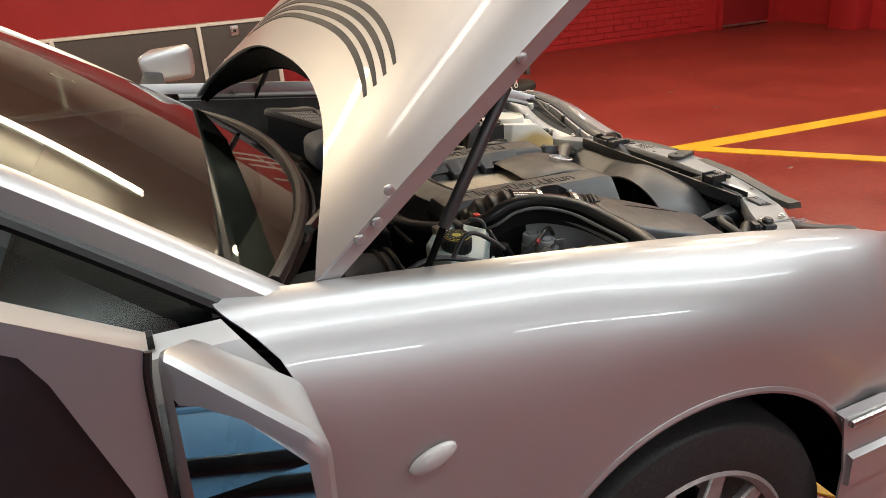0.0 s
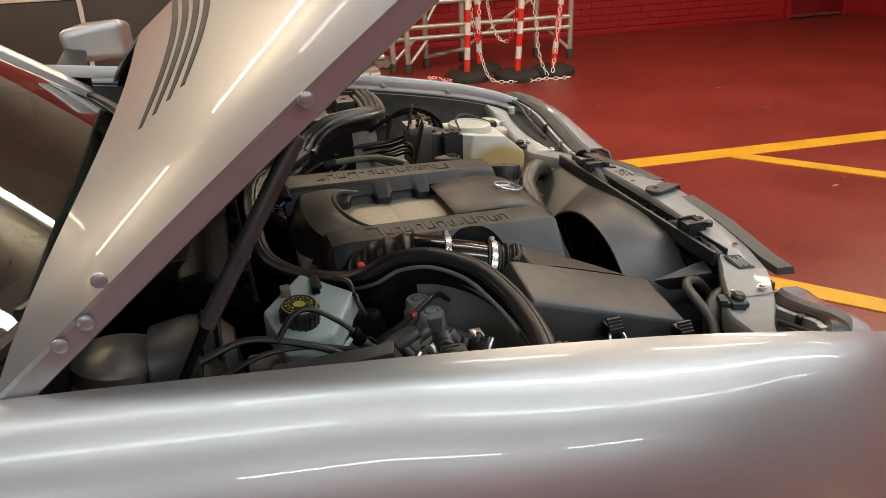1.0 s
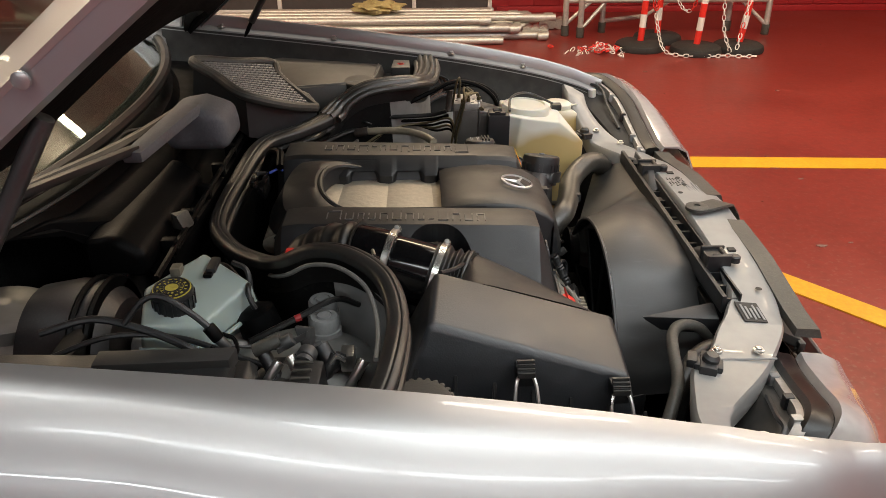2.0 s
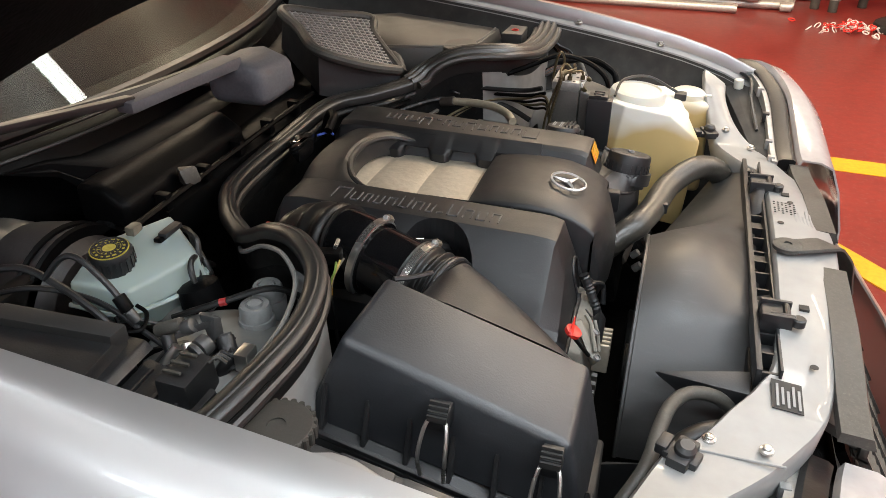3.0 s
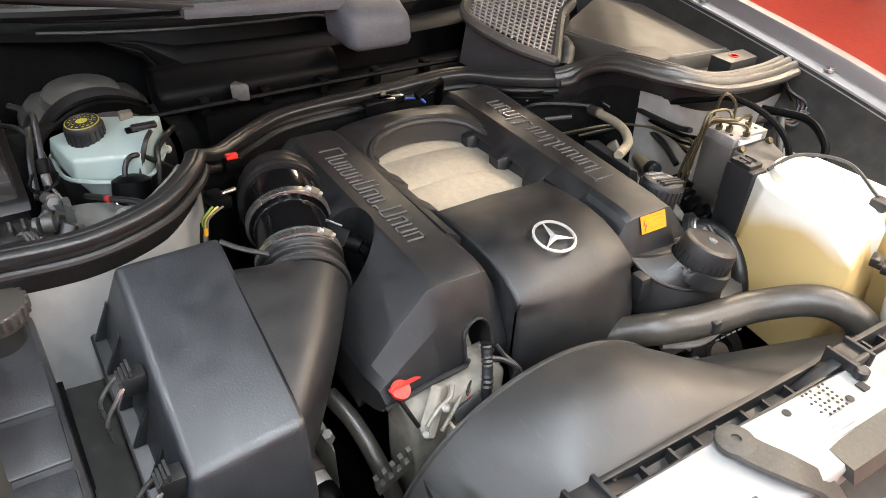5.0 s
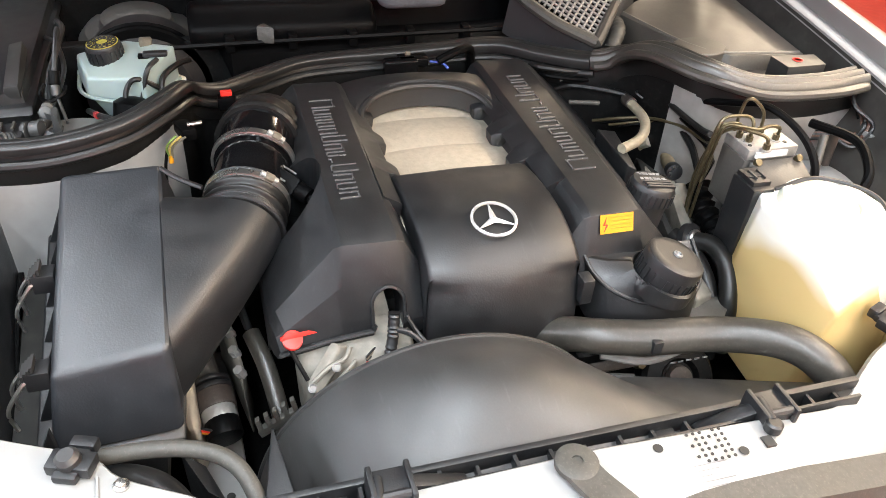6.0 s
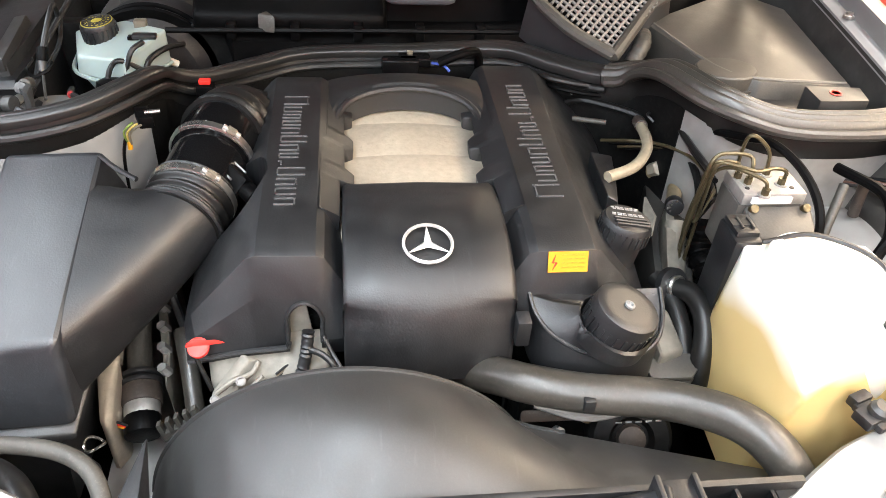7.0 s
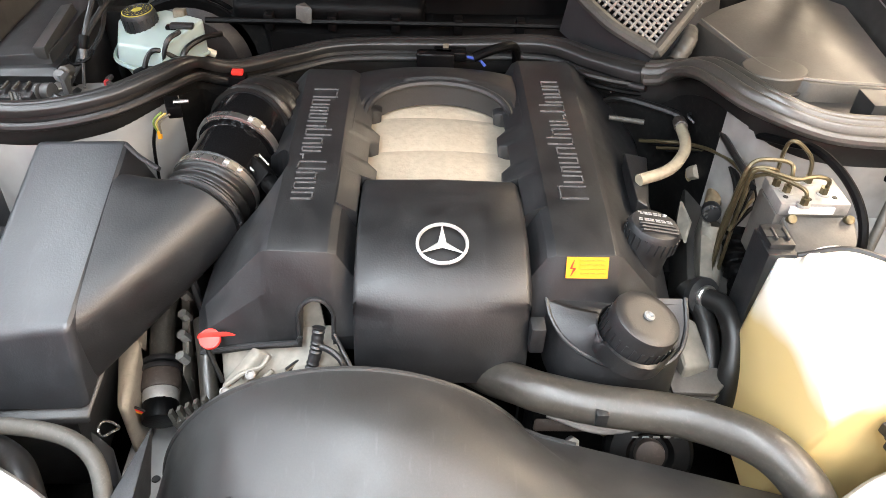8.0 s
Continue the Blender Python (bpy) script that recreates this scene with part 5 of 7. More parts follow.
part("side_hose", pipe([(-0.030, 0.352, 0.742), (-0.005, 0.368, 0.748), (0.035, 0.372, 0.735), (0.07, 0.365, 0.69), (0.09, 0.36, 0.62)], 0.0145, 8, 14), RUBBER, car, "black rubber heater hose")
flange = part("hose_flange", lathe([(0.026, -0.006), (0.026, 0.004), (0.017, 0.006)], (-0.035, 0.350, 0.740), (0.75, 0.35, 0.45), 24), BLACK, car)
part("hose_ring", lathe([(0.0150, 0.004), (0.0165, 0.008), (0.0165, 0.011), (0.0150, 0.013)], (-0.035, 0.350, 0.740), (0.75, 0.35, 0.45), 24), STEEL, flange)
part("cover_boss", hull([(-0.240, 0.270, 0.832), (-0.238, 0.304, 0.826), (-0.118, 0.262, 0.836), (-0.112, 0.276, 0.830), (-0.175, 0.292, 0.826), (-0.24, 0.27, 0.77), (-0.236, 0.312, 0.77), (-0.115, 0.262, 0.77), (-0.110, 0.290, 0.77)], 0.006, 3), BLACK, far_cover)

# ---- rear of the bay ----
SEAL = [(-0.245, -0.739, 0.888), (-0.226, -0.660, 0.896), (-0.219, -0.551, 0.897), (-0.241, -0.461, 0.906), (-0.294, -0.403, 0.912), (-0.350, -0.376, 0.904), (-0.398, -0.363, 0.880), (-0.438, -0.319, 0.857), (-0.504, -0.248, 0.847), (-0.545, -0.156, 0.850),
        (-0.546, 0.032, 0.856), (-0.525, 0.184, 0.870), (-0.462, 0.263, 0.873), (-0.404, 0.330, 0.881), (-0.375, 0.372, 0.900), (-0.312, 0.398, 0.932), (-0.218, 0.438, 0.935), (-0.181, 0.517, 0.919), (-0.168, 0.625, 0.920), (-0.172, 0.704, 0.926)]
path = smooth_path(SEAL, 8)
sec = [(-0.024, -0.013)] + [(0.0235 * u, 0.0075 * math.sqrt(1.02 - u * u) + 0.0075 * abs(math.cos(1.5 * math.pi * u))) for u in [k / 18 - 1 for k in range(37)]] + [(0.020, -0.014)]
plain = [(-0.024, -0.013)] + [(0.0235 * u, 0.0125 * math.sqrt(1.02 - u * u) - 0.0022 * math.exp(-((u - 0.25) / 0.10) ** 2)) for u in [k / 18 - 1 for k in range(37)]] + [(0.020, -0.014)]
grow = lambda run: lambda u: 0.62 + 0.38 * min(1.0, max(0.0, (run[round(u * (len(run) - 1))].y + 0.1) / 0.5))
for run, shape, rubber, words in ((path[:105], plain, SEALRUB, "thick black rubber bulkhead seal"), (path[104:], sec, SEALFAR, "dusty grey rubber bulkhead seal, paler for lamp sheen, with raised lips")):
    part("bulkhead_seal", sweep(run, shape, scale=grow(run)), rubber, car, words, crease=60)
for shift, drop in ((0.027, -0.004), (-0.026, -0.006)):
    side = [p + Vector((-(path[i + 1] - path[i - 1]).y, (path[i + 1] - path[i - 1]).x, 0)).normalized() * -shift + Vector((0, 0, drop)) for i, p in enumerate(path[:-1]) if i > 104]
    part("seal_lip", sweep(side, ring(0.0085, 10)), SEALFAR, car)
for shift, drop, r in ((0.010, -0.024, 0.0070),):
    side = [p + Vector((-(path[i + 1] - path[i - 1]).y, (path[i + 1] - path[i - 1]).x, 0)).normalized() * -shift + Vector((0, 0, drop)) for i, p in enumerate(path[:-1]) if 0 < i < 106]
    part("seal_bead", sweep(side, ring(r, 10)), SEALRUB, car)
flap = [[p + Vector((0, 0, -0.008)), p + Vector((0.010, 0, -0.03)), p + Vector((0.006, 0, -0.055))] for p in path]
part("seal_flap", thick(loft(flap), 0.004), RUBBER, car)
rows = [[p + Vector((0.002, 0, -0.045)), p + Vector((0.004, 0, -0.08)), Vector((p.x + 0.01, p.y, 0.70)), Vector((p.x + 0.02, p.y, 0.40))] for p in path]
# one wall in three tones: shade behind the engine put into the colour
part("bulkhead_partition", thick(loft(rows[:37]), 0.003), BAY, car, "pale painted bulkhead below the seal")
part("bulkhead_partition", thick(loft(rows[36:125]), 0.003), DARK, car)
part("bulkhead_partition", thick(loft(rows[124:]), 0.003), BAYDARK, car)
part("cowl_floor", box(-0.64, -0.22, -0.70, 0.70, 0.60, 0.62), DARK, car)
# plenum trim under the windscreen
rows = []
for i in range(25):
    y = -0.70 + 1.40 * i / 24
    back = 0.20 * (abs(y) / 0.7) ** 2.2
    lift = min(1.0, max(0.0, (-0.30 - y) / 0.06))
    rows.append([Vector((x - back * k, y, z)).lerp(Vector((-0.700 - back + 0.002 * (x + 0.7), y, 0.944 + 0.02 * (z - 0.9))), lift if x > -0.705 else 0.0) for x, z, k in ((-0.575, 0.80, 0.1), (-0.580, 0.850, 0.1), (-0.600, 0.862, 0.2), (-0.640, 0.868, 0.5), (-0.648, 0.915, 0.6), (-0.662, 0.925, 0.7), (-0.70, 0.930, 0.9), (-0.706, 0.955, 1.0), (-0.76, 0.972, 1.0), (-0.80, 0.985, 1.0))])
cowl = part("cowl_trim", thick(loft(rows), 0.003), MATTBLK, car, "black plastic cowl trim below the windscreen", crease=30)
part("water_box", hull([(-0.60, -0.36, 0.89), (-0.60, -0.02, 0.89), (-0.64, -0.36, 0.918), (-0.64, -0.02, 0.918), (-0.69, -0.36, 0.915), (-0.69, -0.02, 0.915), (-0.60, -0.36, 0.85), (-0.6, -0.02, 0.85), (-0.69, -0.36, 0.85), (-0.69, -0.02, 0.85)], 0.016, 3), MATTBLK, cowl)
for k in range(6):
    y = -0.30 + 0.11 * k
    part("cowl_clip", box(-0.598, -0.575, y, y + 0.016, 0.856, 0.884, 0.003), MATTBLK, cowl)
part("cowl_strip", pipe([(-0.575, -0.40, 0.872), (-0.578, -0.1, 0.874), (-0.578, 0.22, 0.876)], 0.005, 10, 6), MATTBLK, cowl)
# paler pipes added to stand for the shine along the cowl edges
for x, z, low in ((-0.702, 0.958, 0.0), (-0.726, 0.971, 0.0)):
    part("cowl_glint", pipe([(x - 0.20 * (abs(y) / 0.7) ** 2.2, y, z) for y in (-0.50, -0.40, -0.30, -0.20, -0.10, -0.03)] + [(x + 0.012, 0.03, z - 0.012), (x + 0.015, 0.08, z - 0.020)], 0.0032, 6, 6), GREYBLK, cowl)
part("wiper_bracket", hull([(-0.585, -0.245, 0.90), (-0.575, -0.215, 0.90), (-0.575, -0.245, 0.872), (-0.565, -0.215, 0.872), (-0.60, -0.23, 0.90), (-0.60, -0.23, 0.87)], 0.004), GREYRUB, cowl)
hub = soft_box([(-0.545, 0.09, 0.995), (-0.545, -0.03, 1.0), (-0.60, -0.04, 1.02), (-0.60, 0.10, 1.01), (-0.66, 0.10, 1.0), (-0.66, -0.04, 1.0), (-0.54, 0.10, 0.93), (-0.54, -0.03, 0.93), (-0.66, 0.1, 0.93), (-0.66, -0.03, 0.93)], 0.028, "wiper_hub_cover", CLOTH, car, "blue-grey rounded wiper hub cover")
arm = part("wiper_arm", hull([(-0.585, -0.02, 1.022), (-0.625, -0.02, 1.022), (-0.60, -0.30, 1.030), (-0.63, -0.30, 1.030), (-0.585, -0.02, 1.0), (-0.625, -0.02, 1.0), (-0.60, -0.3, 1.012), (-0.63, -0.3, 1.012)], 0.006), CLOTH, car, "grey metal single wiper arm")
part("wiper_rod", hull([(-0.608, -0.28, 1.034), (-0.625, -0.28, 1.034), (-0.72, -0.62, 1.062), (-0.73, -0.62, 1.062), (-0.608, -0.28, 1.022), (-0.625, -0.28, 1.022), (-0.72, -0.62, 1.052), (-0.73, -0.62, 1.052)], 0.002), BLACK, arm)
part("wiper_blade", pipe([(-0.62, -0.02, 1.012), (-0.66, -0.25, 1.018), (-0.74, -0.5, 1.03), (-0.82, -0.66, 1.04)], 0.008, 8, 6), RUBBER, arm)
# cabin air intake with its mesh
A, B, C2, D = Vector((-0.430, 0.347, 0.900)), Vector((-0.560, 0.225, 0.965)), Vector((-0.690, 0.330, 1.015)), Vector((-0.545, 0.470, 0.975))
intake = part("air_intake_rim", pipe([A, A.lerp(B, 0.5) + Vector((0.012, -0.012, -0.005)), B, B.lerp(C2, 0.5), C2, C2.lerp(D, 0.5), D, D.lerp(A, 0.35) + Vector((-0.015, 0, 0.0)), A.lerp(D, 0.08), A], 0.011, 8, 10), GREYRUB, car, "cabin air intake mesh in a rubber rim")
for i in range(1, 16):
    u = i / 16
    for a, b in ((A.lerp(B, u), D.lerp(C2, u)), (A.lerp(D, u), B.lerp(C2, u))):
        part("mesh_bar", rod(a, b, 0.0028, 5), BAYDARK, intake)
part("intake_bed", thick(loft([[A - Vector((0, 0, 0.03)), B - Vector((0, 0, 0.03))], [D - Vector((0, 0, 0.03)), C2 - Vector((0, 0, 0.03))]]), 0.003), FELT, intake)
part("intake_funnel", thick(loft([[p + Vector((0, 0, -0.004)) for p in (A, B, C2, D, A)], [p.lerp((A + C2) / 2, -0.10) + Vector((0, 0, -0.09)) for p in (A, B, C2, D, A)]]), 0.003), BLACK, intake)
# module box cover with a relay beside it
lid = hull([(-0.520, 0.425, 0.922), (-0.345, 0.475, 0.922), (-0.300, 0.540, 0.920), (-0.290, 0.688, 0.917), (-0.56, 0.700, 0.935), (-0.62, 0.62, 0.945),
            (-0.525, 0.418, 0.86), (-0.335, 0.465, 0.86), (-0.285, 0.535, 0.86), (-0.275, 0.695, 0.86), (-0.57, 0.71, 0.86), (-0.63, 0.62, 0.86)], 0.004, 2)
module = part("module_box", lid, LIDBLK, car, "black plastic control module box lid")
part("lid_boss", hull([(-0.338 + 0.040 * math.cos(a), 0.500 + 0.050 * math.sin(a), z) for a in [2 * math.pi * k / 24 for k in range(24)] for z in (0.87, 0.9245)], 0.006, 3), LIDBLK, module)
part("boss_rim", pipe([(-0.338 + 0.043 * math.cos(a), 0.500 + 0.053 * math.sin(a), 0.900) for a in [-1.3 + 0.16 * k for k in range(17)]], 0.0030, 3, 8), BLACK, module)
part("lid_bead", pipe([(-0.520, 0.436, 0.9225), (-0.348, 0.484, 0.9225), (-0.308, 0.544, 0.9205), (-0.299, 0.682, 0.9180)], 0.0030, 3, 6), LIDGREY, module)
part("lid_ledge", hull([(-0.345, 0.455, 0.893), (-0.262, 0.505, 0.893), (-0.250, 0.690, 0.893), (-0.30, 0.690, 0.893), (-0.345, 0.455, 0.885), (-0.262, 0.505, 0.885), (-0.250, 0.69, 0.885), (-0.30, 0.69, 0.885)], 0.002), BLACK, module)
part("lid_lip", pipe([(-0.346, 0.452, 0.896), (-0.305, 0.475, 0.896), (-0.268, 0.500, 0.895), (-0.252, 0.56, 0.895), (-0.248, 0.690, 0.895)], 0.0035, 5, 6), GREYBLK, module)
for x, y in ((-0.515, 0.428), (-0.338, 0.458)):
    part("lid_screw", lathe([(0.008, 0), (0.008, 0.004), (0.004, 0.006), (0.001, 0.006)], (x, y, 0.914), n=10), STEEL, module)
part("drain_hose", pipe([(-0.44, 0.385, 0.88), (-0.46, 0.405, 0.905), (-0.49, 0.415, 0.91)], 0.014, 10, 12, ribs=6, depth=0.06), GREYRUB, module)
relay = part("relay", hull([(x, y, z) for x, y in ((-0.262, 0.590), (-0.257, 0.676), (-0.215, 0.668), (-0.213, 0.590)) for z in (0.893, 0.932)], 0.002), GREYBLK, car, "small dark relay with red mark")
part("red_mark", lathe([(0.009, 0), (0.009, 0.001), (0.0065, 0.001), (0.0065, 0.0)], (-0.237, 0.626, 0.9325), n=20), REDPL, relay)

# brake fluid reservoir, booster, module box on the driver's side
res = soft_box([(-0.572, -0.530, 0.880), (-0.500, -0.512, 0.868), (-0.448, -0.425, 0.884), (-0.525, -0.372, 0.905), (-0.590, -0.450, 0.892),
                (-0.575, -0.535, 0.842), (-0.495, -0.515, 0.835), (-0.442, -0.422, 0.842), (-0.52, -0.37, 0.845), (-0.59, -0.45, 0.845)], 0.007, "brake_reservoir", RESV, car, "pale translucent brake fluid reservoir")
res.location = (0.020, -0.010, 0.0)
part("reservoir_base", hull([(-0.572, -0.530, 0.842), (-0.500, -0.512, 0.836), (-0.450, -0.425, 0.842), (-0.525, -0.378, 0.845), (-0.56, -0.50, 0.800), (-0.50, -0.49, 0.798), (-0.465, -0.43, 0.80), (-0.53, -0.40, 0.80)], 0.006), RESV, res)
cap = lathe([(0.026, -0.028), (0.0275, -0.026), (0.0275, 0.0), (0.0255, 0.004)], (-0.540, -0.482, 0.905), (0.05, -0.1, 1), 36)
rcap = part("reservoir_cap", cap, BLACK, res, "black cap with yellow warning print")
part("cap_print", lathe([(0.0250, 0.0036), (0.0250, 0.0048), (0.008, 0.0055), (0.001, 0.0055)], (-0.540, -0.482, 0.905), (0.05, -0.1, 1), 36), YELLOW, rcap)
capq = Matrix.Translation((-0.540, -0.482, 0.905)) @ Vector((0.05, -0.1, 1)).to_track_quat("Z", "Y").to_matrix().to_4x4()
for r in (0.0085, 0.0150, 0.0215):
    part("print_ring", lathe([(r, 0.005), (r + 0.0005, 0.0062), (r + 0.0016, 0.0062), (r + 0.002, 0.005)], (-0.540, -0.482, 0.905), (0.05, -0.1, 1), 36), INK, rcap)
for i in range(30):
    r0, r1 = ((0.0172, 0.0208), (0.0108, 0.0142))[i % 2]
    part("print_bar", box(r0, r1, -0.0014, 0.0012 + 0.0008 * (i % 3), 0.004, 0.0061, m=capq @ Matrix.Rotation(2 * math.pi * i / 30, 4, "Z")), INK, rcap)
for i in range(20):
    part("grip_rib", box(0.0265, 0.0288, -0.0018, 0.0018, -0.024, -0.003, m=capq @ Matrix.Rotation(2 * math.pi * i / 20, 4, "Z")), BLACK, rcap)
part("reservoir_rim", pipe([(-0.578, -0.532, 0.846), (-0.500, -0.518, 0.838), (-0.446, -0.424, 0.846), (-0.522, -0.371, 0.848)], 0.0035, 6, 6), RESV, res)
part("reservoir_pipe", rod((-0.518, -0.395, 0.860), (-0.535, -0.366, 0.838), 0.0065, 12, w=0.001), TANKTOP, res)
part("level_switch", box(-0.512, -0.498, -0.422, -0.384, 0.896, 0.904, 0.003), BLACK, res)
part("switch_tongue", box(-0.514, -0.502, -0.430, -0.412, 0.893, 0.899, 0.002), MATTBLK, res)
part("filler_tab", box(-0.560, -0.545, -0.428, -0.408, 0.893, 0.908, 0.003), BEIGE, res)
part("switch_cable", pipe([(-0.478, -0.40, 0.902), (-0.455, -0.415, 0.895), (-0.450, -0.43, 0.85), (-0.44, -0.44, 0.80)], 0.004, 6, 6), BLACK, res)
part("reservoir_hose", pipe([(-0.434, -0.452, 0.835), (-0.442, -0.453, 0.858), (-0.450, -0.445, 0.876), (-0.452, -0.432, 0.882), (-0.460, -0.412, 0.868), (-0.468, -0.390, 0.848), (-0.47, -0.37, 0.83)], 0.0042, 7, 8), RUBBER, res)
part("hose_boot", rod((-0.430, -0.452, 0.815), (-0.435, -0.452, 0.842), 0.012, 14, w=0.003), CAPGREY, res)
part("red_pin", rod((-0.420, -0.452, 0.826), (-0.414, -0.452, 0.828), 0.004, 8), REDPL, res)
part("clutch_hose", pipe([(-0.54, -0.352, 0.872), (-0.50, -0.372, 0.882), (-0.475, -0.395, 0.872), (-0.455, -0.402, 0.845), (-0.445, -0.41, 0.81)], 0.0048, 7, 8), RUBBER, res)
part("booster_firewall", box(-0.93, -0.91, -0.72, -0.30, 0.60, 0.96), FELT, car)
part("brake_booster", lathe([(0.02, 0.05), (0.085, 0.045), (0.112, 0.02), (0.118, -0.02), (0.112, -0.07), (0.07, -0.09)], (-0.655, -0.446, 0.768), (1, 0, 0.05), 40), mat("booster_paint", (0.022, 0.020, 0.021), 0.42, 0, 120, 0.2, 0.05, dust=0.08, spec=0.6), car, "black brake booster drum")
for dx in (-0.010, 0.012):
    part("booster_band", lathe([(0.118, -0.004), (0.1215, 0), (0.118, 0.004)], (-0.646 + dx, -0.446, 0.768), (1, 0, 0), 40), MATTBLK, car)
part("hinge_tower", lathe([(0.115, -0.10), (0.110, 0.0), (0.095, 0.018), (0.070, 0.024), (0.064, 0.040), (0.052, 0.046), (0.03, 0.044), (0.012, 0.052), (0.004, 0.052)], (-0.775, -0.455, 0.818), (0.12, 0, 1), 40), mat("scuffed_bare_metal", (0.20, 0.19, 0.18), 0.38, 0.6, 30, 0.3, 0.25, dust=0.1), car, "bare metal suspension turret")
part("master_cylinder", rod((-0.60, -0.452, 0.79), (-0.42, -0.465, 0.79), 0.024, 18, w=0.004), ALLOY, car)
ecu = part("fuse_box", hull([(-0.86, -0.700, 0.884), (-0.86, -0.602, 0.890), (-0.418, -0.604, 0.880), (-0.412, -0.700, 0.874), (-0.86, -0.70, 0.70), (-0.86, -0.59, 0.70), (-0.41, -0.59, 0.70), (-0.40, -0.70, 0.70)], 0.006), BLACK, car, "black plastic fuse box with stepped lid")
part("lid_ridge", hull([(-0.575, -0.640, 0.892), (-0.572, -0.618, 0.898), (-0.418, -0.628, 0.888), (-0.412, -0.606, 0.892), (-0.575, -0.64, 0.87), (-0.572, -0.61, 0.87), (-0.418, -0.63, 0.87), (-0.412, -0.606, 0.87)], 0.003), GREYBLK, ecu)
part("lid_edge", hull([(-0.86, -0.606, 0.868), (-0.408, -0.606, 0.862), (-0.86, -0.592, 0.868), (-0.404, -0.592, 0.862), (-0.404, -0.70, 0.858), (-0.392, -0.592, 0.852), (-0.392, -0.70, 0.850), (-0.86, -0.592, 0.855)], 0.003), BLACK, ecu)
part("fuse_box_tray", hull([(-0.40, -0.70, 0.838), (-0.40, -0.598, 0.842), (-0.305, -0.70, 0.825), (-0.300, -0.612, 0.828), (-0.40, -0.70, 0.70), (-0.4, -0.60, 0.70), (-0.30, -0.70, 0.70), (-0.30, -0.61, 0.70)], 0.006), BLACK, ecu)
for k in range(3):
    part("lid_rib", box(-0.385 + 0.028 * k, -0.380 + 0.028 * k, -0.690, -0.615, 0.825, 0.842 - 0.004 * k, 0.001), BLACK, ecu)
part("lid_cable", pipe([(-0.66, -0.575, 0.895), (-0.60, -0.560, 0.905), (-0.54, -0.565, 0.893), (-0.485, -0.575, 0.872), (-0.44, -0.580, 0.84)], 0.005, 8, 8), BLACK, ecu)
# steering fluid cap, ribbed bottle
pcap = part("bottle_cap", lathe([(0.036, -0.024), (0.0385, -0.010), (0.0385, -0.002), (0.037, 0.0), (0.030, 0.0008), (0.010, 0.0004), (0.010, -0.0016), (0.003, -0.0016)], (-0.192, -0.668, 0.856), n=44), LIDBLK, car, "wide dark grey bottle cap with scalloped edge")
for i in range(24):
    a = 2 * math.pi * i / 24
    part("grip_rib", rod((-0.192 + 0.0385 * math.cos(a), -0.668 + 0.0385 * math.sin(a), 0.840), (-0.192 + 0.0385 * math.cos(a), -0.668 + 0.0385 * math.sin(a), 0.8555), 0.0036, 8, w=0.001), LIDBLK, pcap)
part("cap_neck", rod((-0.192, -0.668, 0.80), (-0.192, -0.668, 0.838), 0.030, 24, w=0.002), BLACK, pcap)
bottle = part("fluid_bottle", hull([(-0.245, -0.718, 0.82), (-0.245, -0.630, 0.82), (0.14, -0.712, 0.735), (0.14, -0.622, 0.735), (-0.25, -0.72, 0.60), (-0.25, -0.625, 0.6), (0.14, -0.715, 0.58), (0.14, -0.62, 0.58)], 0.014, 3), AIRBLK, car, "black ribbed plastic fluid bottle")
for k in range(4):
    x0, x1 = -0.140 + 0.072 * k, -0.140 + 0.072 * k + 0.064
    z0, z1 = 0.82 - 0.221 * (x0 + 0.245), 0.82 - 0.221 * (x1 + 0.245)
    part("bottle_panel", hull([(x, y, z + h) for x, z in ((x0, z0), (x1, z1)) for y in (-0.706, -0.632) for h in (-0.01, 0.003)], 0.004, 2), AIRBLK, bottle)
part("wing_shelf", hull([(-0.26, -0.625, 0.70), (-0.26, -0.55, 0.70), (0.17, -0.622, 0.60), (0.17, -0.55, 0.60), (-0.26, -0.625, 0.66), (-0.26, -0.55, 0.66), (0.17, -0.622, 0.56), (0.17, -0.55, 0.56)], 0.008), SHADEGREY, car)
# turret and pump module inside the seal's loop
part("spring_turret", lathe([(0.125, -0.16), (0.115, -0.05), (0.095, -0.02), (0.06, 0.0), (0.02, 0.0)], (-0.345, -0.525, 0.832), (0.06, 0.1, 1), 40), TURRET, car, "grey painted spring turret")
part("spring_turret", lathe([(0.135, -0.16), (0.125, -0.05), (0.105, -0.02), (0.06, 0.0), (0.02, 0.0)], (-0.08, 0.60, 0.785), (0.06, -0.1, 1), 40), BAY, car, "pale painted spring turret")
loop = smooth_path(SEAL, 8)[9:56]
part("turret_rim", sweep([p + (Vector((-0.345, -0.53, p.z)) - p).normalized() * 0.027 + Vector((0, 0, -0.012)) for p in loop], ring(0.0034, 8)), TURRET, car)
pump = part("pump_module", hull([(-0.40, -0.62, 0.83), (-0.32, -0.62, 0.83), (-0.40, -0.55, 0.84), (-0.32, -0.55, 0.84), (-0.40, -0.62, 0.75), (-0.32, -0.62, 0.75), (-0.4, -0.55, 0.75), (-0.32, -0.55, 0.75)], 0.012), BLACK, car, "black pump module with two grey caps")
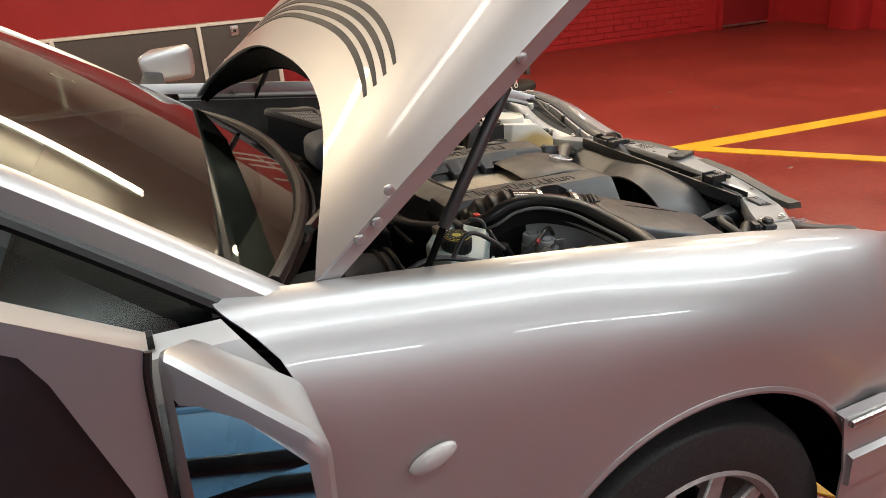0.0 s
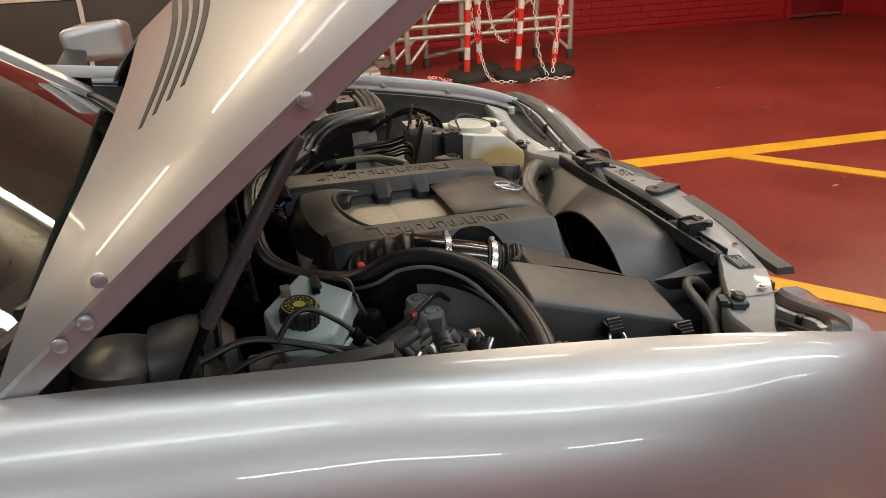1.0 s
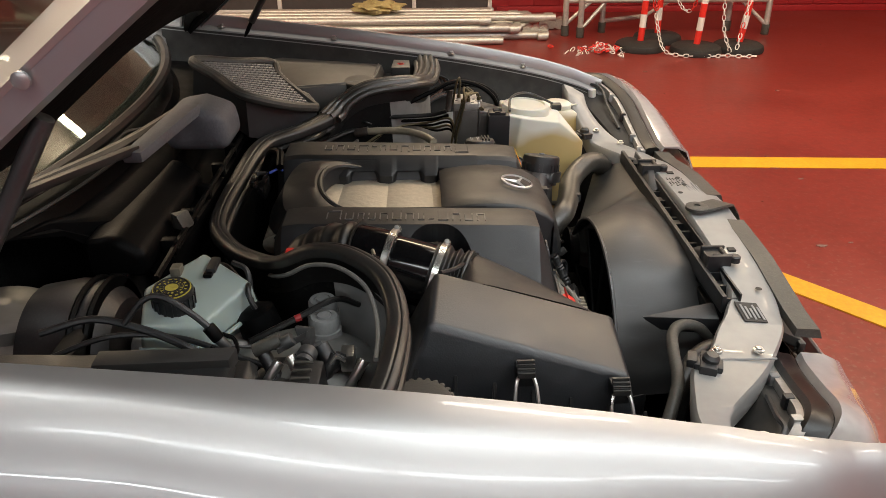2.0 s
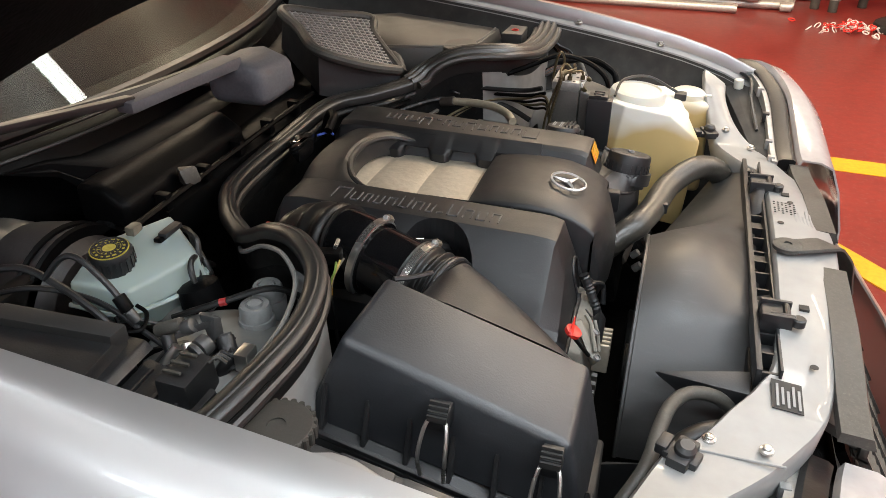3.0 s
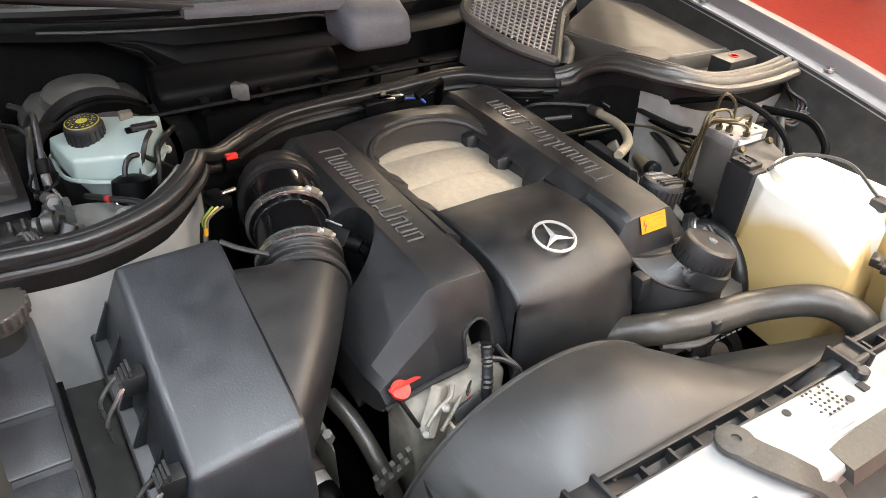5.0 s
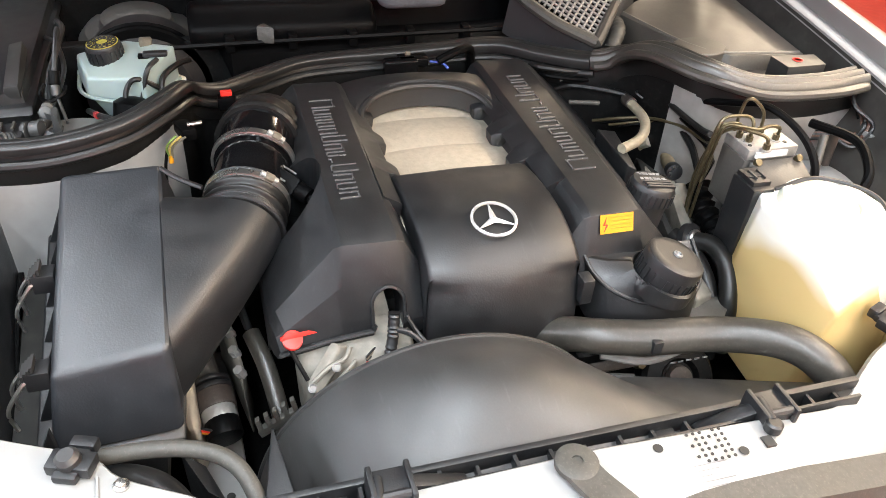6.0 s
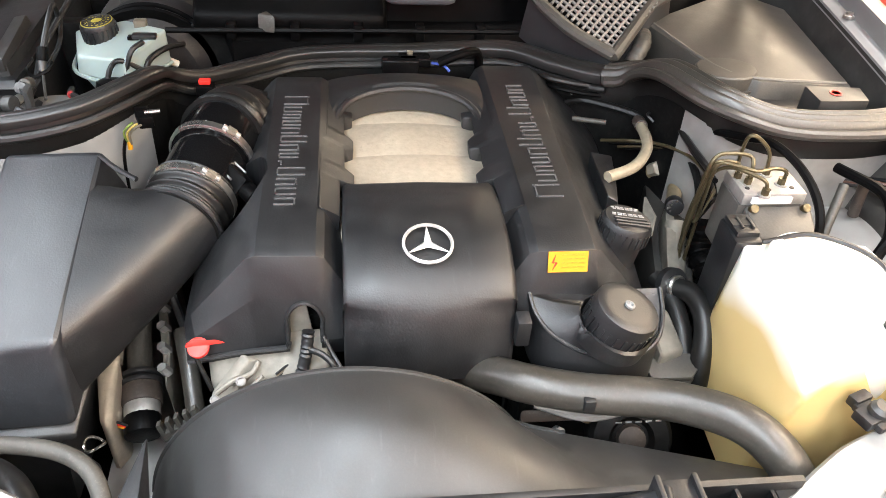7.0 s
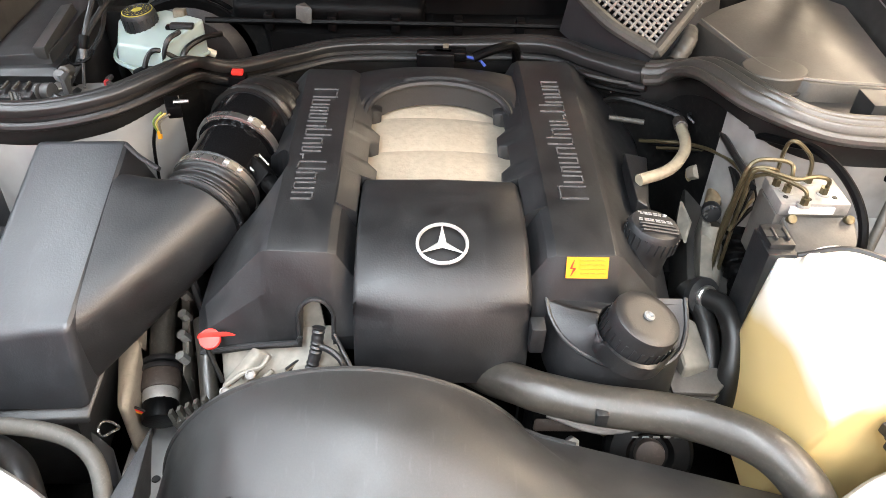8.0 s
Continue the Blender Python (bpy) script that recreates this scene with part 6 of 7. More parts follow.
for x, y in ((-0.324, -0.480), (-0.331, -0.435)):
    part("module_cap", lathe([(0.0205, -0.05), (0.0205, -0.004), (0.018, 0.0), (0.0125, 0.0), (0.0125, -0.002), (0.010, -0.002), (0.009, 0.002), (0.002, 0.002)], (x, y, 0.854), n=26), CAPGREY, pump)
    part("cap_body", rod((x, y, 0.76), (x, y, 0.835), 0.0235, 20, w=0.003), CAPGREY, pump)
for k in range(7):
    a = Vector((-0.39 + 0.018 * k, -0.60 + 0.012 * (k % 3), 0.82 + 0.008 * (k % 2)))
    part("pump_fitting", rod(a, a + Vector((0.02 * (-1) ** k, 0.02, 0.03)), 0.007 + 0.002 * (k % 3), 10, w=0.001), STEEL if k % 3 == 0 else BLACK, pump)
part("pump_cable", pipe([(-0.66, -0.60, 0.868), (-0.58, -0.57, 0.885), (-0.50, -0.555, 0.872), (-0.42, -0.57, 0.85), (-0.38, -0.58, 0.84)], 0.0038, 8, 8), BLACK, pump)
part("pump_cable", pipe([(-0.42, -0.52, 0.84), (-0.36, -0.50, 0.862), (-0.31, -0.46, 0.868), (-0.28, -0.43, 0.84)], 0.0045, 8, 8), RUBBER, pump)
part("red_marker", rod((-0.360, -0.501, 0.8625), (-0.352, -0.498, 0.8640), 0.0052, 10), mat("dim_red_tape", (0.30, 0.02, 0.02), 0.5, 0, 90, 0.1, 0.0), pump)

# cables, connectors beside the fuse box
clutter = part("cable_bracket", hull([(-0.352, -0.556, 0.884), (-0.350, -0.548, 0.884), (-0.330, -0.556, 0.884), (-0.326, -0.548, 0.880), (-0.335, -0.560, 0.835), (-0.328, -0.545, 0.835), (-0.340, -0.552, 0.835)], 0.002), DULL, car, "bright steel throttle linkage bracket")
part("throttle_cable", pipe([(-0.56, -0.565, 0.900), (-0.535, -0.556, 0.928), (-0.510, -0.554, 0.932), (-0.475, -0.558, 0.908), (-0.452, -0.562, 0.885)], 0.0042, 8, 8), BLACK, clutter)
part("cable_sleeve", rod((-0.458, -0.561, 0.892), (-0.446, -0.563, 0.874), 0.0085, 12, w=0.002), MATTBLK, clutter)
part("cable_end", rod((-0.446, -0.563, 0.874), (-0.436, -0.563, 0.860), 0.0068, 10, w=0.001), DULL, clutter)
part("cable_core", rod((-0.438, -0.563, 0.864), (-0.375, -0.545, 0.845), 0.0024, 6), DULL, clutter)
part("boot_strap", pipe([(-0.452, -0.578, 0.874), (-0.438, -0.586, 0.862), (-0.424, -0.572, 0.858), (-0.430, -0.552, 0.866), (-0.446, -0.548, 0.872)], 0.0028, 6, 6), MATTBLK, clutter)
part("link_damper", rod((-0.402, -0.572, 0.860), (-0.368, -0.566, 0.874), 0.0085, 14, w=0.002), GREYRUB, clutter)
part("link_ball", rod((-0.366, -0.568, 0.868), (-0.352, -0.566, 0.876), 0.0095, 12, w=0.003), DULL, clutter)
part("link_arm", hull([(-0.372, -0.582, 0.868), (-0.366, -0.574, 0.872), (-0.338, -0.560, 0.880), (-0.334, -0.552, 0.876), (-0.37, -0.58, 0.860), (-0.336, -0.556, 0.868)], 0.002), DULL, clutter)
part("link_nut", rod((-0.332, -0.552, 0.846), (-0.318, -0.546, 0.850), 0.0085, 6, w=0.001), DULL, clutter)
part("shaft_collar", rod((-0.336, -0.586, 0.858), (-0.332, -0.572, 0.860), 0.0125, 18, w=0.002), DULL, clutter)
part("shaft_ring", rod((-0.336, -0.596, 0.857), (-0.334, -0.590, 0.858), 0.0128, 18, w=0.001), DULL, clutter)
part("throttle_actuator", hull([(x, y, z) for x, y, z in ((-0.350, -0.652, 0.862), (-0.346, -0.594, 0.866), (-0.312, -0.650, 0.858), (-0.310, -0.596, 0.862), (-0.350, -0.652, 0.80), (-0.346, -0.594, 0.80), (-0.308, -0.652, 0.80), (-0.306, -0.594, 0.80))], 0.004), BLACK, clutter)
for k in range(3):
    part("actuator_rib", box(-0.345, -0.322, -0.642 + 0.016 * k, -0.638 + 0.016 * k, 0.866, 0.8695, 0.001), GREYRUB, clutter)
for k in range(3):
    part("pin_wire", pipe([(-0.300 + 0.004 * k, -0.618 + 0.006 * k, 0.872), (-0.293, -0.612 + 0.005 * k, 0.877), (-0.284, -0.608 + 0.006 * k, 0.868)], 0.0022, 4, 6), (GREYRUB, DULL, BLACK)[k], clutter)
for k in range(4):
    part("pump_lead", pipe([(-0.44 + 0.02 * k, -0.60, 0.80), (-0.41 + 0.02 * k, -0.575 + 0.008 * k, 0.830), (-0.37 + 0.015 * k, -0.56 + 0.012 * k, 0.825), (-0.33 + 0.01 * k, -0.54, 0.80)], 0.0045, 6, 6), MATTBLK, pump)
part("turret_boot", lathe([(0.030, -0.03), (0.028, 0.0), (0.018, 0.006), (0.006, 0.008)], (-0.425, -0.455, 0.848), (-0.3, 0.1, 1), 20), MATTBLK, car)
part("turret_lever", rod((-0.425, -0.458, 0.852), (-0.400, -0.490, 0.815), 0.004, 8), STEEL, car)
part("module_latch", box(-0.292, -0.275, -0.585, -0.560, 0.835, 0.860, 0.002), STEEL, pump)
wire_colours = (mat("green_wire", (0.16, 0.24, 0.05), 0.5, 0, 90, 0.1, 0.0), mat("yellow_wire", (0.48, 0.36, 0.10), 0.5, 0, 90, 0.1, 0.0), BEIGE)
for k in range(3):
    part("sensor_wire", pipe([(-0.250 + 0.003 * k, -0.388 + 0.006 * k, 0.876), (-0.248, -0.398 + 0.006 * k, 0.868), (-0.252, -0.404 + 0.004 * k, 0.856), (-0.258 + 0.001 * k, -0.402 + 0.002 * k, 0.838)], 0.0017, 5, 6), wire_colours[k], car)
part("wire_sleeve", rod((-0.257, -0.400, 0.842), (-0.257, -0.401, 0.830), 0.0036, 8), ORANGE, car)
part("wire_plug", hull([(-0.278, -0.392, 0.886), (-0.248, -0.380, 0.884), (-0.282, -0.372, 0.886), (-0.252, -0.360, 0.884), (-0.278, -0.392, 0.868), (-0.248, -0.380, 0.866), (-0.282, -0.372, 0.868), (-0.252, -0.360, 0.866)], 0.003), MATTBLK, car)
part("plug_clip", rod((-0.258, -0.372, 0.888), (-0.262, -0.352, 0.888), 0.003, 8), STEEL, car)
part("wire_drop", pipe([(-0.258, -0.404, 0.85), (-0.250, -0.410, 0.82), (-0.245, -0.412, 0.76), (-0.24, -0.41, 0.70)], 0.0025, 6, 6), MATTBLK, car)
# cables on the inner wing beside the tank
wing_wire = mat("brown_cable", (0.09, 0.04, 0.025), 0.5, 0, 90, 0.2, 0.05)
for k in range(5):
    part("wing_cable", pipe([(-0.185 + 0.006 * k, 0.690, 0.905), (-0.165 + 0.007 * k, 0.700 - 0.004 * k, 0.888), (-0.145 + 0.009 * k, 0.706, 0.866), (-0.135 + 0.008 * k, 0.700 - 0.006 * k, 0.846 - 0.003 * k), (-0.150 + 0.006 * k, 0.670 - 0.004 * k, 0.838), (-0.165, 0.640, 0.836 - 0.004 * k)], 0.0030, 7, 6), (MATTBLK, wing_wire, BLACK, wing_wire, BLACK)[k], car)
for k, (x, y) in enumerate(((-0.112, 0.704), (-0.080, 0.722))):
    part("cable_sleeve", hull([(x, y - 0.012, 0.858), (x + 0.040, y + 0.012, 0.854), (x, y + 0.002, 0.856), (x + 0.034, y + 0.022, 0.850), (x, y - 0.012, 0.846), (x + 0.040, y + 0.012, 0.842), (x, y + 0.002, 0.844), (x + 0.034, y + 0.022, 0.840)], 0.003), CAPGREY, car, "pale sleeve on the wing cables")
part("wing_cable", pipe([(-0.075, 0.716, 0.846), (-0.03, 0.735, 0.84), (0.02, 0.728, 0.825), (0.05, 0.70, 0.80), (0.06, 0.68, 0.76)], 0.0075, 8, 8), MATTBLK, car)
part("wing_hose", pipe([(-0.125, 0.590, 0.875), (-0.05, 0.615, 0.880), (0.005, 0.60, 0.86), (0.02, 0.585, 0.83)], 0.0075, 8, 10), MATTBLK, car)
# sensor with a blue lead behind the hoop
part("map_sensor", box(-0.520, -0.492, -0.005, 0.050, 0.846, 0.862, 0.004), GLOSSBLK, car)
part("sensor_clip", box(-0.516, -0.510, 0.010, 0.020, 0.860, 0.868, 0.002), BEIGE, car)
part("blue_lead", pipe([(-0.490, 0.052, 0.856), (-0.475, 0.070, 0.858), (-0.470, 0.080, 0.850)], 0.0025, 6, 8), mat("blue_lead", (0.05, 0.10, 0.45), 0.4, 0, 90, 0.1, 0.0), car)

# ---- lower engine seen in the gaps ----
part("slot_casting", hull([(0.000, -0.186, 0.768), (0.008, -0.150, 0.776), (0.034, -0.186, 0.705), (0.036, -0.135, 0.700), (0.0, -0.186, 0.66), (0.0, -0.14, 0.66), (0.034, -0.16, 0.66), (-0.005, -0.165, 0.785)], 0.004, 2), CASE, car, "beige cast cylinder head end")
# block, pulleys and accessories near-black: shade of the gaps put into the colour
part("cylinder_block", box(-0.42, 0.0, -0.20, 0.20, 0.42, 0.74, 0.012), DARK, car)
front_case = hull([(0.02, -0.275, 0.725), (0.072, -0.265, 0.70), (0.080, -0.20, 0.712), (0.072, -0.12, 0.722), (0.02, -0.12, 0.74), (0.088, -0.262, 0.62), (0.090, -0.14, 0.62), (0.02, -0.27, 0.60), (0.085, -0.235, 0.42), (0.085, -0.14, 0.42), (0.02, -0.24, 0.42), (0.02, -0.12, 0.42)], 0.010, 3)
part("timing_case", front_case, CASE, car, "pale cast alloy timing case")
ear = hull([(0.098, -0.264, 0.692), (0.104, -0.250, 0.690), (0.088, -0.245, 0.708), (0.066, -0.218, 0.730), (0.056, -0.226, 0.732), (0.06, -0.200, 0.722), (0.085, -0.262, 0.70), (0.09, -0.25, 0.67)], 0.003, 2)
part("case_ear", ear, CASE, car)
for k in range(5):
    part("case_fin", box(0.088, 0.112, -0.222 + 0.011 * k, -0.217 + 0.011 * k, 0.64, 0.692, 0.001, 1), CAST, car)
plate = part("slotted_plate", hull([(0.094, -0.330, 0.640), (0.094, -0.280, 0.670), (0.102, -0.330, 0.638), (0.102, -0.280, 0.668), (0.094, -0.326, 0.628), (0.094, -0.276, 0.658), (0.102, -0.326, 0.626), (0.102, -0.276, 0.656)], 0.001), GREYRUB, car, "dull slotted metal plate")
for k in range(5):
    y, z = -0.328 + 0.0112 * k, 0.641 + 0.0067 * k
    part("plate_tooth", hull([(x, y + a, z + b) for x in (0.094, 0.102) for a, b in ((0, -0.004), (0.005, -0.001), (-0.004, 0.016), (0.001, 0.019))]), GREYRUB, plate)
dip = part("dipstick_handle", lathe([(0.007, -0.004), (0.0125, -0.003), (0.0125, 0.003), (0.007, 0.004)], (0.060, -0.275, 0.748), (0.5, 0, 1), 24), REDPL, car, "red plastic dipstick handle")
part("dipstick_fin", hull([(0.055, -0.290, 0.7515), (0.057, -0.244, 0.7535), (0.059, -0.244, 0.7535), (0.062, -0.290, 0.7505), (0.058, -0.252, 0.7585), (0.058, -0.284, 0.7575)], 0.001), REDPL, dip)
for x, y, z in ((0.096, -0.258, 0.694), (0.088, -0.226, 0.716)):
    part("case_bolt", lathe([(0.006, 0), (0.006, 0.004), (0.004, 0.005), (0.004, 0.003), (0.001, 0.003)], (x, y, z), (0.5, 0, 0.9), 12), BAYDARK, car)
part("case_ridge", pipe([(0.094, -0.256, 0.704), (0.086, -0.236, 0.716), (0.080, -0.214, 0.722), (0.070, -0.205, 0.732)], 0.0035, 6, 8), CASE, car)
part("case_ridge", pipe([(0.098, -0.236, 0.690), (0.092, -0.218, 0.706), (0.084, -0.200, 0.720)], 0.003, 6, 8), CASE, car)
part("wire_loop", pipe([(0.066, -0.150, 0.748), (0.074, -0.128, 0.742), (0.085, -0.115, 0.730), (0.088, -0.12, 0.70)], 0.004, 7, 8), BLACK, car)
part("wire_loop", pipe([(0.055, -0.128, 0.755), (0.066, -0.118, 0.738), (0.085, -0.106, 0.722), (0.090, -0.108, 0.69)], 0.003, 7, 8), BLACK, car)
for k in range(5):
    part("plug_wire", pipe([(0.062, -0.160, 0.712), (0.066 + 0.002 * k, -0.172, 0.718 - 0.002 * k), (0.078, -0.186, 0.716 - 0.003 * k)], 0.0018, 5, 6), (BLACK, BEIGE, BLACK, REDPL, BLACK)[k], car)
part("dipstick_rod", rod((0.060, -0.283, 0.747), (0.085, -0.262, 0.70), 0.003, 8), DARK, dip)
part("sensor_loom", pipe([(0.055, -0.145, 0.765), (0.07, -0.15, 0.735), (0.085, -0.16, 0.70), (0.09, -0.17, 0.65)], 0.0075, 12, 12, ribs=20, depth=0.10), BLACK, car, "corrugated black cable conduit")
part("sensor_connector", hull([(0.09, -0.215, 0.705), (0.09, -0.175, 0.725), (0.10, -0.215, 0.69), (0.10, -0.175, 0.71), (0.075, -0.21, 0.69), (0.08, -0.17, 0.71)], 0.003), BLACK, car)
pump_a, pump_b = Vector((-0.115, -0.400, 0.620)), Vector((0.035, -0.374, 0.578))
at = lambda k: pump_a.lerp(pump_b, k)
pump2 = part("auxiliary_pump", rod(at(0.60), at(0.82), 0.027, 24, w=0.003), BROWN, car, "brown-grey cylindrical pump with black clamp bands")
part("pump_hose", pipe([(-0.22, -0.385, 0.65), (-0.17, -0.394, 0.635), at(0.0), at(0.62)], 0.0175, 8, 16), GREYRUB, pump2)
for k in (0.53, 0.60):
    part("clamp_band", rod(at(k), at(k + 0.05), 0.029, 24, w=0.002), BLACK, pump2)
part("pump_collar", rod(at(0.79), at(0.93), 0.0240, 24, w=0.002), ALLOY, pump2)
part("pump_plug", rod(at(0.92), at(1.10), 0.0245, 16, w=0.004), MATTBLK, pump2)
for k in range(3):
    part("plug_wire", pipe([at(1.08) + Vector((0, -0.015, 0.01 + 0.004 * k)), at(1.05) + Vector((0.0, -0.030, 0.012 + 0.004 * k)), at(1.0) + Vector((0, -0.042, 0.004))], 0.002, 6, 6), (ORANGE, REDPL, BLACK)[k], pump2)
part("side_casting", hull([(-0.085, -0.452, 0.640), (-0.050, -0.418, 0.650), (0.060, -0.415, 0.622), (0.065, -0.402, 0.612), (-0.085, -0.45, 0.52), (0.06, -0.415, 0.50), (0.03, -0.40, 0.50), (-0.03, -0.405, 0.645)], 0.008, 3), CAST, car)
for k in range(4):
    part("casting_rib", hull([(-0.07 + 0.03 * k, -0.442 + 0.009 * k, 0.648 - 0.006 * k), (-0.062 + 0.03 * k, -0.440 + 0.009 * k, 0.648 - 0.006 * k), (-0.066 + 0.03 * k, -0.405, 0.645 - 0.006 * k), (-0.066 + 0.03 * k, -0.42, 0.58)], 0.002), CAST, car)
part("side_casting", hull([(-0.13, -0.372, 0.662), (-0.09, -0.348, 0.668), (-0.02, -0.338, 0.640), (0.01, -0.342, 0.625), (-0.13, -0.37, 0.55), (0.01, -0.335, 0.52), (-0.05, -0.33, 0.52)], 0.008, 3), CASE, car)
for k in range(4):
    part("casting_bolt", rod((-0.10 + 0.030 * k, -0.352 + 0.004 * k, 0.660 - 0.010 * k), (-0.096 + 0.030 * k, -0.358 + 0.004 * k, 0.676 - 0.010 * k), 0.007, 6), ALLOY, car)
strut = part("side_hose", pipe([(-0.05, -0.322, 0.668), (0.0, -0.308, 0.650), (0.05, -0.298, 0.612), (0.10, -0.290, 0.560)], 0.0125, 8, 12), HOSE, car)
for k in range(4):
    part("print_bar", box(0.048 + 0.007 * k, 0.052 + 0.007 * k, -0.302, -0.298, 0.6245 - 0.0075 * k, 0.6262 - 0.0075 * k), PRINT, strut)
part("side_cable", pipe([(-0.20, -0.345, 0.72), (-0.14, -0.350, 0.735), (-0.09, -0.338, 0.715), (-0.07, -0.325, 0.66)], 0.006, 8, 8), BLACK, car)
part("spring_ring", pipe([(0.110 + 0.010 * math.cos(a), -0.405 + 0.012 * math.sin(a), 0.640 + 0.004 * math.sin(2 * a)) for a in [0.5 * k for k in range(14)]], 0.0018, 3, 6), STEEL, car)
part("dark_bracket", hull([(0.115, -0.425, 0.650), (0.175, -0.395, 0.640), (0.185, -0.372, 0.620), (0.130, -0.395, 0.630), (0.12, -0.42, 0.52), (0.18, -0.375, 0.52)], 0.006), BLACK, car)

part("chassis_rail", hull([(-0.20, -0.44, 0.50), (-0.20, -0.36, 0.50), (0.20, -0.42, 0.52), (0.20, -0.345, 0.52), (-0.2, -0.44, 0.44), (0.2, -0.345, 0.44), (0.2, -0.42, 0.44), (-0.2, -0.36, 0.44)], 0.008), BAY, car)
part("rail_hole", lathe([(0.006, 0), (0.005, 0.0015), (0.001, 0.0015)], (0.10, -0.375, 0.517), n=12), INK, car)
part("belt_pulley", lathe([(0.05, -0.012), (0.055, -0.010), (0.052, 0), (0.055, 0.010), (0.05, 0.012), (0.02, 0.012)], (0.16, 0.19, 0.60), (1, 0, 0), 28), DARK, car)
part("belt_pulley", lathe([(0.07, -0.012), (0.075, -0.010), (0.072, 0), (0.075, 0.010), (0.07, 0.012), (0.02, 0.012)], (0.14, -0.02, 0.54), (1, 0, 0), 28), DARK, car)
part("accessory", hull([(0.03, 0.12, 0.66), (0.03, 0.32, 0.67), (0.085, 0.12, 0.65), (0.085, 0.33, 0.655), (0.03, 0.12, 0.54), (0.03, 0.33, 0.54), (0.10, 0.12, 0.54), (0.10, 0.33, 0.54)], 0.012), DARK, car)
pulley = part("steering_pump", lathe([(0.030, -0.03), (0.054, -0.024), (0.056, 0.010), (0.050, 0.018), (0.030, 0.020), (0.024, 0.012), (0.010, 0.012)], (0.118, 0.268, 0.612), (0.75, -0.1, 0.6), 32), DARK, car, "near-black belt driven pump housing")
part("pulley_boss", lathe([(0.020, 0.010), (0.018, 0.022), (0.006, 0.024)], (0.118, 0.268, 0.612), (0.75, -0.1, 0.6), 20), BROWN, pulley)
for k, (x, y, z, r) in enumerate(((0.128, 0.168, 0.640, 0.008), (0.118, 0.205, 0.652, 0.007), (0.136, 0.140, 0.628, 0.009), (0.108, 0.238, 0.668, 0.006), (0.140, 0.190, 0.625, 0.006))):
    part("accessory_bolt", rod((x - 0.012, y, z - 0.012), (x, y, z), r, 6, w=0.001), (BAYDARK, BRASS, BAYDARK, ALLOY, BROWN)[k], car)
part("accessory_arm", hull([(0.10, 0.12, 0.655), (0.11, 0.12, 0.640), (0.115, 0.215, 0.670), (0.122, 0.215, 0.655), (0.10, 0.12, 0.63), (0.112, 0.215, 0.645)], 0.004), BROWN, car)
for k in range(5):
    part("print_bar", box(0.1395, 0.1410, 0.232 + 0.013 * k, 0.240 + 0.013 * k, 0.6695, 0.6715), PRINT, car)
part("accessory_pipe", pipe([(0.12, 0.13, 0.69), (0.14, 0.19, 0.685), (0.135, 0.25, 0.69), (0.11, 0.30, 0.67)], 0.006, 7, 8), BAYDARK, car)
part("engine_sensor", hull([(-0.485, -0.035, 0.862), (-0.485, 0.03, 0.862), (-0.51, -0.035, 0.862), (-0.51, 0.03, 0.862), (-0.485, -0.035, 0.83), (-0.485, 0.03, 0.83), (-0.51, 0.03, 0.83)], 0.006), GLOSSBLK, car)
part("vacuum_hose", pipe([(-0.47, 0.06, 0.865), (-0.475, 0.10, 0.88), (-0.50, 0.13, 0.87), (-0.52, 0.14, 0.82)], 0.008, 8, 10), MATTBLK, car)

# ---- cabin and body ----
def body_side(name, x0, x1, s, label=""):
    rows = []
    for i in range(9):
        x = x0 + (x1 - x0) * i / 8
        lean = (1 - i / 8) if x0 > -1 else 0.0
        taper = lerp(-x, [(0.9, 0.0), (2.6, 0.0), (3.6, 0.05), (4.15, 0.14)])
        rows.append([Vector((x - lean * lerp(z, [(0.75, 0.0), (0.88, 0.002), (0.945, 0.02), (0.975, 0.045), (1.01, 0.085)]), s * (y - taper), z)) for y, z in ((0.80, 1.000), (0.835, 0.985), (0.862, 0.93), (0.882, 0.80), (0.895, 0.62), (0.893, 0.48), (0.875, 0.30), (0.86, 0.22))])
    return part(name, thick(loft(rows), 0.004), SILVER, car, label)


def a_line(y, t):
    """The lower corner and the roof corner of the windscreen."""
    low = Vector((-0.735 - 0.165 * (abs(y) / 0.72) ** 2.2, y, 0.985))
    top = Vector((-1.44 - 0.05 * (abs(y) / 0.6) ** 2, y * 0.82, 1.375 + 0.02 * (1 - (y / 0.72) ** 2)))
    return low.lerp(top, t) + Vector((-0.02, 0, 0.045)) * math.sin(math.pi * t) * 0.5


